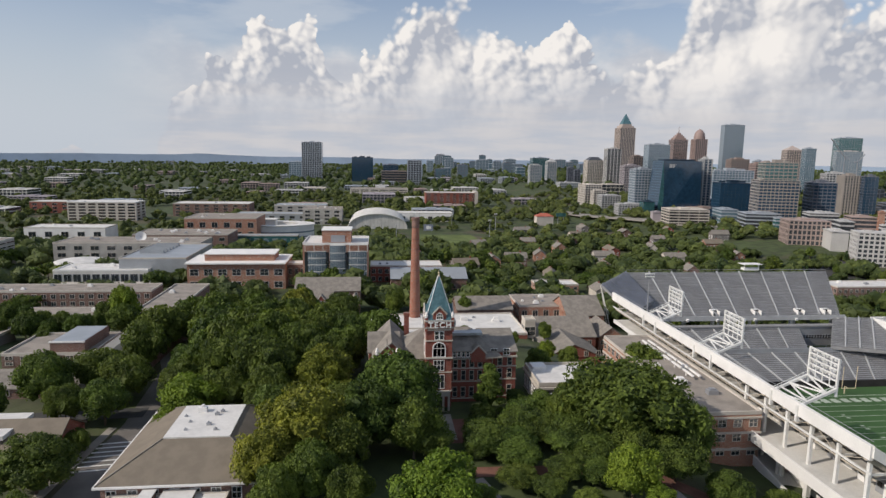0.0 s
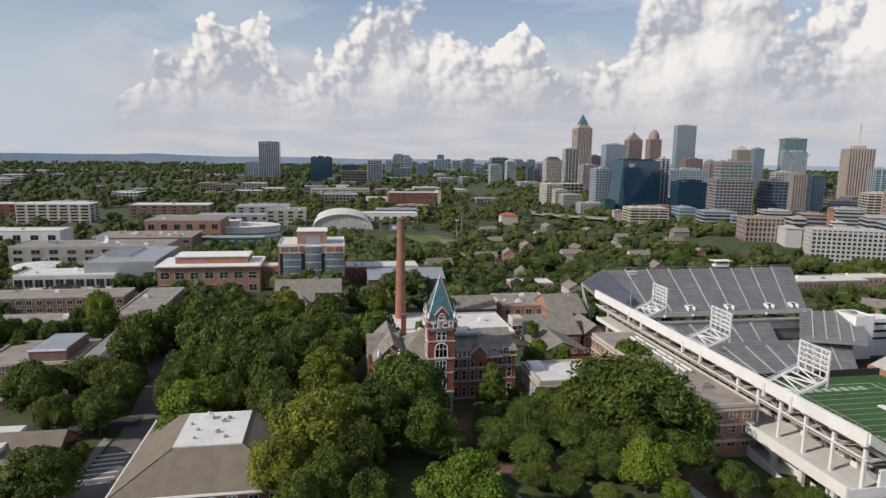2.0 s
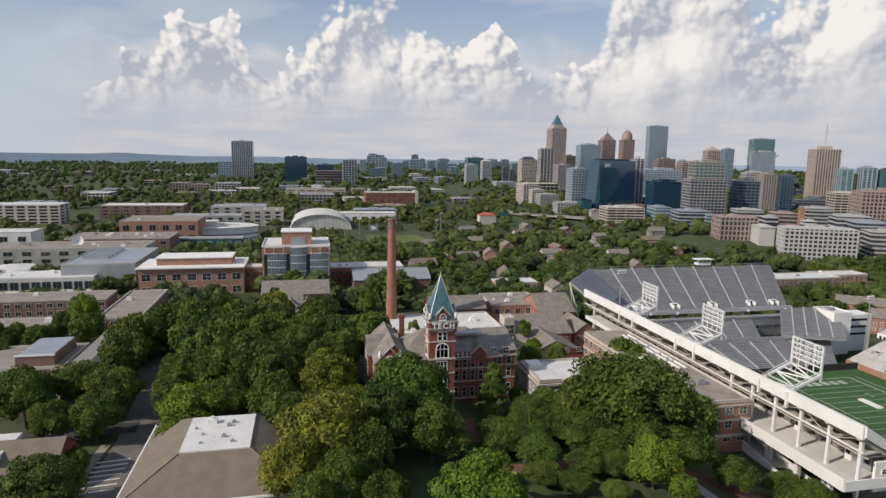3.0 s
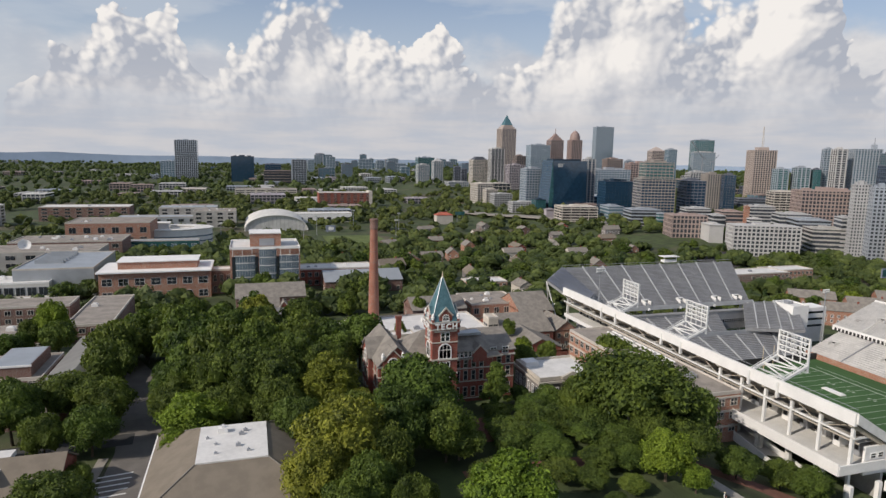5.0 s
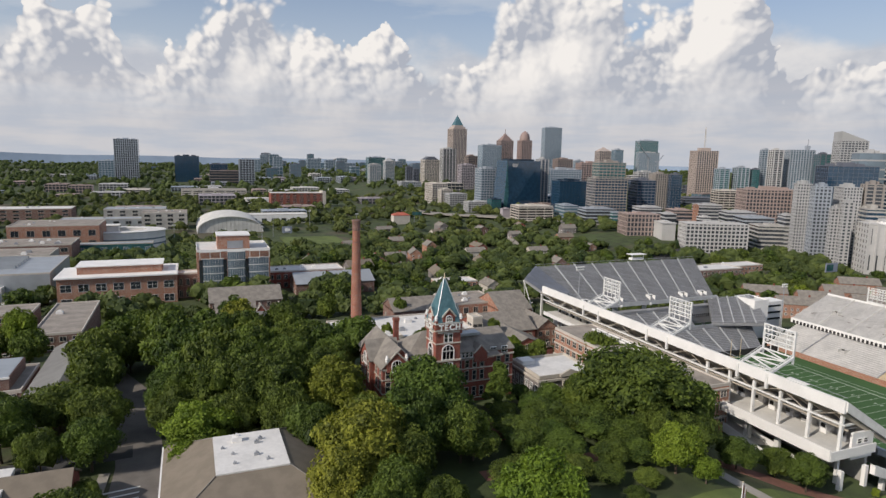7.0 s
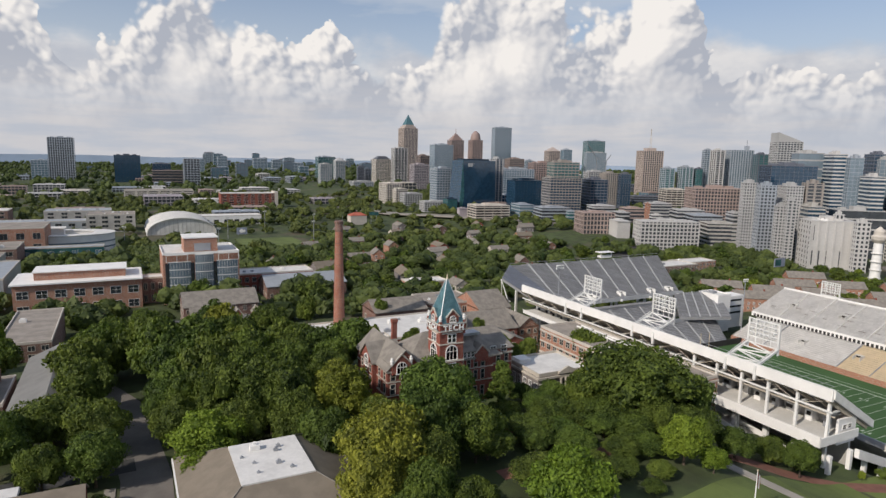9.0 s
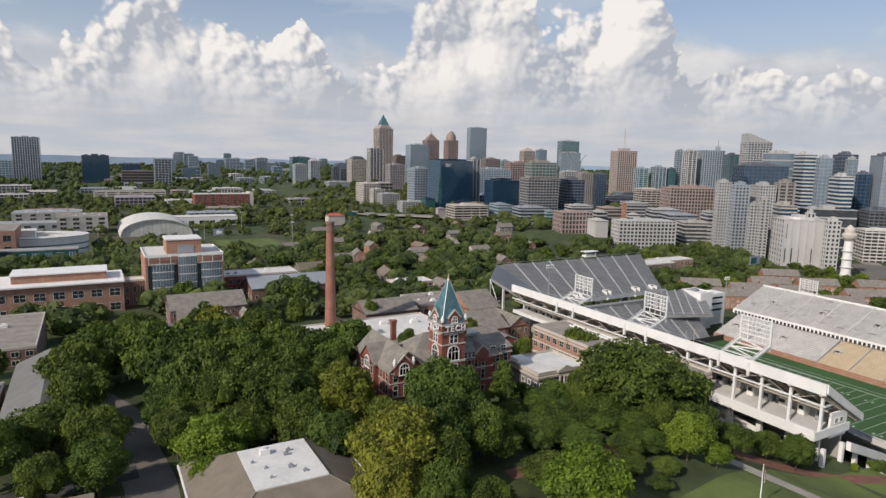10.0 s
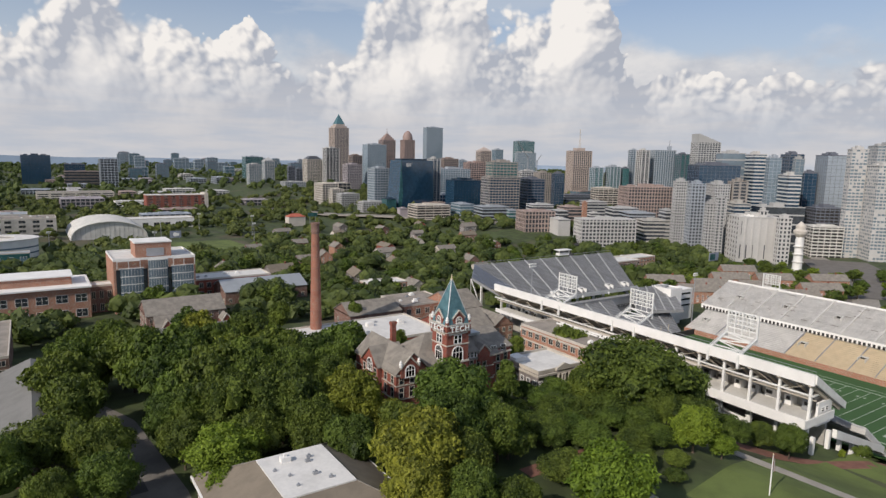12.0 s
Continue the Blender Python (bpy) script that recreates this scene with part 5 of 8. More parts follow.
make_library()
wb = block("brick_classroom_building", 78, 137, 94.2, 202, 4.0, BRICK_ORANGE, "long orange brick classroom building with a brown gravel roof", GRAVEL, 3, 3.6, PRECAST, GLASS, 6, PRECAST, "sw", 0.55, 0.5, 3)
for _z in (-5.2, -0.9, 3.0):
    part("stone_band", box(bmesh.new(), -8.35, -32.75, _z - 0.25, 8.35, 32.75, _z + 0.25), PRECAST, wb)
for _k in range(5):
    _bm = bmesh.new()
    for _s in (-1, 1):
        beam(_bm, (3 + _s, 24 - _k * 7, 5.3), (3 + _s, 18 - _k * 7, 5.3), 0.5)
    beam(_bm, (2, 22 - _k * 7, 4.0), (2, 22 - _k * 7, 5.4), 0.3)
    part("roof_duct", _bm, WHITE, wb)

# north of the hall
def annex(name, x0, y0, x1, y1, eave, rise, wall, label, along="x", roof=SHINGLE, bays=5):
    t = thing(name, pose(0, 0, 0), label, "building")
    z0 = land((x0 + x1) / 2, y0)
    part("wall", box(bmesh.new(), x0, y0, z0 - 3, x1, y1, eave), wall, t)
    for e in (0, 1):
        part("gable", gable_wall(bmesh.new(), x0, y0, x1, y1, eave, rise, along, (e,)), wall, t)
    part("roof", gable_roof(bmesh.new(), x0, y0, x1, y1, eave, rise, along), roof, t)
    fl = max(1, int((eave - z0) / 3.6))
    zs = [z0 + 1.0 + i * 3.6 for i in range(fl)]
    facade(t, x0, y0, x1, y0, zs, bays, 1.3, 1.8, LIMESTONE, GLASS, 1, far=y0 > 160)
    facade(t, x0, y1, x0, y0, zs, max(2, bays // 2), 1.3, 1.8, LIMESTONE, GLASS, 1, far=y0 > 160)
    FOOTPRINTS.append((x0, y0, x1, y1))
    return t


t = block("white_roofed_hall", 4, 222, 56, 252, -0.5, BRICK, "low brick hall with a broad white membrane roof", MEMBRANE, 2, 4.0, units=5, seed=5)
t = block("white_roofed_annex", 8, 216, 24, 222, 2.0, CONCRETE_PALE, "small pale roof annex", MEMBRANE, 1, 4, units=1, seed=6)
t = annex("tile_roofed_building", 34, 258, 58, 274, 0, 4.2, BRICK_BROWN, "brick building with grey hipped roof", "x")
t = block("orange_brick_annex", 62, 262, 86, 284, 0.0, BRICK_ORANGE, "orange brick annex with gravel roof and roof plant", GRAVEL, 2, 4.2, units=6, seed=7)
t = annex("grey_roofed_hall", 60, 226, 84, 248, -3.0, 5.5, BRICK, "brick hall with a steep grey shingle roof", "x")
t = annex("grey_roofed_wing", 58, 206, 80, 226, -4.5, 5.0, BRICK, "brick wing with a dark grey gabled roof", "y")
t = annex("gabled_hall", 80, 250, 96, 274, -1.0, 6.0, BRICK_ORANGE, "gabled orange brick hall with grey roof", "x")
t = annex("gabled_wing", 86, 228, 96, 246, -4.0, 4.0, BRICK_ORANGE, "small gabled brick wing", "y", bays=3)
t = block("pale_stair_block", 56, 226, 60, 232, 3.5, LIMESTONE, "pale rounded stair block", LIMESTONE, 1, 8, units=0)
t = block("utility_yard", -22, 236, 2, 252, -2, CONCRETE, "low concrete utility building with white roof", MEMBRANE, 1, 5, units=8, seed=9)
t = annex("grey_gabled_hall", -38, 290, -8, 308, 1.5, 4.8, BRICK_BROWN, "brick hall with two grey gabled roofs", "x", bays=8)
t = annex("grey_gabled_wing", -36, 280, -20, 290, -1.5, 4.0, BRICK_BROWN, "gabled brick wing", "x", bays=4)
for _x in (-34, -27, -20, -12):
    gable_dormer(t, _x + 2, 279.4, -1.2, 3.6, 2.6, 6)
t = annex("stone_gabled_hall", -42, 268, -12, 278, -3.5, 4.2, BRICK_BROWN, "dark brick collegiate hall with grey slate roof and stone gables", "x", ROOF_DARK, 8)
for _x in (-40, -26, -14):
    gable_dormer(t, _x, 267.2, -3.0, 4.0, 3.0, 6)
t = annex("long_gym", 8, 352, 52, 376, -5.5, 4.5, BRICK_BROWN, "long low brick hall with blue-grey metal roof", "x", METAL_ROOF, 9)
t = block("brick_shop_row", -4, 378, 40, 396, -3, BRICK, "dark red brick row with white flat roof", MEMBRANE, 2, 4, units=4, seed=12)


def make_lab():
    """The tall glass and brick laboratory."""
    t = thing("laboratory_tower", pose(-23.5, 372, 0), "brick laboratory with bowed glass bays and a brick roof block", "building")
    z0 = -14
    part("wall", box(bmesh.new(), -18.5, -14, z0, 18.5, 18, 13.5), BRICK_ORANGE, t)
    flat_roof(t, -18.5, -14, 18.5, 18, 13.5, MEMBRANE, WHITE, 0.8)
    part("roof_block", box(bmesh.new(), -8, -8, 13.5, 8.5, 8, 20.6), BRICK_ORANGE, t)
    part("roof_block_cap", box(bmesh.new(), -8.4, -8.4, 20.6, 8.9, 8.4, 21.2), WHITE, t)
    part("louvre", box(bmesh.new(), -3, -8.3, 14, 5, -8.05, 18), STEEL_GREY, t)
    for k, (x, w, zt) in enumerate(((-10.8, 11, 9.5), (1.2, 9, 13.0), (12.4, 10.5, 9.5))):
        rows = 6
        bm = bmesh.new()
        arc = [(x - w / 2 + w * i / 8, -14.0 - 0.5 * math.sin(math.pi * i / 8)) for i in range(9)]
        prism(bm, arc + [(x + w / 2, -13.9), (x - w / 2, -13.9)], z0, zt)
        part("glass_bay", turn_faces_up(bm), GLASS_PALE, t, "slightly bowed pale blue glazing")
        for j in range(rows + 1):
            z = z0 + (zt - z0) * j / rows
            bm = bmesh.new()
            arc2 = [(x - w / 2 + w * i / 8, -14.1 - 0.55 * math.sin(math.pi * i / 8)) for i in range(9)]
            prism(bm, arc2 + [(x + w / 2, -13.9), (x - w / 2, -13.9)], z - 0.2, z + 0.2)
            part("spandrel", turn_faces_up(bm), STEEL_WHITE, t)
        for i in range(0, 9):
            part("mullion", beam(bmesh.new(), (arc[i][0], arc[i][1] - 0.1, z0), (arc[i][0], arc[i][1] - 0.1, zt), 0.1), STEEL_WHITE, t)
    for x in (-16.6, -4.6, 6.4):
        part("dark_glazing", box(bmesh.new(), x - 0.9, -14.2, z0, x + 0.9, -13.95, 9), GLASS, t)
    for x in (-12, 13):
        bm = bmesh.new()
        for k in range(6):
            beam(bm, (x - 5 + k * 2, -15, 13.2), (x - 5 + k * 2, -9, 13.2), 0.25)
        for y in (-15, -9):
            beam(bm, (x - 5, y, 13.2), (x + 5, y, 13.2), 0.3)
        for k in (-5, 0, 5):
            beam(bm, (x + k, -15, 9.5), (x + k, -15, 13.2), 0.3)
        part("pergola", bm, STEEL_WHITE, t, "white roof terrace pergola")
    FOOTPRINTS.append((-43, 354, -4, 392))


make_lab()
t = block("brick_research_building", -106, 358, -52, 388, 2.4, BRICK_ORANGE, "orange brick research building with wide white eaves", MEMBRANE, 2, 7.6, WHITE, GLASS, 6, WHITE, "sw", 0.6, 0.5, 14)
part("eave", box(bmesh.new(), -28, -16.4, 2.2, 27.5, 15, 2.9), WHITE, t)
part("roof_storey", box(bmesh.new(), -19, -8, 2.9, 20, 9, 6.6), BRICK_ORANGE, t)
part("roof_storey_cap", box(bmesh.new(), -19.6, -8.6, 6.6, 20.6, 9.6, 7.1), WHITE, t)
t = block("link_bridge", -52, 366, -41.6, 376, 0.6, BRICK_BROWN, "glazed link between two brick buildings", MEMBRANE, 2, 3.0, units=0)
t = block("grey_metal_building", -150, 378, -112, 436, 2.0, METAL_ROOF, "grey metal-clad building with sawtooth skylights", METAL_ROOF, 1, 6, units=0, winh=0.2)
for _k in range(6):
    _bm = bmesh.new()
    solid(_bm, [(-14, -10 + _k * 6, 2.0), (0, -10 + _k * 6, 2.0), (-14, -10 + _k * 6, 4.2), (0, -10 + _k * 6, 4.2), (-14, -5.5 + _k * 6, 2.0), (0, -5.5 + _k * 6, 2.0)], [(0, 1, 3, 2), (2, 3, 5, 4), (0, 2, 4), (1, 5, 3), (0, 4, 5, 1)])
    part("skylight", turn_faces_up(_bm), METAL_ROOF, t)
t = block("glass_pavilion", -184, 372, -132, 392, -4.0, CONCRETE_PALE, "low glazed pavilion with a broad white roof", MEMBRANE, 1, 5, STEEL_GREY, GLASS, 3, WHITE, "s", 0.8, 0.7, 17)
t = block("terrace_building", -176, 346, -126, 362, -9.0, CONCRETE_PALE, "low terrace building with pale roof", MEMBRANE, 1, 5, units=2, seed=18)
t = block("brick_courtyard_wing", -190, 296, -104, 312, 0.5, BRICK_BROWN, "brown brick courtyard wing with gravel roof", GRAVEL, 3, 4, units=5, seed=19)
t = block("low_library_wing", -190, 256, -98, 272, -1.2, BRICK_BROWN, "long low brick wing with a flat brown roof", GRAVEL, 2, 4.5, WHITE, GLASS, 6, PRECAST, "s", 0.8, 0.4, 20)
t = block("low_library_link", -98, 262, -82, 312, 0.2, BRICK_BROWN, "low brick link with flat gravel roof", GRAVEL, 2, 4, units=1, seed=21)
t = block("brick_penthouse_hall", -112, 193, -86, 215, 4.0, BRICK_BROWN, "brick hall with flat grey roof", GRAVEL, 2, 4, units=0, seed=22)
part("penthouse", box(bmesh.new(), 0, -9, 4.0, 10, 9, 7.2), BRICK_BROWN, t)
part("penthouse_roof", box(bmesh.new(), 0.3, -8.7, 7.2, 9.7, 8.7, 7.35), METAL_ROOF, t)
part("penthouse_coping", box(bmesh.new(), -0.2, -9.2, 7.0, 10.2, -8.8, 7.5), WHITE, t)
t = annex("long_grey_roof_hall", -84, 180, -68, 228, 5.0, 3.6, BRICK_BROWN, "long brick hall under a grey metal gable roof", "y", ROOF_DARK, 4)
t = annex("long_grey_roof_wing", -112, 168, -76, 182, 3.0, 3.0, BRICK_BROWN, "brick wing under a grey shingle roof", "x", SHINGLE, 6)
t = annex("gabled_dormitory", -92, 128, -66, 142, 4.4, 4.2, BRICK, "red brick hall with gabled tan roof and white flat deck", "x", SHINGLE_TAN, 5)
part("roof_deck", box(bmesh.new(), -110, 129, 6.5, -76, 141, 7.4), MEMBRANE, t)
part("deck_wall", box(bmesh.new(), -110, 129.4, -1, -92, 140.6, 6.4), BRICK, t)
for _x, _y in ((-84, 136), (-88, 133), (-93, 137)):
    part("roof_unit", box(bmesh.new(), _x - 1.2, _y - 0.8, 7.4, _x + 1.2, _y + 0.8, 9.0), STEEL_GREY, t)
t = block("stone_classroom_hall", -190, 196, -128, 230, 2.0, BRICK_GREY, "flat-roofed grey brick hall", GRAVEL, 2, 4, units=3, seed=24)
t = block("brick_roof_pavilion", -130, 178, -118, 186, 4.0, BRICK_ORANGE, "small brick pavilion with white roof", MEMBRANE, 1, 4, units=0)

# further campus to the north-west
t = block("stepped_concrete_building", -330, 430, -262, 480, 0.0, CONCRETE, "grey concrete building with banded floors", GRAVEL, 5, 6, CONCRETE_PALE, GLASS, 6, CONCRETE_PALE, "se", 0.9, 0.35, 25)
t = thing("round_pavilion", pose(-196, 432, land(-196, 432)), "round brick pavilion with a white disc roof", "building")
part("drum", lathe(bmesh.new(), [(13, -2), (13, 6.0)], 32), BRICK_ORANGE, t)
part("roof_disc", lathe(bmesh.new(), [(15, 6.0), (15.4, 6.8), (14, 7.6), (3, 9.2)], 32), MEMBRANE, t)
FOOTPRINTS.append((-212, 416, -180, 448))
t = block("grey_concrete_hall", -230, 468, -128, 500, -2.0, CONCRETE, "long grey concrete hall with flat roof", GRAVEL, 3, 7, units=6, seed=26)
d = thing("satellite_dish", pose(-176, 486, -2.0), "white satellite dish on a roof", "dish")
o = part("bowl", lathe(bmesh.new(), [(0.3, 0), (2.2, 0.5), (3.8, 1.5), (3.9, 1.5), (3.7, 1.45), (2.0, 0.7), (0.2, 0.3)], 24), WHITE, d)
o.matrix_basis = pose(0, 0, 2.2, 65, 0, 20)
part("mount", lathe(bmesh.new(), [(0.6, -0.4), (0.35, 2.6)], 10), STEEL_GREY, d)
t = block("brick_engineering_hall", -210, 560, -130, 600, -8, BRICK_BROWN, "brick engineering hall with roof plant", GRAVEL, 3, 6, units=14, seed=27)
t = block("stepped_brick_hall", -190, 640, -120, 690, -2, BRICK_ORANGE, "stepped orange brick hall", GRAVEL, 3, 7, units=5, seed=28)
t = block("glass_bridge_wing", -150, 600, -75, 612, -14, GLASS_TEAL, "long teal glazed bridge wing", METAL_ROOF, 2, 5, STEEL_WHITE, GLASS_BLUE, 0)


def make_ring_building():
    t = thing("curved_white_building", pose(-112, 690, 0), "white curved building open in the middle", "building")
    k = 26

    def arc(r0, r1, z0, z1, a0=-150, a1=95):
        bm = bmesh.new()
        rows = []
        for i in range(k + 1):
            a = radians(a0 + (a1 - a0) * i / k)
            rows.append([bm.verts.new((r * math.cos(a), r * math.sin(a) * 0.62, z)) for r, z in ((r0, z0), (r1, z0), (r1, z1), (r0, z1))])
        for a, b in zip(rows, rows[1:]):
            for j in range(4):
                bm.faces.new((a[j], a[(j + 1) % 4], b[(j + 1) % 4], b[j]))
        bm.faces.new(rows[0])
        bm.faces.new(rows[-1][::-1])
        return turn_faces_up(bm)
    part("wall", arc(28, 44, -36, -13), WHITE, t)
    part("roof", arc(27, 45, -13, -12), MEMBRANE, t)
    for z in (-30, -25, -20):
        part("window_band", arc(43, 44.2, z, z + 1.3), GLASS_PALE, t)
    part("upper_wall", box(bmesh.new(), -30, 4, -36, 2, 18, -9), WHITE, t)
    part("upper_roof", box(bmesh.new(), -31, 3, -9, 3, 19, -8.2), MEMBRANE, t)
    FOOTPRINTS.append((-160, 655, -65, 722))


make_ring_building()


def make_dome():
    """The barrel-roofed practice hall."""
    t = thing("practice_dome", pose(1, 815, -34), "pale arched practice hall with grey glazed end", "building")
    k, hw, rise, dep = 24, 38.0, 17.0, 90.0
    arc = [(hw * math.cos(math.pi * i / k), 4 + rise * math.sin(math.pi * i / k)) for i in range(k + 1)]
    bm = bmesh.new()
    a = [bm.verts.new((x, -2, z)) for x, z in arc]
    b = [bm.verts.new((x, dep, z)) for x, z in arc]
    c = [bm.verts.new((x * 0.98, -2, z - 0.8)) for x, z in arc]
    e = [bm.verts.new((x * 0.98, dep, z - 0.8)) for x, z in arc]
    for i in range(k):
        bm.faces.new((a[i], a[i + 1], b[i + 1], b[i]))
        bm.faces.new((c[i + 1], c[i], e[i], e[i + 1]))
        bm.faces.new((a[i], c[i], c[i + 1], a[i + 1]))
        bm.faces.new((b[i + 1], e[i + 1], e[i], b[i]))
    part("roof", turn_faces_up(bm), CONCRETE_PALE, t, "pale grey arched roof")
    bm = bmesh.new()
    for (xa, za), (xb, zb) in zip(arc, arc[1:]):
        xa, xb = xa * 0.975, xb * 0.975
        solid(bm, [(xa, 0, -3), (xb, 0, -3), (xb, 0, zb - 0.9), (xa, 0, za - 0.9), (xa, 0.4, -3), (xb, 0.4, -3), (xb, 0.4, zb - 0.9), (xa, 0.4, za - 0.9)], [(0, 1, 2, 3), (7, 6, 5, 4), (2, 6, 7, 3), (0, 4, 5, 1)])
    bmesh.ops.remove_doubles(bm, verts=bm.verts, dist=0.001)
    part("end_wall", turn_faces_up(bm), CONCRETE_PALE, t)
    for i in range(1, 16):
        x = -hw + 2 * hw * i / 16
        zt = 3 + rise * math.sqrt(max(0, 1 - (x / hw) ** 2)) - 0.9
        part("mullion", box(bmesh.new(), x - 0.15, -0.25, -2, x + 0.15, -0.05, zt), CONCRETE, t)
    for s in (-1, 1):
        part("side_wall", box(bmesh.new(), s * hw - 0.6, -1, -3, s * hw + 0.6, dep, 4.2), WHITE, t)
    FOOTPRINTS.append((-44, 780, 42, 880))


make_dome()
strip("sports_pitch", [(50, 700), (118, 700), (122, 702)], 90, LAWN, "bright green practice pitch", "pitch", lift=0.3, step=20)
FOOTPRINTS.append((30, 650, 125, 775))
t = thing("scoreboard", pose(65, 789, -34), "dark blue scoreboard with a white emblem on posts", "scoreboard")
part("board", box(bmesh.new(), -6, -0.4, 2, 6, 0.4, 10), SEATS_NAVY, t)
o = part("emblem", lathe(bmesh.new(), [(2.4, 0), (2.4, 0.1), (1.5, 0.1)], 20), WHITE, t)
o.matrix_basis = pose(-0.6, -0.45, 6, 90, 0, 0)
part("emblem_bar", box(bmesh.new(), 0.2, -0.56, 4.2, 3.8, -0.42, 7.4), WHITE, t)
for _s in (-4, 4):
    part("post", box(bmesh.new(), _s - 0.3, -0.3, -1, _s + 0.3, 0.3, 2), STEEL_GREY, t)
for _x, _y in ((-60, 690), (20, 640), (128, 700), (150, 780), (100, 830), (45, 760)):
    light_mast(_x, _y, land(_x, _y), 24, "slim floodlight mast by a practice pitch")
t = block("white_hangar", -22, 905, 110, 935, -21, WHITE, "long white shed with flat roof", MEMBRANE, 1, 8, units=0)
t = block("brick_hotel", 90, 1160, 186, 1190, -7, BRICK, "broad red brick slab building with pale end tower", MEMBRANE, 6, 7, PRECAST, GLASS, 3, PRECAST, "s", 0.6, 0.5, 30)
part("end_tower", box(bmesh.new(), 44, -16, -36, 50, 16, -4), PRECAST, t)
t = block("white_warehouse", 55, 1265, 108, 1295, -24, WHITE, "white flat-roofed warehouse", MEMBRANE, 2, 8, units=2)
t = block("parking_structure", -60, 1420, 70, 1470, -16, PRECAST, "pale parking structure with banded decks", GRAVEL, 4, 12, units=0, winw=0.9, winh=0.4)
t = block("brick_slab", -420, 900, -330, 935, -8, PRECAST, "cream and brick six-storey slab", MEMBRANE, 6, 8, BRICK_BROWN, GLASS, 2, WHITE, "se", 0.7, 0.5, 31)
t = block("white_lab", -340, 640, -265, 670, -12, WHITE, "white flat-roofed laboratory among trees", MEMBRANE, 2, 8, units=3)
t = block("brown_block", -300, 960, -190, 1000, -14, BRICK_BROWN, "brown block with white roof storey", MEMBRANE, 4, 8, units=4, seed=33)
t = block("grey_block", -150, 940, -75, 980, -14, CONCRETE, "grey laboratory block", METAL_ROOF, 4, 8, units=5, seed=34)
t = block("pale_block", -190, 870, -95, 900, -20, METAL_ROOF, "low pale metal building", METAL_ROOF, 2, 8, units=2)
t = block("grey_science_hall", -100, 860, -48, 900, -12, CONCRETE, "grey science hall with roof plant", GRAVEL, 4, 8, units=8, seed=35)
t = block("brick_terrace", -520, 1000, -420, 1030, -16, BRICK, "low red brick terrace", MEMBRANE, 3, 8, units=2)
t = block("white_row", -470, 560, -380, 590, -14, CONCRETE_PALE, "pale flat-roofed row", MEMBRANE, 2, 8, units=3)

# houses and dormitories among the trees
_walls = [BRICK, BRICK_ORANGE, PRECAST, BRICK_BROWN, BRICK_GREY]
_hr = random.Random(17)
HOUSES = ((60, 420), (118, 520), (100, 610), (180, 600), (230, 590), (250, 470), (270, 540), (310, 660), (235, 720), (150, 400), (235, 436), (30, 440), (190, 500), (150, 560), (205, 545), (280, 610), (340, 600), (300, 730), (210, 660), (330, 540), (130, 450), (90, 480), (160, 650), (265, 780), (350, 720), (180, 760), (370, 640))
for _k, (_x, _y) in enumerate(HOUSES):
    house("house", _x, _y, _hr.uniform(13, 22), _hr.uniform(9, 12), _hr.choice((0, 90, 10, 80)), _hr.uniform(6, 8.4), _hr.uniform(3.2, 4.6), _walls[_hr.randrange(5)],
          "gabled house with grey shingle roof among trees", SHINGLE if _k % 4 else SHINGLE_TAN)
t = block("orange_brick_lodge", 96, 362, 122, 376, -12, BRICK_ORANGE, "low orange brick lodge with white roof", MEMBRANE, 2, 4, units=1)
t = block("brick_dormitory", 300, 372, 356, 392, -17, BRICK_BROWN, "dark brick dormitory with flat roof", MEMBRANE, 3, 4, units=2, sides="sw")
t = block("brick_dormitory", 352, 384, 392, 400, -18, BRICK_ORANGE, "brick dormitory with flat roof", MEMBRANE, 3, 4, units=1, sides="sw")
for _x, _y in ((318, 318), (335, 290), (356, 268), (372, 300), (398, 280), (345, 235), (385, 240), (412, 318), (430, 256), (306, 282), (322, 250)):
    house("gabled_dormitory", _x, _y, 27, 12, -35, 8, 4.2, BRICK_ORANGE, "gabled brick student residence with grey roof")

t = thing("red_roofed_diner", pose(236, 866, -29), "low building with a bright red tiled roof", "building")
part("wall", box(bmesh.new(), -12, -7, -8, 12, 7, 9), PRECAST, t)
part("roof", hip_roof(bmesh.new(), -12, -7, 12, 7, 9, 4), TERRACOTTA, t)
part("green_sign", box(bmesh.new(), 15, -9, 9, 29, -8.6, 14), GLASS_TEAL, t)
for _s in (18, 26):
    part("sign_post", box(bmesh.new(), _s - 0.3, -8.6, -8, _s + 0.3, -8.2, 9), STEEL_GREY, t)
FOOTPRINTS.append((232, 845, 285, 875))


# ---- the city ----
def h_far(x, y):
    return math.hypot(x, y) > 1000


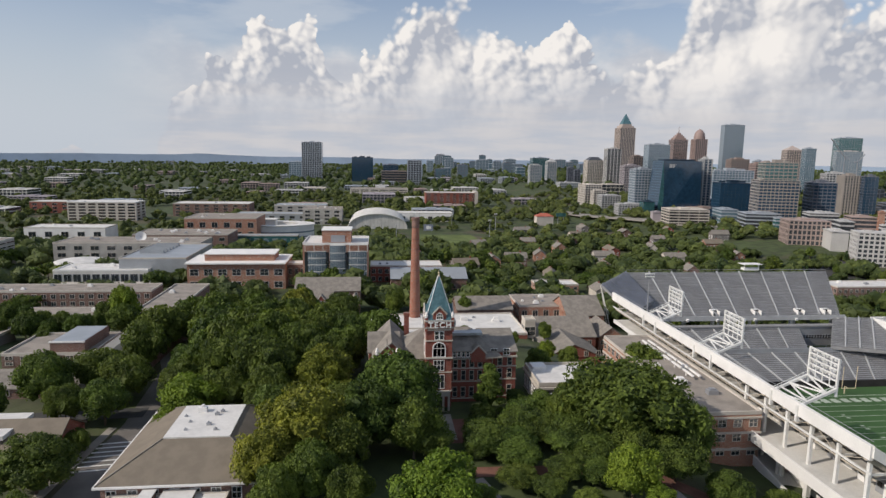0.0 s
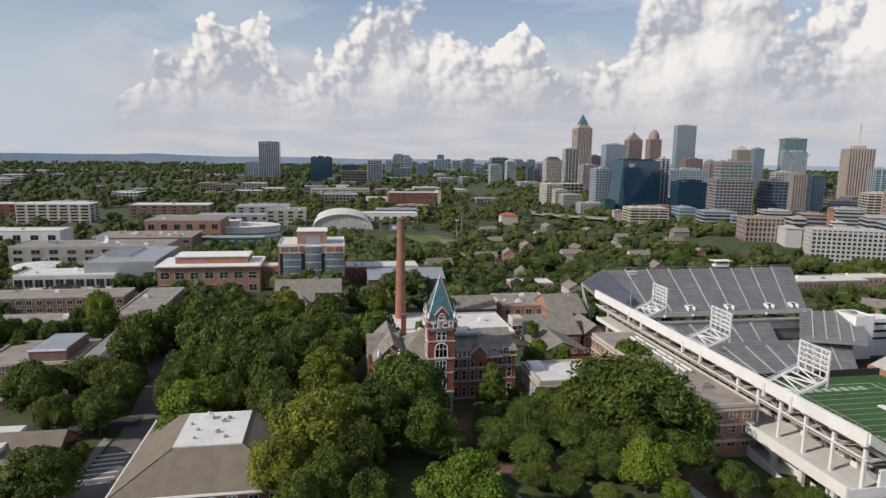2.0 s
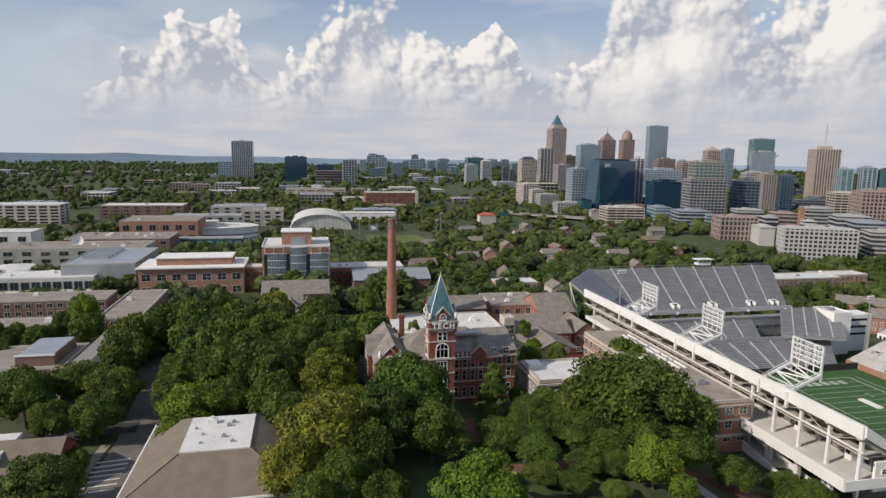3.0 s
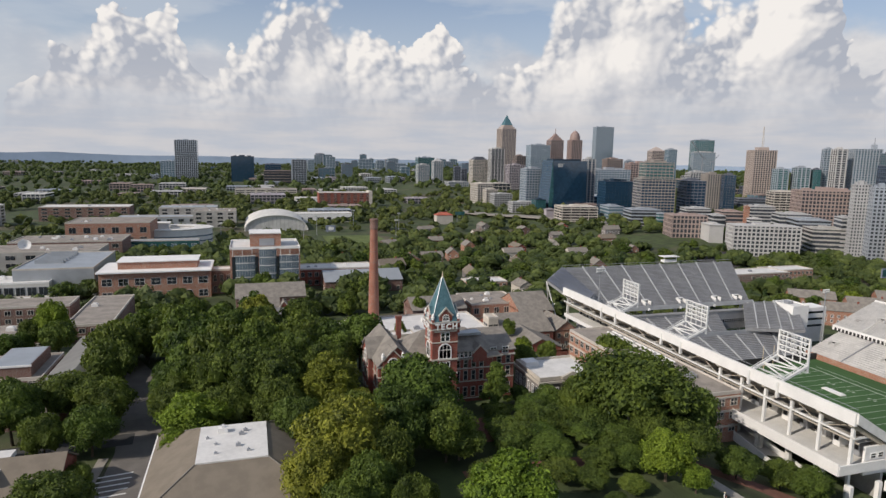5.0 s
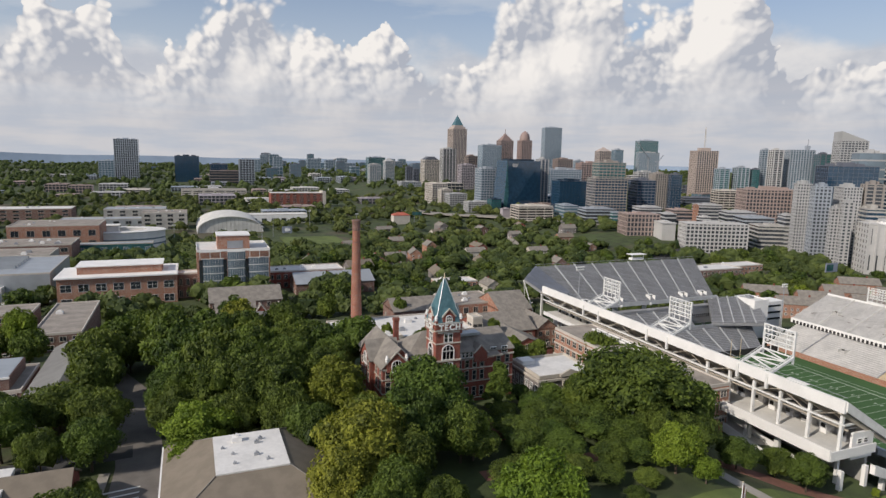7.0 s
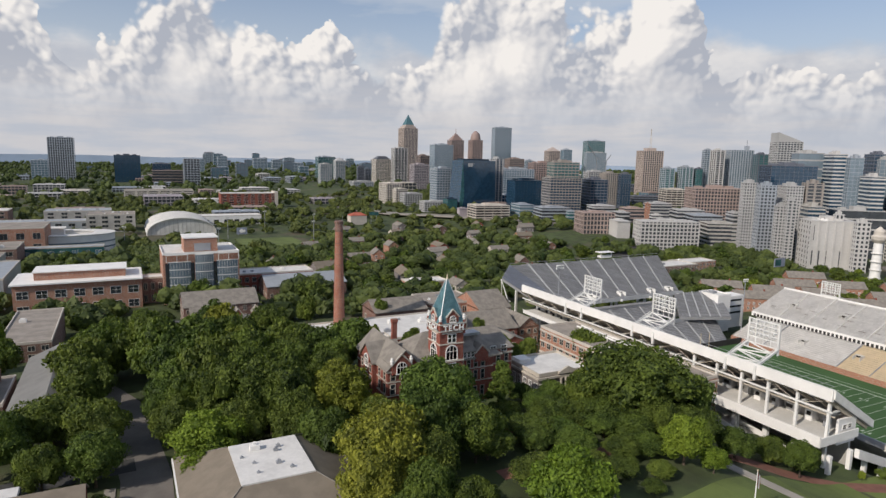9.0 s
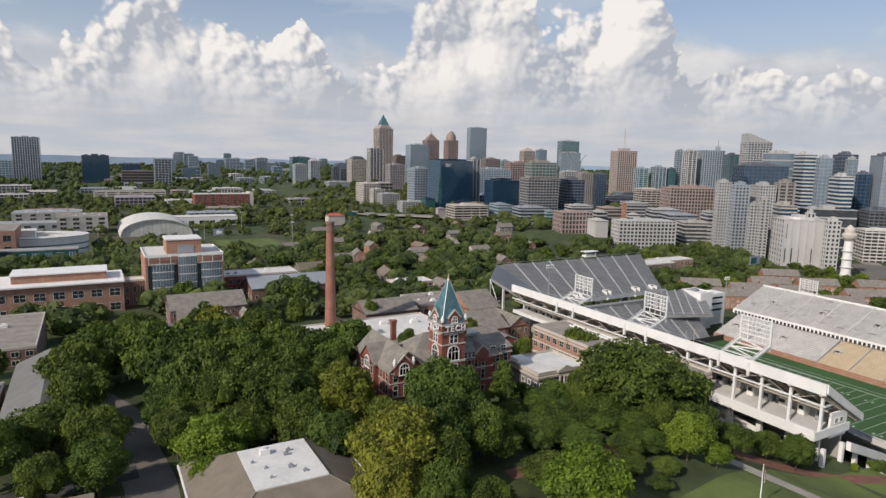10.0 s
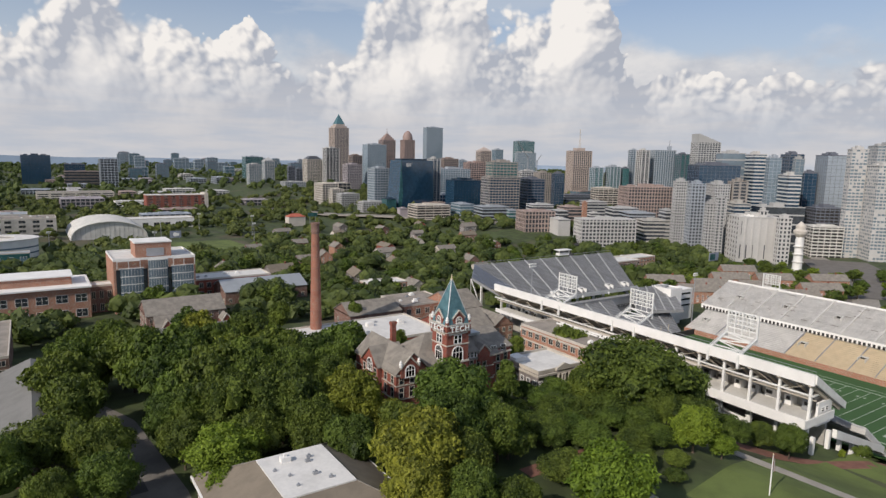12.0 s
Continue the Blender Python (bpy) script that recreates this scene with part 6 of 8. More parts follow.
def punched_wall(w, h, storey, bay, share=0.5, seed=0, blanks=0.0):
    """A wall front facing -y with a recessed pane in every bay and storey; some bays stay blank."""
    r = random.Random(seed)
    bm = bmesh.new()
    nx, nz = max(2, round(w / bay)), max(2, round(h / storey))
    bw, bh = w / nx, h / nz
    for i in range(nx):
        for j in range(nz):
            x0, z0 = -w / 2 + i * bw, j * bh
            f = share * r.choice((0.6, 1.0, 1.0, 1.12)) if blanks else share
            a, b, c, d = x0 + bw * (1 - f) / 2, x0 + bw * (1 + f) / 2, z0 + bh * 0.24, z0 + bh * 0.82
            o = [bm.verts.new(p) for p in ((x0, 0, z0), (x0 + bw, 0, z0), (x0 + bw, 0, z0 + bh), (x0, 0, z0 + bh))]
            if r.random() < blanks:
                bm.faces.new(o)
                continue
            q = [bm.verts.new(p) for p in ((a, 0, c), (b, 0, c), (b, 0, d), (a, 0, d))]
            g = [bm.verts.new((v.co.x, 0.35, v.co.z)) for v in q]
            for k in range(4):
                m = (k + 1) % 4
                bm.faces.new((o[k], o[m], q[m], q[k]))
                bm.faces.new((q[k], q[m], g[m], g[k]))
            bm.faces.new(g).material_index = 1
    return bm


def tower(name, x, y, w, d, top, label, style="grid", glass=None, wall=None, storey=4.0, bay=6.0, crown="flat", z0=None, rz=0.0):
    """A city building: a core of glass or painted deck shade, a band at every storey, piers, and a crown.
    style: grid (bands and piers), ribbon (deep bands), glass (thin bands and mullions), piers (strong uprights),
    deck (open floors), punched and checker (walls with set-back panes), loft (blank wall with piers), plain."""
    z0 = land(x, y) - 2 if z0 is None else z0
    # far white walls and panes take tones with haze put into the colour
    wall = CITY_WHITE if wall is WHITE else wall
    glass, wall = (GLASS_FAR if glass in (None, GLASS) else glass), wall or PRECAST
    if len(label.split()) < 4 or label.replace(" ", "_") == name:
        label += " among other city blocks"
    t = thing(name, pose(x, y, z0, 0, 0, rz), label, "city building")
    h = top - z0
    hx, hy = w / 2, d / 2
    n = max(2, int(h / storey))
    if style in ("punched", "checker", "plain", "loft"):
        part("wall", box(bmesh.new(), -hx + 0.4, -hy + 0.4, 0, hx, hy, h - 0.6), wall, t)
        if style in ("punched", "checker"):
            bl = 0.1 if style == "checker" else 0.0
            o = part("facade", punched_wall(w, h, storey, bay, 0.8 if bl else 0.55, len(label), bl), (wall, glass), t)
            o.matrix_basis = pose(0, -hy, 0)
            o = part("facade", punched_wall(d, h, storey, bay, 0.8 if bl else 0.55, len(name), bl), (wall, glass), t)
            o.matrix_basis = pose(-hx, 0, 0, 0, 0, -90)
        elif style == "loft":
            o = part("facade", punched_wall(w, h, h / 2, bay, 0.2, 5, 0.55), (wall, glass), t)
            o.matrix_basis = pose(0, -hy, 0)
            o = part("facade", punched_wall(d, h, storey, bay, 0.4, 5), (wall, glass), t)
            o.matrix_basis = pose(-hx, 0, 0, 0, 0, -90)
            for i in range(7):
                part("pier", box(bmesh.new(), -hx + w * i / 6 - 0.7, -hy - 0.8, 0, -hx + w * i / 6 + 0.7, -hy, h + 0.6), wall, t)
            roof_units(t, -hx * 0.8, -hy * 0.7, hx * 0.8, hy * 0.7, h, 9, 3)
    else:
        # a DARK core paints the shade between the floors of open parking decks
        part("core", box(bmesh.new(), -hx, -hy, 0, hx, hy, h - 0.6), glass, t, "tinted glazing and dark deck-shade fill")
        thick, proud = {"grid": (1.4, 0.3), "ribbon": (1.7, 0.15), "glass": (0.3, 0.1), "piers": (1.0, 0.2), "deck": (1.2, 0.5)}[style]
        pw = {"grid": 1.3, "glass": 0.25, "piers": 1.9, "deck": 0.7, "ribbon": 0}[style]
        pp = {"grid": 0.45, "glass": 0.18, "piers": 0.7, "deck": 0.3, "ribbon": 0}[style]
        kx, ky = max(2, round(w / bay)), max(2, round(d / bay))
        if h_far(x, y):
            bm = bmesh.new()
            for i in range(n):
                z = h * i / n + 0.5
                box(bm, -hx - proud, -hy - proud, z, hx + proud, hy + proud, z + thick)
            for i in range(kx + 1 if pw else 0):
                c = -hx + w * i / kx
                box(bm, c - pw / 2, -hy - pp, 0, c + pw / 2, -hy + 0.1, h)
            for i in range(ky + 1 if pw else 0):
                c = -hy + d * i / ky
                box(bm, -hx - pp, c - pw / 2, 0, -hx + 0.1, c + pw / 2, h)
            part("facade_frame", bm, wall, t)
        else:
            me = mesh_of("floor_band", box(bmesh.new(), -hx - proud, -hy - proud, 0, hx + proud, hy + proud, thick), wall)
            for i in range(n):
                piece("floor_band", me, t, pose(0, 0, h * i / n + 0.5))
            if pw:
                pier = mesh_of("pier", box(bmesh.new(), -pw / 2, -pp, 0, pw / 2, 0.1, h), wall)
                for i in range(kx + 1):
                    piece("pier", pier, t, pose(-hx + w * i / kx, -hy, 0))
                for i in range(ky + 1):
                    piece("pier", pier, t, pose(-hx, -hy + d * i / ky, 0, 0, 0, -90))
    part("roof", box(bmesh.new(), -hx - 0.4, -hy - 0.4, h - 0.8, hx + 0.4, hy + 0.4, h), wall, t)
    bm = bmesh.new()
    if crown == "flat":
        k = 1.6 if h < 45 else 3.6
        box(bm, -hx * 0.3, -hy * 0.4, h, hx * 0.2, hy * 0.5, h + k)
        box(bm, -hx * 0.8, -hy * 0.2, h, -hx * 0.55, hy * 0.4, h + k * 0.6)
        box(bm, hx * 0.4, hy * 0.1, h, hx * 0.75, hy * 0.6, h + k * 0.7)
        part("plant_room", bm, wall, t)
    elif crown == "cap":
        for k in range(3):
            f = 0.85 - 0.16 * k
            part("cap_step", box(bmesh.new(), -hx * f, -hy * f, h + k * 3, hx * f, hy * f, h + (k + 1) * 3), SLATE, t, "dark roof step")
    elif crown == "mast2":
        part("plant_room", box(bm, hx * 0.5, -hy * 0.3, h, hx * 0.8, hy * 0.3, h + 8), wall, t)
        part("mast", beam(bmesh.new(), (hx * 0.65, 0, h + 8), (hx * 0.65, 0, h + 20), 0.8), STEEL_GREY, t)
    elif crown == "pyramid":
        zs = ((hx * 0.92, h), (hx * 0.84, h + 6), (hx * 0.62, h + 12))
        box(bm, -zs[1][0], -zs[1][0], h, zs[1][0], zs[1][0], h + 6)
        box(bm, -zs[2][0], -zs[2][0], h + 6, zs[2][0], zs[2][0], h + 11)
        part("setback", bm, wall, t)
        r, z = hx * 0.62, h + 11
        bm = solid(bmesh.new(), [(-r, -r, z), (r, -r, z), (r, r, z), (-r, r, z), (0, 0, z + 32)], [(0, 1, 4), (1, 2, 4), (2, 3, 4), (3, 0, 4), (3, 2, 1, 0)])
        part("pyramid", turn_faces_up(bm), COPPER, t, "verdigris copper pyramid")
    elif crown == "stepped":
        for k in range(5):
            f = 1 - 0.19 * (k + 1)
            part("step", box(bmesh.new(), -hx * f, -hy * f, h + k * 5, hx * f, hy * f, h + (k + 1) * 5), wall, t)
        part("spike", beam(bmesh.new(), (0, 0, h + 24), (0, 0, h + 38), 1.0), wall, t)
    elif crown == "round":
        part("dome", lathe(bmesh.new(), [(hx * 0.98, h), (hx * 0.95, h + 8), (hx * 0.8, h + 17), (hx * 0.45, h + 24), (0.1, h + 28)], 20), wall, t)
    elif crown == "low_pyramid":
        bm = solid(bmesh.new(), [(-hx, -hy, h), (hx, -hy, h), (hx, hy, h), (-hx, hy, h), (0, 0, h + w * 0.35)], [(0, 1, 4), (1, 2, 4), (2, 3, 4), (3, 0, 4), (3, 2, 1, 0)])
        part("roof_pyramid", turn_faces_up(bm), wall, t)
    elif crown == "slant":
        bm = solid(bmesh.new(), [(-hx, -hy, h), (hx, -hy, h), (hx, hy, h), (-hx, hy, h), (-hx, -hy, h + 16), (-hx, hy, h + 16)], [(0, 1, 4), (1, 2, 5, 4), (2, 3, 5), (3, 0, 4, 5), (3, 2, 1, 0)])
        part("slanted_top", turn_faces_up(bm), wall, t)
    elif crown == "mast":
        part("plant_room", box(bm, -hx * 0.5, -hy * 0.5, h, hx * 0.45, hy * 0.5, h + 6), wall, t)
        bm = bmesh.new()
        for sx, sy in ((-1, -1), (1, -1), (0, 1)):
            beam(bm, (sx * 2, sy * 2, h + 6), (sx * 0.2, sy * 0.2, h + 48), 0.6)
        part("mast", bm, RAKER, t)
    k = max(w, d) / 2
    FOOTPRINTS.append((x - k, y - k, x + k, y + k))
    return t


PINK = material("pink_brick", (0.35, 0.27, 0.24), 0.8, vary=0.1, coarse=0.05, fine=2.0)
BEIGE = material("beige_granite", (0.42, 0.35, 0.31), 0.7, vary=0.08, coarse=0.03, fine=1.0)
ROSE = material("rose_granite", (0.31, 0.225, 0.2), 0.6, vary=0.08, coarse=0.03, fine=1.0)
SLATE = material("slate_panel", (0.13, 0.14, 0.17), 0.5, vary=0.1, coarse=0.03, fine=1.0)
NAVY = material("navy_panel", (0.02, 0.04, 0.065), 0.35, vary=0.15, coarse=0.03, fine=1.0)
SILVER = material("silver_panel", (0.4, 0.43, 0.47), 0.4, 0.3, vary=0.08, coarse=0.03, fine=1.0)
BROWN = material("brown_panel", (0.26, 0.2, 0.175), 0.7, vary=0.12, coarse=0.03, fine=1.0)

TAUPE = material("taupe_concrete", (0.3, 0.27, 0.245), 0.8, vary=0.12, coarse=0.03, fine=1.0)
MAUVE = material("mauve_panel", (0.36, 0.32, 0.335), 0.7, vary=0.08, coarse=0.03, fine=1.0)
# pale pane colour stands in for the sky that mirror glass reflects
GLASS_SKY = glass_material("mirror_glass", (0.3, 0.34, 0.38), 0.05, 0.1)
# city white and pale panel are greyed: haze's lower contrast as colour
CITY_WHITE = material("city_white", (0.5, 0.485, 0.47), 0.75, vary=0.1, coarse=0.03, fine=0.8)
PALE = material("pale_panel", (0.41, 0.405, 0.4), 0.7, vary=0.1, coarse=0.03, fine=0.8)

# the tall group to the north-east and the blocks at its feet
tower("pyramid_tower", 748, 1861, 45, 46, 149.5, "tall beige granite tower with a copper pyramid spire", "piers", GLASS, BEIGE, 4, 5, "pyramid", rz=-0)
tower("white_condominium", 647, 1689, 38, 26, 85.3, "white slab residential tower with a dark stripe", "piers", GLASS, WHITE, 4, 9, "flat", rz=-0)
tower("round_topped_tower", 886, 1672, 31, 34, 114.7, "rose granite tower with rounded top", "piers", GLASS, ROSE, 4, 5, "round", rz=-6)
tower("stepped_tower", 924, 1871, 42, 40, 118.4, "rose brick tower with a stepped gabled peak", "grid", GLASS, ROSE, 4, 6, "stepped", rz=-4)
tower("silver_glass_tower", 1041, 1774, 57, 30, 160.5, "tall pale silver glass tower with shaved corners", "glass", GLASS_PALE, SILVER, 4, 5, "flat", rz=-9)
tower("blue_glass_tower", 692, 1511, 53, 34, 95.0, "light blue glass tower block", "glass", GLASS_PALE, SILVER, 4, 5, "flat", rz=-3)
tower("brown_condominium", 675, 1590, 26, 30, 66.4, "dark brown stepped residential tower", "grid", GLASS, BROWN, 4.5, 6, "flat", rz=-2)
tower("mauve_tower", 616, 1485, 39, 30, 43.7, "mauve-grey residential tower with pale piers", "grid", GLASS, MAUVE, 4, 5, "flat", rz=-1)
tower("white_grid_tower", 612, 1740, 45, 36, 52.7, "cream gridded tower with a dark stepped cap", "grid", GLASS_FAR, PRECAST, 4, 5, "cap", rz=-0)
tower("dark_mid_tower", 526, 1678, 17, 13, 32.5, "dark grey twin office slab", "grid", GLASS, SLATE, 4, 6, "flat", rz=-0)
tower("dark_mid_tower", 527, 1623, 15, 11, 27.9, "dark grey twin office slab", "grid", GLASS, SLATE, 4, 6, "flat", rz=-0)
tower("white_mid_rise", 468, 1506, 51, 34, -0.3, "wide white mid-rise apartments", "grid", GLASS_BLUE, PALE, 4, 5, "flat", rz=-0)
tower("peaked_tower", 517, 1842, 27, 28, 45.8, "pale slim tower with peaked roof", "grid", GLASS_BLUE, PALE, 4, 6, "low_pyramid", rz=-0)
tower("white_slim_tower", 435, 1710, 31, 26, 37.2, "white slim apartment tower", "grid", GLASS_BLUE, PALE, 4, 6, "flat", rz=-0)
tower("teal_office", 549, 2099, 57, 40, 54.8, "teal glass office behind white flats", "glass", GLASS_TEAL, SILVER, 5, 6, "flat", rz=-0)
tower("cream_flats", 386, 1111, 29, 40, 14.3, "curved cream mid-rise flats", "grid", GLASS_FAR, PRECAST, 4, 4.5, "flat", rz=-0)
tower("cream_flats_wing", 387, 1067, 21, 16, 5.9, "cream mid-rise wing with roof terrace", "grid", GLASS_FAR, PRECAST, 4, 4.5, "flat", rz=-0)
tower("white_flats", 394, 1034, 32, 24, -0.1, "white seven-storey flats with banded windows", "grid", GLASS, PALE, 3.4, 4.5, "flat", rz=-1)
tower("white_flats", 386, 926, 39, 22, -6.1, "white six-storey flats beside the highway", "grid", GLASS, PALE, 3.4, 4.5, "flat", rz=-3)
tower("glass_condominium", 421, 968, 29, 30, 45.6, "grey-green glass residential tower with white edge", "grid", GLASS_BLUE, SILVER, 4, 5, "flat", rz=-4)
tower("white_fin_tower", 507, 933, 12, 26, 63.3, "white fin tower with dark slot", "piers", GLASS_NAVY, PALE, 4, 9, "flat", rz=-9)
tower("pale_apartments", 597, 1013, 65, 30, 44.9, "pale blue apartments with balconies", "grid", GLASS_BLUE, SILVER, 4, 5, "flat", rz=-10)
tower("red_frame_block", 744, 1240, 35, 30, 63.2, "red-brown apartments under construction", "grid", GLASS, BROWN, 4, 5, "flat", rz=-10)
tower("grey_far_block", 853, 1340, 20, 15, 59.4, "grey office slab behind the frame block", "grid", GLASS_BLUE, SILVER, 4, 6, "flat", rz=-11)
tower("brick_apartments", 678, 1041, 45, 30, 57.0, "red-brown apartments with flat roof", "grid", GLASS, ROSE, 4, 5, "flat", rz=-13)
tower("dark_glass_office", 490, 822, 44, 34, 32.1, "low dark blue glass office", "glass", GLASS_NAVY, NAVY, 4, 5, "flat", rz=-11)
# navy core of the deck building stands in for its shaded gaps
tower("concrete_deck_building", 488, 728, 45, 32, 39.8, "brown-grey concrete tower base with open decks", "deck", GLASS_NAVY, TAUPE, 3.6, 4.5, "flat", rz=-15)
tower("concrete_frame_tower", 491, 730, 37, 26, 61.0, "tower of green glass in a concrete frame", "deck", GLASS_TEAL, TAUPE, 4, 5, "flat", rz=-15)
tower("dark_glass_tower", 556, 738, 26, 34, 37.1, "dark glass office with open decks", "deck", GLASS_NAVY, SLATE, 4, 5, "flat", rz=-18)
tower("peaked_beige_tower", 1040, 1497, 33, 34, 87.0, "beige tower with a low pyramid roof", "grid", GLASS_FAR, BEIGE, 4, 6, "low_pyramid", rz=-13)
tower("slim_glass_tower", 1039, 1431, 23, 26, 90.6, "slim blue glass tower", "glass", GLASS_BLUE, SILVER, 4, 5, "flat", rz=-14)
tower("teal_topped_tower", 1169, 1471, 53, 36, 118.4, "teal glass tower with flat top", "glass", GLASS_TEAL, SILVER, 5, 6, "flat", rz=-17)
tower("pale_glass_block", 1137, 1425, 58, 20, 85.0, "pale glazed block before a teal tower", "glass", GLASS_PALE, PALE, 5, 6, "flat", rz=-17)
tower("white_balcony_block", 789, 1015, 35, 26, 41.7, "white block with stacked balconies", "grid", GLASS, PALE, 4, 5, "flat", rz=-17)
tower("ribbed_office", 712, 884, 23, 30, 42.2, "grey-brown office with tall ribs", "piers", GLASS, TAUPE, 4, 4, "flat", rz=-19)
tower("dark_slab", 720, 853, 18, 13, 42.0, "dark glass slab beside a ribbed office", "glass", GLASS_NAVY, SLATE, 4, 5, "flat", rz=-20)
tower("beige_mast_tower", 974, 1053, 43, 40, 87.0, "beige stone tower with a thin lattice mast", "piers", GLASS, BEIGE, 4, 5, "mast", rz=-22)
tower("green_twin_tower", 939, 966, 19, 26, 51.2, "dark green glass residential tower", "piers", GLASS_TEAL, SILVER, 4, 8, "flat", rz=-23)
tower("green_twin_tower", 962, 941, 22, 26, 54.4, "dark green glass residential tower", "piers", GLASS_TEAL, SILVER, 4, 8, "flat", rz=-25)
tower("dark_green_block", 981, 925, 14, 11, 51.4, "dark green residential block", "glass", GLASS_TEAL, SLATE, 4, 6, "flat", rz=-26)
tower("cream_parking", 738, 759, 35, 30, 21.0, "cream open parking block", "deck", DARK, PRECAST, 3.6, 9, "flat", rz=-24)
tower("grey_white_tower", 1006, 927, 16, 12, 89.5, "grey residential tower with plant room", "grid", GLASS_BLUE, SILVER, 4, 6, "flat", rz=-26)
tower("white_stripe_tower", 976, 877, 16, 26, 88.8, "white residential tower with dark stripes", "piers", GLASS, WHITE, 4, 9, "flat", rz=-27)
tower("green_curtain_tower", 1024, 867, 43, 30, 89.9, "green-blue curtain wall residential tower", "piers", GLASS_BLUE, SILVER, 4, 5, "mast2", rz=-29)
tower("blue_twin_tower", 1022, 817, 18, 26, 82.3, "dark blue glass tower with pale edges", "piers", GLASS_TEAL, SLATE, 4, 8, "flat", rz=-30)
tower("slant_topped_tower", 1015, 763, 42, 34, 104.5, "pale residential tower with slanted top", "grid", GLASS_FAR, PALE, 4, 5, "slant", rz=-32)
tower("brown_slab", 602, 565, 62, 34, 33.7, "long brown-pink brick slab block", "grid", GLASS, PINK, 4, 4, "flat", rz=-28)
tower("dark_glass_campus_office", 606, 474, 48, 34, 63.8, "dark glass office with mirrored end", "glass", GLASS_NAVY, SLATE, 4, 5, "flat", rz=-33)
tower("white_framed_block", 645, 478, 27, 20, 78.4, "glass block under a white roof frame", "ribbon", GLASS_PALE, PALE, 9, 6, "flat", rz=-34)
tower("striped_office", 640, 443, 13, 26, 77.2, "office block with strong white floor bands", "ribbon", GLASS_NAVY, WHITE, 4, 6, "flat", rz=-36)
tower("mirror_slab", 639, 421, 13, 10, 73.6, "mirror glass office slab between striped wings", "glass", GLASS_PALE, SILVER, 4, 5, "flat", rz=-37)
tower("dark_upper_office", 697, 431, 16, 24, 78.4, "dark glazed upper office block", "deck", GLASS_NAVY, SLATE, 4, 6, "flat", rz=-38)
tower("mirror_upper_block", 672, 410, 10, 7, 73.0, "pale mirror glass upper block", "glass", GLASS_PALE, PALE, 4, 6, "flat", rz=-39)
tower("striped_office_wing", 635, 399, 13, 26, 54.7, "lower office wing with white floor bands", "ribbon", GLASS_NAVY, WHITE, 4, 6, "flat", rz=-38)
tower("dark_glass_wing", 678, 400, 14, 10, 57.2, "dark glass office wing", "glass", GLASS_NAVY, SLATE, 4, 5, "flat", rz=-40)
tower("mirror_glass_office", 689, 383, 20, 30, 77.4, "mirror glass office tower with dark lower half", "glass", GLASS_SKY, SLATE, 4, 5, "flat", rz=-41)
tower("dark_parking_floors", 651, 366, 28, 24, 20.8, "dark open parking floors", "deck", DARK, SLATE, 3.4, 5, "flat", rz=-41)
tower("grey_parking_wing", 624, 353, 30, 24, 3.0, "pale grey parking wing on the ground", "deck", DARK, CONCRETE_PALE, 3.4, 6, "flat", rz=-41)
tower("office_podium", 622, 402, 47, 24, 20.0, "white and grey podium under striped offices", "ribbon", GLASS, PALE, 9, 6, "flat", rz=-38)
tower("white_residential_tower", 642, 336, 15, 11, 83.2, "white residential tower with checkered square windows", "checker", GLASS_PALE, WHITE, 3.4, 3.6, "flat", rz=-43)
tower("white_residential_wing", 642, 312, 17, 26, 67.1, "white residential wing with checkered windows", "checker", GLASS_PALE, WHITE, 3.4, 3.6, "flat", rz=-44)
tower("white_residential_slab", 698, 331, 29, 24, 88.1, "white residential slab with dark roof cap", "checker", GLASS_PALE, PALE, 3.4, 3.6, "flat", rz=-45)
tower("white_apartment_tower", 514, 451, 13, 10, 45.9, "white apartment tower with small windows", "punched", GLASS, PALE, 3.0, 2.8, "flat", rz=-30)
tower("grey_apartment_tower", 519, 435, 14, 11, 44.2, "grey apartment tower with balconies", "grid", GLASS, SILVER, 3.3, 4, "flat", rz=-32)
tower("white_apartment_tower", 548, 429, 16, 24, 43.9, "white apartment tower with square windows", "punched", GLASS, PALE, 3.0, 2.8, "flat", rz=-33)
tower("taupe_apartment_slab", 562, 415, 15, 11, 47.3, "taupe apartment slab with plain walls", "piers", GLASS, TAUPE, 3.3, 8, "flat", rz=-35)
tower("white_stepped_block", 505, 408, 9, 7, 25.5, "stepped white apartment block", "punched", GLASS, PALE, 3.0, 2.8, "flat", rz=-33)
tower("white_stepped_tower", 506, 398, 8, 6, 31.8, "white stair tower of the stepped block", "punched", GLASS, PALE, 3.0, 7, "flat", rz=-33)
tower("grey_terrace_office", 550, 406, 16, 24, 25.0, "dark glazed office with planted roof terrace", "ribbon", GLASS_NAVY, CONCRETE, 4, 6, "flat", rz=-35)
tower("cream_loft_block", 526, 373, 41, 30, 14.8, "cream concrete loft block with piers and roof clutter", "loft", GLASS, CITY_WHITE, 4.5, 6, "flat", rz=-36)
tower("cream_loft_wing", 524, 342, 11, 8, 16.0, "cream loft wing with rows of square windows", "punched", GLASS, CITY_WHITE, 4, 4, "flat", rz=-38)
tower("cream_loft_stair", 525, 364, 7, 5, 21.1, "cream stair block on the lofts", "punched", GLASS, WHITE, 5, 9, "flat", rz=-37)
tower("white_hospital_wing", 447, 494, 61, 22, 4.0, "long white office with rows of square windows", "grid", GLASS, WHITE, 3.6, 4, "flat", rz=-24)
tower("grey_roof_wing", 516, 485, 33, 28, 1.3, "grey-roofed wing behind the white office", "ribbon", GLASS, CONCRETE, 4, 6, "flat", rz=-28)
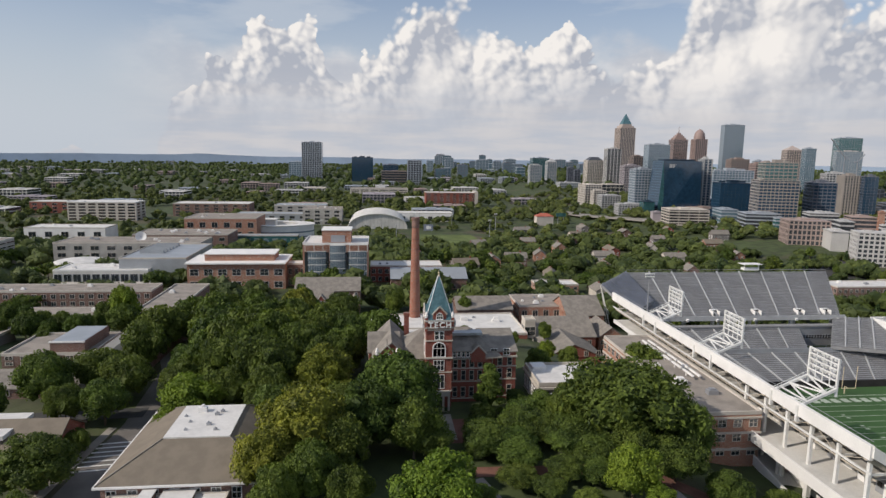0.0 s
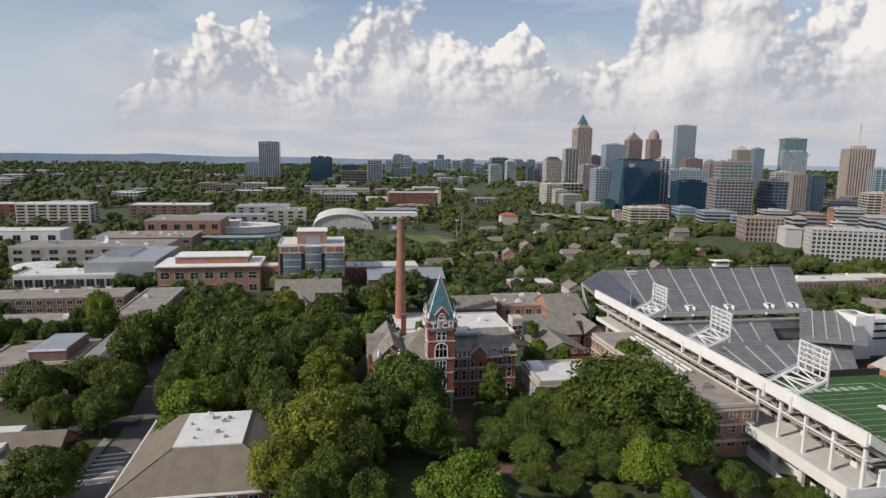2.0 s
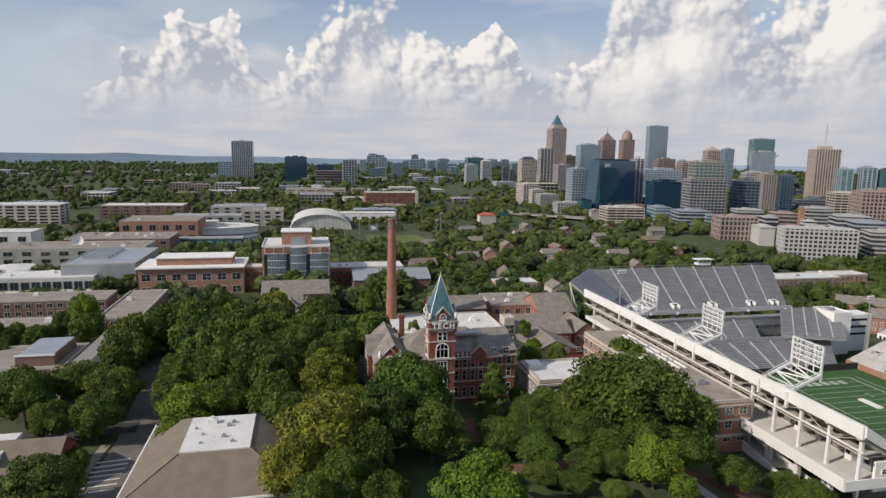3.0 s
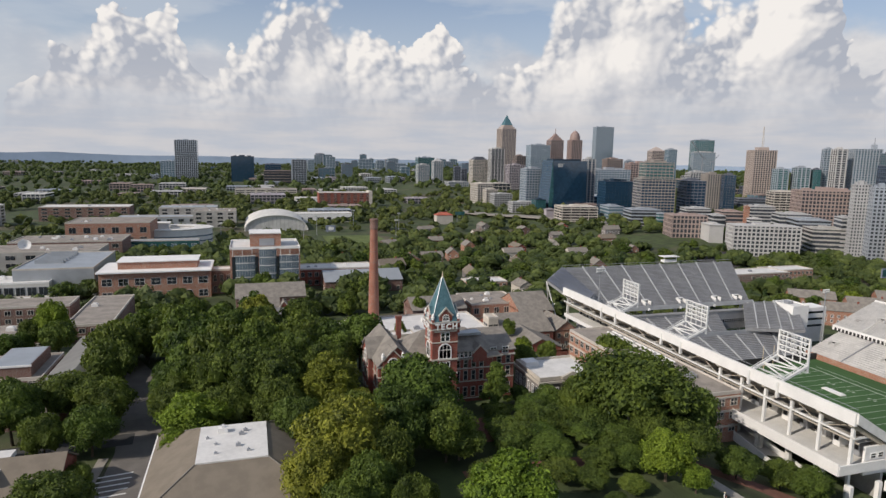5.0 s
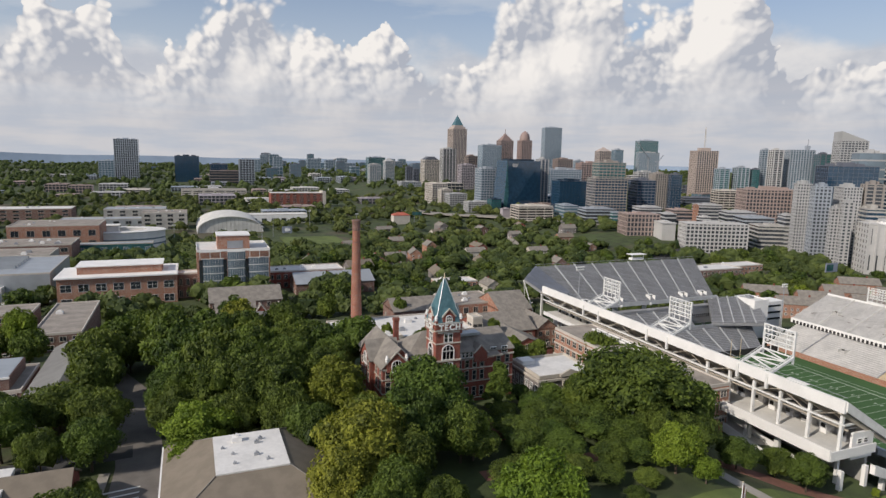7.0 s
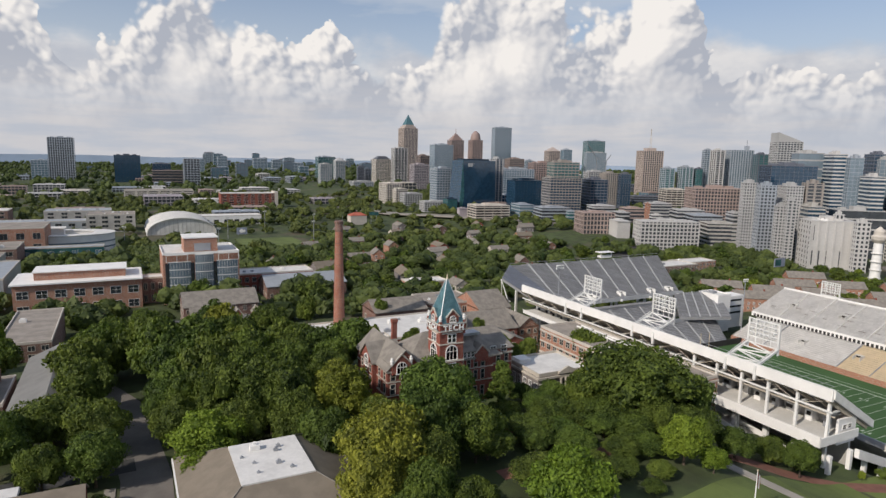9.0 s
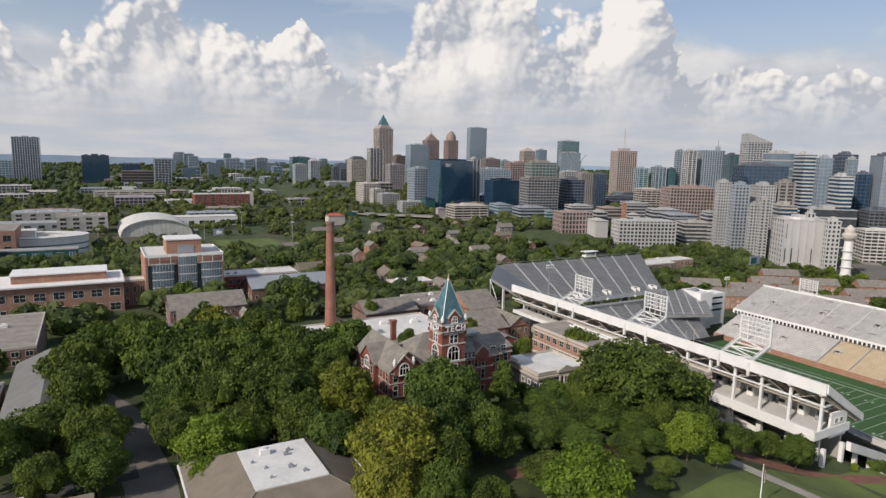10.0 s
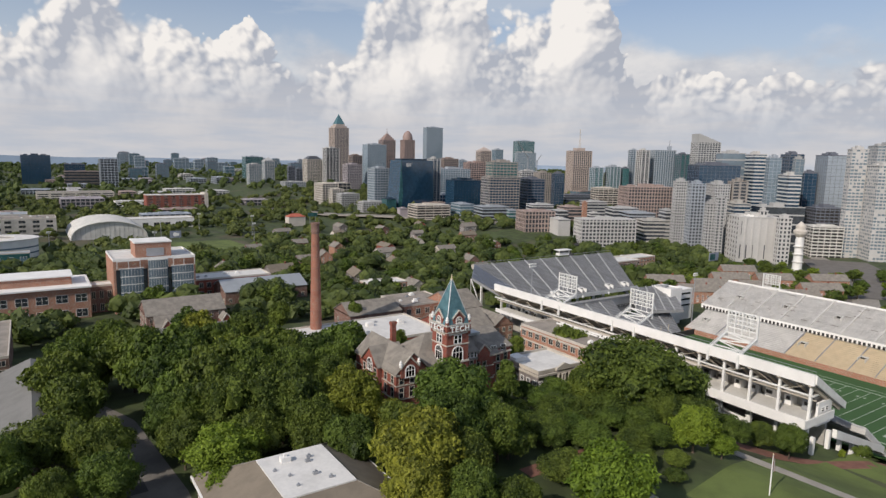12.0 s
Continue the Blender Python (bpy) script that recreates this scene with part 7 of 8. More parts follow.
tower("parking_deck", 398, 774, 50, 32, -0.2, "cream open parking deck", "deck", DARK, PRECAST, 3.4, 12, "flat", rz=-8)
tower("grey_office", 443, 757, 20, 34, 1.6, "grey office with ribbon windows", "ribbon", GLASS_BLUE, SILVER, 4, 6, "flat", rz=-11)
tower("grey_office_wing", 458, 708, 39, 32, 1.0, "grey office wing with ribbon windows", "ribbon", GLASS, SILVER, 4, 6, "flat", rz=-14)
tower("teal_stair_block", 441, 644, 10, 8, 1.2, "small grey-green glazed link block", "ribbon", GLASS_TEAL, SILVER, 4, 6, "flat", rz=-16)
tower("pink_loft_building", 429, 586, 37, 28, 5.6, "pink brick building with white cornice", "grid", GLASS, PINK, 4.5, 4, "flat", rz=-18)
tower("white_loft_building", 439, 555, 15, 26, -1.2, "white windowless hall beside pink lofts", "plain", GLASS, WHITE, 5, 9, "flat", rz=-20)
tower("white_upper_block", 483, 601, 13, 22, 3.3, "white clinic block over the pink lofts", "ribbon", GLASS, PALE, 5, 7, "flat", rz=-20)
tower("white_clinic_block", 492, 648, 29, 24, 7.4, "white low-rise clinic block with flat roof", "ribbon", GLASS, PALE, 4, 7, "flat", rz=-18)
tower("brick_clinic_block", 513, 615, 23, 26, 6.5, "brick and white clinic block", "ribbon", GLASS, PINK, 4, 7, "flat", rz=-21)
tower("white_clinic_block", 556, 614, 27, 26, 12.2, "white low-rise clinic block with flat roof", "ribbon", GLASS, PALE, 4, 7, "flat", rz=-23)
tower("white_clinic_block", 486, 547, 12, 9, 4.6, "white low-rise clinic block with stair tower", "ribbon", GLASS, WHITE, 4, 7, "flat", rz=-23)
tower("brick_clinic_block", 543, 554, 32, 26, 9.0, "brick and white clinic block", "ribbon", GLASS, PALE, 4, 7, "flat", rz=-26)
tower("red_stair_block", 517, 592, 6, 4, 13.3, "red-brown stair block", "plain", GLASS, BRICK_ORANGE, 6, 6, "flat", rz=-22)
tower("grey_clinic_roof", 533, 522, 32, 30, 5.9, "grey flat-roofed hall", "ribbon", GLASS, SILVER, 5, 8, "flat", rz=-27)
tower("white_clinic_block", 526, 475, 10, 20, 12.9, "white block beside an apartment tower", "ribbon", GLASS, PALE, 4, 7, "flat", rz=-29)
tower("teal_link_block", 400, 895, 16, 20, 0.1, "blue-green glazed block at the navy tower's foot", "glass", GLASS_TEAL, NAVY, 4, 4, "flat", rz=-5)
tower("mauve_garage", 377, 812, 13, 10, -8.0, "mauve blank garage block", "plain", GLASS, MAUVE, 6, 6, "flat", rz=-6)
tower("dark_low_block", 827, 911, 57, 30, -0.9, "low dark building in a clearing", "ribbon", GLASS, SLATE, 5, 8, "flat", rz=-22)


def navy_headquarters():
    """A dark glass block whose flanks lean outward to the ground."""
    t = thing("navy_glass_headquarters", pose(452, 916, -35), "dark navy glass headquarters block with leaning corner facets", "city building")
    h = 94.8
    lo = [(-36, -20), (33, -20), (37, 16), (-38, 16)]
    hi = [(-28, -16), (30, -20), (27, 16), (-30, 16)]
    pts = [(x, y, 0) for x, y in lo] + [(x, y, h) for x, y in hi]
    bm = solid(bmesh.new(), pts, [(3, 2, 1, 0), (4, 5, 6, 7), (0, 1, 5, 4), (1, 2, 6, 5), (2, 3, 7, 6), (3, 0, 4, 7)])
    part("glass_body", turn_faces_up(bm), GLASS_NAVY, t, "dark navy curtain wall")
    bm = solid(bmesh.new(), [(-36.4, -20.3, 0), (-24, -20.4, 0), (-27.6, -16.6, h), (-36.4, -19.5, 0), (-24, -19.5, 0), (-27.6, -15.9, h)],
               [(0, 1, 2), (5, 4, 3), (0, 3, 4, 1), (1, 4, 5, 2), (2, 5, 3, 0)])
    part("corner_facet", turn_faces_up(bm), GLASS_TEAL, t, "paler slanted glass facet")
    for i in range(1, 24):
        f = i / 24
        p = [(a[0] + (b[0] - a[0]) * f, a[1] + (b[1] - a[1]) * f) for a, b in zip(lo, hi)]
        part("floor_band", prism(bmesh.new(), [(x * 1.004, y * 1.006) for x, y in p], h * f - 0.2, h * f + 0.2), NAVY, t)
    for k, (x, w) in enumerate(((-19, 4.4), (-14, 3.6), (-9.4, 3.8))):
        part("sign_bar", box(bmesh.new(), x, -17.6, h - 10, x + w, -16.6, h - 4.5), PALE, t, "pale sign bar")
    part("roof_screen", box(bmesh.new(), -24, -10, h, 24, 12, h + 2.5), NAVY, t)
    FOOTPRINTS.append((410, 895, 495, 940))


navy_headquarters()


def tower_crane(x, y, z, h, reach, rz):
    t = thing("tower_crane", pose(x, y, z, 0, 0, rz), "slim pale luffing tower crane over a building site", "crane")
    part("mast", beam(bmesh.new(), (0, 0, 0), (0, 0, h), 1.6), STEEL_GREY, t)
    part("jib", beam(bmesh.new(), (0, 0, h), (-reach, 0, h + reach * 1.1), 1.3), STEEL_GREY, t)
    part("counter_jib", beam(bmesh.new(), (0, 0, h), (8, 0, h - 1), 2.0), STEEL_GREY, t)


tower_crane(951, 1200, -34, 104, 34, 0)
tower_crane(985, 1205, -34, 96, 14, 180)
# lower blocks that fill the streets between
_fr = random.Random(31)
for _k in range(44):
    _x = _fr.uniform(470, 1300)
    _y = _fr.uniform(760, 1800)
    if _x / _y > 1.2 or _x / _y < 0.33 or not all(not (a - 12 < _x < c + 12 and b - 12 < _y < d + 12) for a, b, c, d in FOOTPRINTS):
        continue
    tower("mid_rise_block", _x, _y, _fr.uniform(28, 52), _fr.uniform(26, 40), land(_x, _y) + _fr.uniform(10, 24) + max(0, _y - 1000) * 0.02, "grey mid-rise block in the city", _fr.choice(("grid", "ribbon", "grid", "deck")),
          _fr.choice((GLASS, GLASS_BLUE, GLASS_NAVY)), _fr.choice((PRECAST, WHITE, SILVER, BROWN, SLATE, BEIGE, SILVER, SLATE)), 7, 11)

# lone towers and business parks to the north
tower("ribbed_tower", -222, 2234, 66, 60, 96, "tall grey ribbed concrete tower", "piers", GLASS, SILVER, 7, 6)
tower("grey_block_tower", -276, 2240, 50, 50, 28, "lower grey slab", "grid", GLASS_BLUE, SILVER, 7, 8)
tower("dark_blue_tower", -48, 2160, 70, 60, 48, "dark blue glass tower", "glass", GLASS_NAVY, NAVY, 7, 8)
tower("grey_office_tower", 117, 1980, 42, 42, 42, "grey office tower", "grid", GLASS, SILVER, 7, 8)
tower("brown_office", 60, 2050, 90, 50, 6, "brown low office", "ribbon", GLASS, BROWN, 7, 8)
tower("dark_office", 46, 2150, 50, 50, 24, "dark office block", "glass", GLASS_NAVY, SLATE, 7, 8)
# silver, mauve and slate walls carry the distance haze as colour
for _k in range(40):
    _y = _fr.uniform(2300, 4500)
    _x = _y * (_fr.uniform(0.06, 0.36) if _k < 34 else _fr.uniform(-0.4, 0.06))
    tower("distant_block", _x, _y, _fr.uniform(28, 60), _fr.uniform(30, 40), (_fr.uniform(-10, 34) + (_y - 2300) * 0.013) if _k < 34 else _fr.uniform(-25, -12), "distant hazy city block", "grid",
          _fr.choice((GLASS_BLUE, GLASS_PALE)), _fr.choice((SILVER, MAUVE, SLATE, SILVER)), 12, 14)
for _k in range(90):
    _y = _fr.uniform(900, 2900)
    _x = _y * _fr.uniform(-0.6, 0.26)
    if not all(not (a - 18 < _x < c + 18 and b - 18 < _y < d + 18) for a, b, c, d in FOOTPRINTS):
        continue
    tower("low_warehouse", _x, _y, _fr.uniform(22, 64), _fr.uniform(28, 64), land(_x, _y) + _fr.choice((9, 10, 11, 13, 17)), "low pale commercial building among trees", "grid", GLASS, _fr.choice((WHITE, PRECAST, CONCRETE_PALE, MAUVE, PINK, SILVER)), 5, 7)


def round_stair_tower():
    t = thing("beacon_tower", pose(500, 314, -6), "white round tower with a bulbous lantern top", "tower")
    part("shaft", lathe(bmesh.new(), [(4.2, -30), (3.6, -6), (3.4, 8)], 20), WHITE, t)
    part("lantern", lathe(bmesh.new(), [(3.4, 8), (5.6, 11), (6.0, 13.5), (4.2, 15), (4.2, 18), (2.5, 20), (0.2, 22)], 20), PRECAST, t)
    for k in range(4):
        part("gallery", lathe(bmesh.new(), [(4.6, -22 + k * 7), (4.8, -21.6 + k * 7), (4.6, -21.2 + k * 7)], 20), CONCRETE_PALE, t)


round_stair_tower()


def billboard():
    t = thing("billboard", pose(420, 345, land(420, 345)), "blue billboard on a steel post", "billboard")
    part("panel", box(bmesh.new(), -6.5, -0.4, 11, 6.5, 0.4, 18), SEATS_NAVY, t)
    part("panel_picture", box(bmesh.new(), -5.8, -0.5, 12, 1.5, -0.41, 17), GLASS_TEAL, t)
    part("post", lathe(bmesh.new(), [(0.5, -1), (0.5, 11)], 12), STEEL_GREY, t)


billboard()


def far_hills():
    """The wooded ridge on the horizon, with its haze put into the base colour."""
    bm = bmesh.new()
    lo, hi = [], []
    for i in range(161):
        a = radians(-60 + 140 * i / 160)
        r = 4780
        h = 14 + 16 * noise.noise((i * 0.06, 1.0, 0)) + 5 * noise.noise((i * 0.33, 4.0, 0)) + (18 * math.exp(-((i - 52) / 3.0) ** 2))
        lo.append(bm.verts.new((r * math.sin(a), r * math.cos(a) - 0, -40)))
        hi.append(bm.verts.new(((r + 60) * math.sin(a), (r + 60) * math.cos(a), h + 6)))
    for i in range(160):
        bm.faces.new((lo[i], lo[i + 1], hi[i + 1], hi[i]))
    # light blue-grey base colour paints the haze over the ridge
    m = material("painted_haze_ridge", (0.24, 0.3, 0.38), 1.0, vary=0.08, coarse=0.003, fine=0.02, spec=0.0)
    tagged(new("backdrop", mesh_of("backdrop", turn_faces_up(bm), m)), "wooded ridge on the horizon, tinted blue for haze", "hills", kind="structure")


far_hills()


def flagpole():
    t = thing("flagpole", pose(46.3, 88.8, land(46.3, 88.8)), "white flagpole with a drooping striped flag", "flagpole")
    h = 8.6 - land(46.3, 88.8)
    part("pole", lathe(bmesh.new(), [(0.14, -0.5), (0.12, h * 0.5), (0.07, h)], 10), WHITE, t)
    part("ball", lathe(bmesh.new(), [(0.05, h), (0.16, h + 0.12), (0.16, h + 0.2), (0.02, h + 0.32)], 10), SEATS_TAN, t)
    for k in range(6):
        bm = bmesh.new()
        x0 = 0.1 + 0.14 * k
        solid(bm, [(x0, 0.06 * math.sin(k * 2.0), h - 3.2 - 0.12 * k), (x0 + 0.14, 0.06 * math.sin(k * 2.0 + 2), h - 3.3 - 0.12 * k), (x0 + 0.14, 0.06 * math.sin(k * 2.0 + 2), h - 0.3 - 0.2 * k), (x0, 0.06 * math.sin(k * 2.0), h - 0.2 - 0.2 * k)], [(0, 1, 2, 3)])
        bmesh.ops.solidify(bm, geom=bm.faces, thickness=0.02)
        part("flag_stripe", bm, TERRACOTTA if k % 2 else WHITE, t)


flagpole()


# ---- trees ----
def crown_mesh(name, seed, height, radius, clumps, leaves, leaf, mat, base=0.28, shape="round", core=True):
    """Clumps of small leaves round a crown, with a dark twiggy inside; it stands on z = 0 as a whole tree."""
    r = np.random.default_rng(seed)
    cz0, cz1 = height * base, height
    mid, half = (cz0 + cz1) / 2, (cz1 - cz0) / 2
    centres, sizes = [], []
    for i in range(clumps):
        f = (i + 0.5) / clumps
        zz = 1 - 1.75 * f
        a = i * 2.39996 + r.uniform(-0.4, 0.4)
        s = math.sqrt(max(0.0, 1 - zz * zz))
        k = r.uniform(0.5, 0.92)
        if shape == "cone":
            s, k = 0.15 + 0.85 * f, 0.8
            zz = 0.95 - 1.8 * f
        centres.append((math.cos(a) * s * radius * k, math.sin(a) * s * radius * k, mid + zz * half * (k if shape != "cone" else 0.95)))
        sizes.append(radius * r.uniform(0.24, 0.43) * (1.0 if shape != "cone" else 0.62))
    centres, sizes = np.array(centres), np.array(sizes)
    share = sizes ** 2 / np.sum(sizes ** 2)
    which = r.choice(clumps, leaves, p=share)
    d = r.normal(size=(leaves, 3))
    d /= np.linalg.norm(d, axis=1)[:, None]
    d[:, 2] = np.where(d[:, 2] < -0.35, -d[:, 2], d[:, 2])
    rr = sizes[which] * (0.78 + 0.34 * r.random(leaves) ** 0.7)
    squash = np.array([1, 1, 0.82])
    pos = centres[which] + d * rr[:, None] * squash
    out = pos - np.array([0, 0, mid])
    out /= np.linalg.norm(out, axis=1)[:, None] + 1e-6
    nrm = d * 0.75 + out * 0.35 + r.normal(size=(leaves, 3)) * 0.8 + np.array([0, 0, 0.2])
    nrm /= np.linalg.norm(nrm, axis=1)[:, None]
    t = np.cross(nrm, r.normal(size=(leaves, 3)))
    t /= np.linalg.norm(t, axis=1)[:, None]
    b = np.cross(nrm, t)
    size = leaf * r.uniform(0.55, 1.25, leaves)[:, None]
    long = r.uniform(0.7, 1.3, leaves)[:, None]
    bend = nrm * size * 0.25
    q = np.stack([pos + t * size * long, pos + b * size * 0.62 - bend, pos - t * size * long, pos - b * size * 0.62 - bend], 1).reshape(-1, 3)
    verts = [q]
    idx = np.arange(leaves * 4).reshape(-1, 4)
    faces = idx.tolist()
    if core:
        off = leaves * 4
        tri, pts = ICO
        for c, s in zip(centres, sizes):
            w = 1 + 0.22 * r.normal(size=(len(pts), 1))
            verts.append(c + pts * s * 0.74 * w * squash)
            faces += (tri + off).tolist()
            off += len(pts)
        w = 1 + 0.1 * r.normal(size=(len(pts), 1))
        k = (0.55, 0.55, 0.62) if shape != "cone" else (0.4, 0.4, 0.7)
        verts.append(np.array([0, 0, mid - half * 0.06]) + pts * np.array([radius * k[0], radius * k[1], half * k[2]]) * w)
        faces += (tri + off).tolist()
    me = bpy.data.meshes.new(name)
    me.from_pydata(np.concatenate(verts).tolist(), [], faces)
    me.materials.append(mat)
    return me


def _ico():
    bm = bmesh.new()
    bmesh.ops.create_icosphere(bm, subdivisions=1, radius=1.0)
    bm.verts.index_update()
    pts = np.array([v.co[:] for v in bm.verts])
    tri = np.array([[v.index for v in f.verts] for f in bm.faces])
    bm.free()
    return tri, pts


ICO = _ico()


def trunk_mesh(seed, height, radius, limbs=6):
    """A tapered, leaning trunk that forks into limbs."""
    r = random.Random(seed)
    bm = bmesh.new()

    def tube(a, b, ra, rb, k=7):
        a, b = Vector(a), Vector(b)
        d = (b - a).normalized()
        s = d.orthogonal().normalized()
        u = d.cross(s)
        lo = [bm.verts.new(a + (s * math.cos(2 * math.pi * i / k) + u * math.sin(2 * math.pi * i / k)) * ra) for i in range(k)]
        hi = [bm.verts.new(b + (s * math.cos(2 * math.pi * i / k) + u * math.sin(2 * math.pi * i / k)) * rb) for i in range(k)]
        for i in range(k):
            bm.faces.new((lo[i], lo[(i + 1) % k], hi[(i + 1) % k], hi[i]))

    w = height * 0.022 + 0.08
    fork = Vector((r.uniform(-0.3, 0.3), r.uniform(-0.3, 0.3), height * 0.33))
    tube((0, 0, -0.8), (0, 0, 0.4), w * 1.7, w * 1.15)
    tube((0, 0, 0.4), fork, w * 1.15, w * 0.85)
    tube(fork, (fork.x, fork.y, height * 0.8), w * 0.8, w * 0.2)
    for i in range(limbs):
        a = i * 2.4 + r.uniform(-0.4, 0.4)
        z = height * r.uniform(0.3, 0.5)
        k = Vector((math.cos(a) * radius * 0.35, math.sin(a) * radius * 0.35, z + height * 0.12))
        tube((fork.x * 0.8, fork.y * 0.8, z), k, w * 0.45, w * 0.3, 5)
        tube(k, (math.cos(a) * radius * 0.75, math.sin(a) * radius * 0.75, z + height * r.uniform(0.2, 0.35)), w * 0.3, w * 0.08, 5)
    return mesh_of("trunk", bm, BARK)


KINDS = {}


def tree_kind(key, count, height, radius, clumps, leaves, leaf, mat, base=0.28, shape="round", core=True):
    KINDS[key] = [(trunk_mesh(hash_of(key) + i, height, radius), crown_mesh("crown", hash_of(key) + i, height, radius, clumps, leaves, leaf, mat, base, shape, core), height) for i in range(count)]


def hash_of(key):
    return sum(ord(c) * (i + 3) for i, c in enumerate(key))


tree_kind("oak", 4, 16, 9.6, 50, 10400, 0.44, LEAVES[0], 0.2)
tree_kind("elm", 3, 16, 9.0, 46, 9800, 0.44, LEAVES[1], 0.2)
tree_kind("oak_b", 3, 16, 9.6, 44, 5200, 0.66, LEAVES[0], 0.2)
tree_kind("elm_b", 3, 16, 9.0, 42, 5000, 0.66, LEAVES[1], 0.2)
tree_kind("olive_b", 2, 16, 8.4, 44, 4200, 0.62, LEAVES[3], 0.2)
tree_kind("fresh", 2, 12, 6.4, 40, 8000, 0.34, LEAVES[2], 0.12)
tree_kind("olive", 2, 16, 8.4, 56, 9000, 0.42, LEAVES[3], 0.2)
tree_kind("column", 1, 14, 4.6, 44, 5600, 0.34, LEAVES[1], 0.05, "cone")
tree_kind("shrub", 2, 5, 3.2, 14, 1800, 0.24, LEAVES[1], 0.05)
tree_kind("mid_oak", 4, 13, 6.4, 20, 900, 0.75, LEAVES[0], 0.15)
tree_kind("mid_elm", 3, 12, 6.0, 18, 850, 0.75, LEAVES[1], 0.15)
tree_kind("mid_fresh", 2, 9, 4.5, 14, 650, 0.65, LEAVES[2], 0.12)
tree_kind("mid_pine", 2, 14, 4.0, 18, 650, 0.65, LEAVES[4], 0.2, "cone")
LABELS = {"oak": "broad dark green oak with a dense billowing crown", "elm": "tall leafy elm with a full mid-green crown", "fresh": "young tree with bright yellow-green leaves",
          "olive": "tall tree with olive green, sparser leaves", "column": "narrow upright tree with bright green leaves", "shrub": "rounded green shrub",
          "mid_oak": "dark green campus oak", "mid_elm": "leafy green street tree", "mid_fresh": "small light green tree", "mid_pine": "slender dark evergreen"}


def tree(key, x, y, top=None, scale=1.0, wide=1.0, seed=0):
    """top: height of the tree's tip above the hilltop level; else scale sets its size."""
    r = random.Random(seed * 7 + int(x * 13) + int(y * 7))
    label = LABELS[key]
    if key in ("oak", "elm", "olive") and (y > 172 or x < -85):
        key += "_b"
    tm, cm, h = KINDS[key][r.randrange(len(KINDS[key]))]
    z = land(x, y)
    s = (top - z) / h if top is not None else scale
    t = thing("shrub" if key == "shrub" else "tree", pose(x, y, z, 0, 0, r.uniform(0, 360)) @ Matrix.Diagonal((s * wide, s * wide, s, 1)), label, "shrub" if key == "shrub" else "tree")
    piece("trunk", tm, t, Matrix())
    piece("crown", cm, t, Matrix())
    return t


# trees round the hall and on the hill, one by one
tree("fresh", 10.0, 98.5, 15.2, wide=0.9)
tree("fresh", 49.5, 108.5, 10.8, wide=0.85, seed=1)
tree("fresh", 53, 103.5, 5.5, wide=0.9)
tree("oak", 58.5, 133, 18.0, wide=1.15)
tree("oak", 67, 126, 12.0, wide=0.72)
tree("elm", 47, 138, 12.0, wide=0.8)
tree("oak", 55, 122, 9.5, wide=0.8)
tree("column", 28.6, 150.5, 13.2, wide=1.1)
tree("elm", 5, 140.5, 18.0, wide=0.95)
tree("oak", -2, 131, 15.5, wide=0.72)
tree("elm", 8, 128, 12.5, wide=0.8)
tree("olive", -15.5, 122, 18.0, wide=0.85)
tree("olive", -21, 114, 13.5, wide=0.8)
tree("elm", -12, 110, 12.0, wide=0.7)
tree("oak", -7, 119, 13, wide=0.7)
tree("olive", -13.5, 156, 15.5, wide=0.85)
tree("olive", -7, 149, 9.5, wide=0.7)
tree("elm", 0, 191, 15.5, wide=0.9)
tree("oak", -29, 160, 18.0, wide=0.75)
tree("oak", -22, 172, 17.5, wide=0.7)
tree("oak", -37, 152, 12.5, wide=0.7)
tree("fresh", -44, 149, 12.5, wide=1.1)
tree("fresh", -47, 140, 8.0, wide=0.8)
tree("oak", -47, 190, 18.0, wide=0.72)
tree("elm", -47, 177, 14.5, wide=0.7)
tree("oak", -70, 206, 15.0, wide=0.75)
tree("oak", -74, 171, 12.0, wide=0.95)
tree("elm", -83, 160, 14.0, wide=0.8)
tree("elm", -65, 150, 10.5, wide=0.9)
tree("oak", -65, 164, 12.0, wide=0.8)
tree("oak", -50, 159, 11.5, wide=0.7)
tree("oak", -51, 169, 13.0, wide=0.6)
tree("oak", -65, 119, 11.0, wide=1.05)
tree("oak", -72, 108, 8.5, wide=1.1)
tree("elm", -84, 118, 6.0, wide=0.9)
tree("fresh", -97, 247, 13, wide=0.6)
tree("oak", 38, 134, 6.5, wide=1.2)
tree("elm", 30, 128, 5.5, wide=1.5)
tree("oak", 42, 126, 6.0, wide=1.2)
tree("elm", 36, 143, 6.0, wide=1.4)
tree("elm", 24, 137, 4.5, wide=1.4)
tree("elm", 84, 183, 6.5, wide=0.7)
tree("elm", 48, 176, 8.0, wide=0.8)
tree("elm", 60, 184, 6.0, wide=0.7)
tree("fresh", 55, 192, 6.0, wide=0.7)
tree("fresh", 99, 98, -7.5, wide=0.6)
tree("oak", 84, 104, 0.0, wide=0.7)
tree("elm", 116, 88, -5.0, wide=0.9)
tree("shrub", 106, 96, None, 0.7), tree("shrub", 90, 107, None, 0.8)
tree("elm", -92, 232, 9, wide=0.8)
tree("elm", -104, 225, 8, wide=0.8)
_r = random.Random(11)
for _i in range(20):
    tree("elm" if _i % 3 else "oak", -115 + _r.uniform(-25, 12), 225 + _r.uniform(-14, 22), _r.uniform(4, 8), wide=0.7, seed=_i)
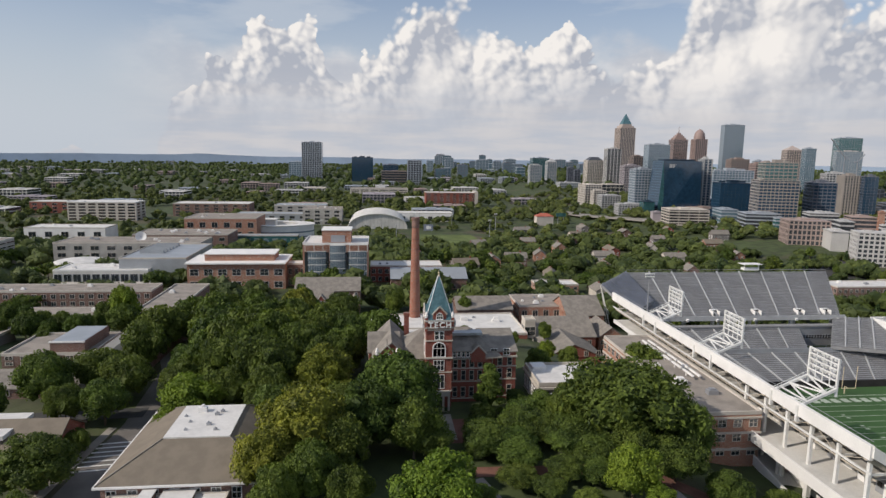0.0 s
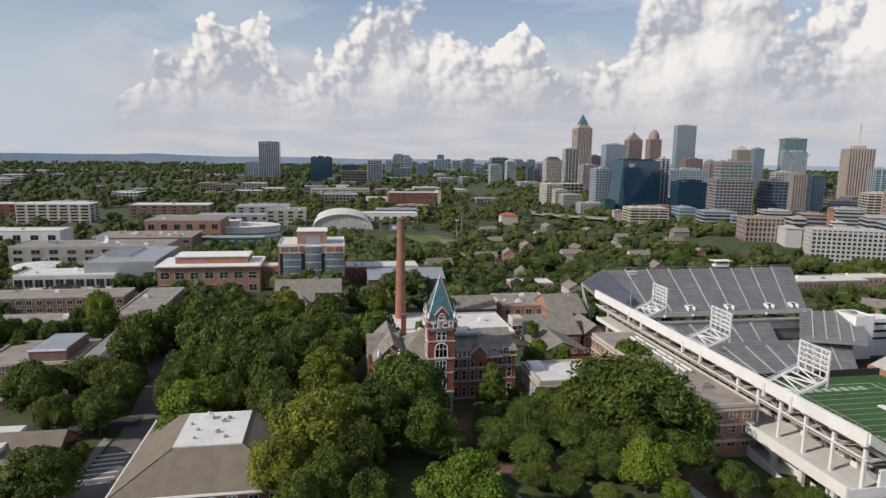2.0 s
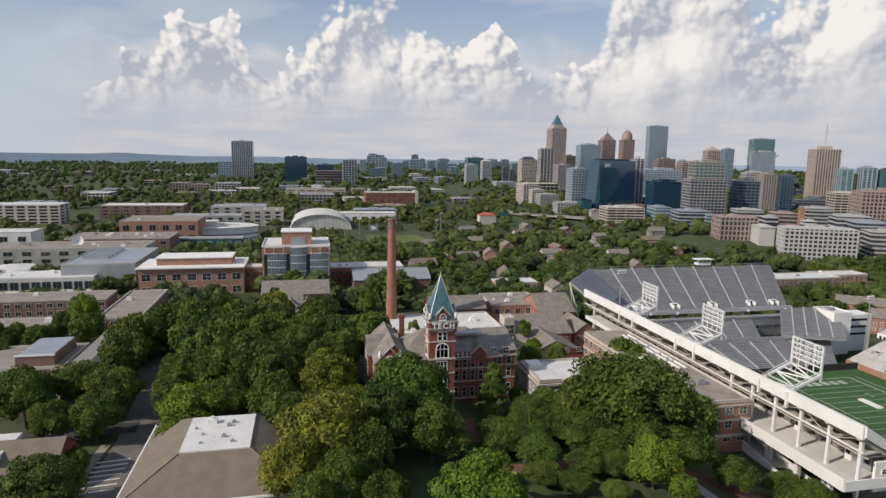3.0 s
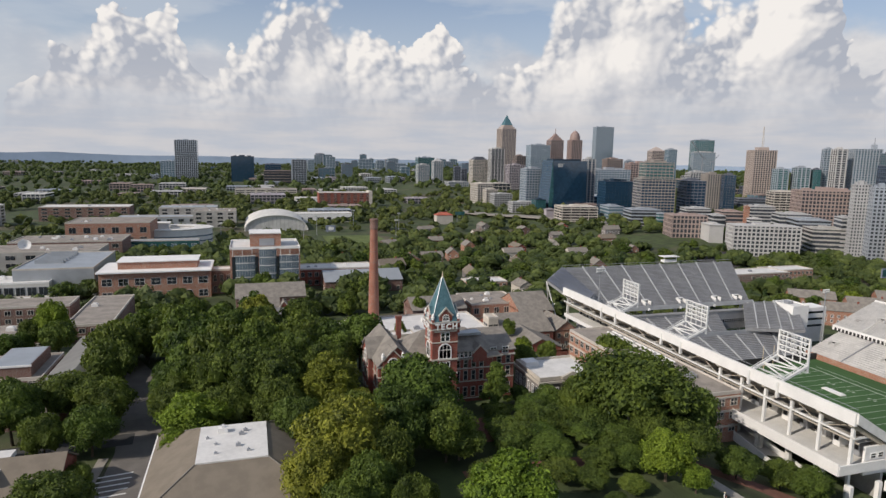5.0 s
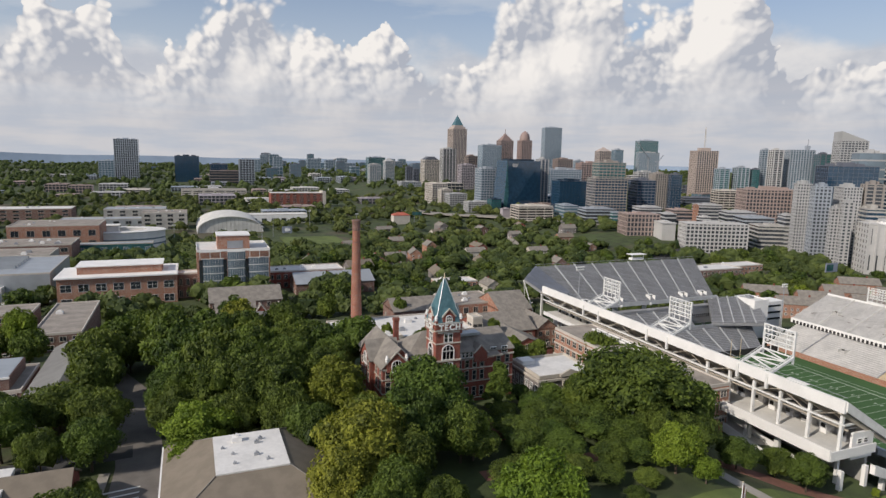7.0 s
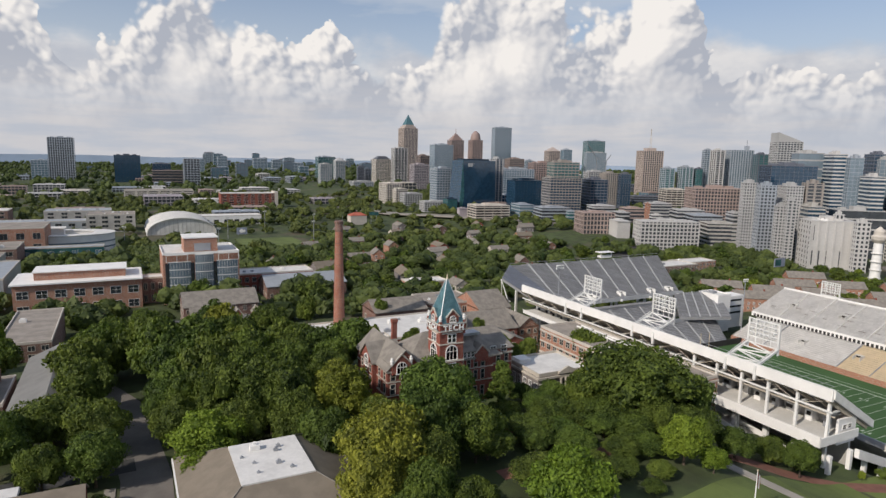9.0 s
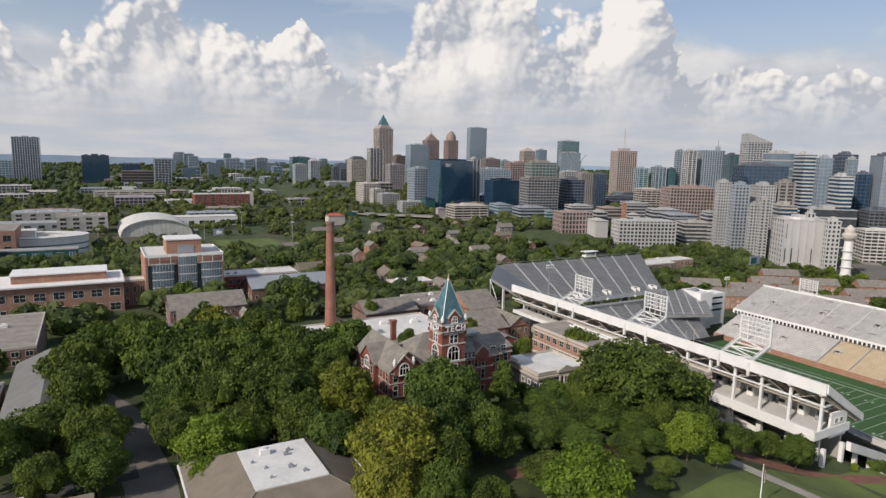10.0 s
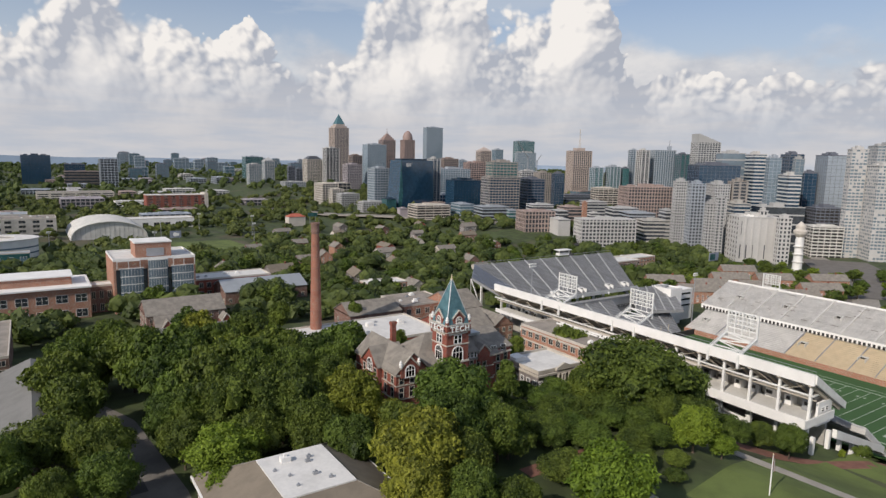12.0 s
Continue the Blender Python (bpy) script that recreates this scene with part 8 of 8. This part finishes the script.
for _p in ((24, 130, 6.5, 0.9), (30, 122, 6.0, 0.9), (34, 136, 7.0, 0.9), (44, 130, 7.5, 0.9), (40, 144, 7.5, 0.8), (47, 122, 6.5, 0.85), (38, 116, 5.0, 0.8), (26, 143, 5.0, 0.7), (53, 145, 7.0, 0.7),
           (64, 142, 12.0, 0.7), (63, 118, 6.5, 0.7), (72, 113, 1.5, 0.7), (14, 114, 6.0, 0.9), (11, 128, 7.5, 0.8), (23, 127, 5.5, 0.8), (33, 110, 4.0, 0.9), (40, 106, 3.5, 0.9), (28, 114, 4.5, 0.9), (45, 114, 5.0, 0.9), (20, 108, 4.0, 0.8), (34, 102, 3.0, 0.8), (84, 112, -2.5, 0.7), (36, 152, 5.5, 0.5)):
    tree("oak" if _p[0] % 5 else "elm", _p[0], _p[1], _p[2], wide=_p[3] * (1.5 if _p[2] < 8 else 1.0), seed=3)
for _p in ((-8, 142, 11.5), (-22, 138, 13), (-26, 148, 14), (-33, 168, 18), (-40, 164, 17), (-14, 168, 16), (-9, 178, 15), (-20, 184, 17), (-30, 182, 18), (-40, 180, 19), (-8, 190, 15),
           (-48, 168, 14), (-68, 186, 15), (-74, 150, 10), (-90, 148, 11), (-64, 134, 6), (-60, 104, 8), (-70, 96, 8), (-82, 102, 7), (-98, 114, 6), (-18, 104, 11), (-5, 106, 10), (-24, 98, 8)):
    tree("oak" if _p[0] % 3 else "elm", _p[0], _p[1], _p[2], wide=0.66, seed=5)
# the wood behind, down the slope
for _x in range(-66, 8, 13):
    for _y in range(200, 284, 13):
        _px, _py = _x + _r.uniform(-3.5, 3.5), _y + _r.uniform(-3.5, 3.5)
        if _px > -6 and _py > 200:
            continue
        if abs(_px + 62 - (_py - 190) * -0.35) < 6 or (_px > -48 and _py > 250):
            continue
        tree(_r.choice(("oak", "oak", "elm", "elm", "olive")), _px, _py, land(_px, _py) + _r.uniform(10, 18.5) - (_py - 200) * 0.05, wide=0.72, seed=_x)
for _p in ((4, 214, 8), (30, 210, 6), (47, 206, 5), (20, 222, 5), (26, 206, 6), (62, 220, 4), (38, 262, 4), (8, 270, 6)):
    tree("elm", *_p, wide=0.6)


# street trees east of the stadium
def clear_of(x, y, pad=0.0):
    return all(not (x0 - pad < x < x1 + pad and y0 - pad < y < y1 + pad) for x0, y0, x1, y1 in FOOTPRINTS)


for _i in range(95):
    _px, _py = _r.uniform(285, 520), _r.uniform(150, 345)
    if all(math.hypot(_px - a, _py - b) > 13 for a, b in ((318, 318), (335, 290), (356, 268), (372, 300), (398, 280), (345, 235), (385, 240), (412, 318), (430, 256), (306, 282), (322, 250))):
        tree(_r.choice(("mid_oak", "mid_elm", "mid_fresh")), _px, _py, None, _r.uniform(0.6, 1.0), 1.1, _i)


# ---- woods further off ----
def mid_trees():
    r = random.Random(23)
    made = 0
    while made < 120:
        y = 270 + 260 * r.random() ** 0.9
        x = r.uniform(-0.6, 1.25) * y
        if not clear_of(x, y, 3.0) or (95 < x < 290 and 70 < y < 305) or noise.noise((x * 0.012, y * 0.012, 3.0)) < -0.4:
            continue
        tree(r.choice(("mid_oak", "mid_oak", "mid_elm", "mid_elm", "mid_elm", "mid_fresh", "mid_pine")), x, y, None, r.uniform(0.7, 1.15), r.uniform(0.85, 1.15), made)
        made += 1


mid_trees()


def far_woods(name, seed, count, y0, y1, size, leaf, leaves, lobes, label):
    """Very many crowns as one spread of foliage, each a dome of leaf sprays."""
    r = np.random.default_rng(seed)
    tri, pts = ICO
    verts, faces, off = [], [], 0
    made = 0
    tries = 0
    while made < count and tries < count * 6:
        tries += 1
        y = y0 + (y1 - y0) * r.random() ** 0.8
        x = r.uniform(-0.66, 1.3 if y < 900 else 1.05) * y
        if not clear_of(x, y, size * 0.6) or (95 < x < 290 and 70 < y < 305) or noise.noise((x * 0.0045, y * 0.0045, 9.0)) < -0.42:
            continue
        s = size * (0.55 + 0.85 * r.random() ** 1.4)
        z = land(x, y)
        # one crown of several rounded lobes, higher in the middle
        for j in range(lobes):
            a = j * 2.4 + r.uniform(-0.5, 0.5)
            q = s * (1.0 if lobes == 1 else r.uniform(0.42, 0.66))
            f = 0.0 if j == 0 else s * r.uniform(0.4, 0.68)
            c = np.array([x + f * math.cos(a), y + f * math.sin(a), z + s * (0.95 if j == 0 else r.uniform(0.5, 0.85))])
            w = 1 + 0.16 * r.normal(size=(len(pts), 1))
            verts.append(c + pts * np.array([q * 0.8, q * 0.8, q * 0.75]) * w)
            faces += (tri + off).tolist()
            off += len(pts)
            k = leaves // lobes
            d = r.normal(size=(k, 3))
            d /= np.linalg.norm(d, axis=1)[:, None]
            d[:, 2] = np.abs(d[:, 2]) * 1.1 - 0.25
            p = c + d * q * np.array([1, 1, 0.9]) * r.uniform(0.74, 1.06, (k, 1))
            nrm = d + r.normal(size=(k, 3)) * 0.45
            nrm /= np.linalg.norm(nrm, axis=1)[:, None]
            t = np.cross(nrm, r.normal(size=(k, 3)))
            t /= np.linalg.norm(t, axis=1)[:, None]
            b = np.cross(nrm, t)
            m = leaf * r.uniform(0.6, 1.3, (k, 1))
            verts.append(np.stack([p + t * m, p + b * m * 0.7, p - t * m, p - b * m * 0.7], 1).reshape(-1, 3))
            faces += (np.arange(k * 4).reshape(-1, 4) + off).tolist()
            off += k * 4
        made += 1
    me = bpy.data.meshes.new(name)
    me.from_pydata(np.concatenate(verts).tolist(), [], faces)
    me.materials.append(FAR_LEAVES)
    tagged(new(name, me), label, "woods", kind="stuff")


far_woods("near_woods", 4, 1250, 290, 700, 7.8, 0.8, 260, 6, "leafy green trees between houses and campus halls")
far_woods("woods", 5, 2300, 600, 1500, 8.0, 1.5, 88, 4, "dense green city woods between rooftops")
far_woods("distant_woods", 6, 6000, 1400, 4700, 9.0, 3.0, 18, 1, "distant wooded plain, its leaf colour paled for haze")
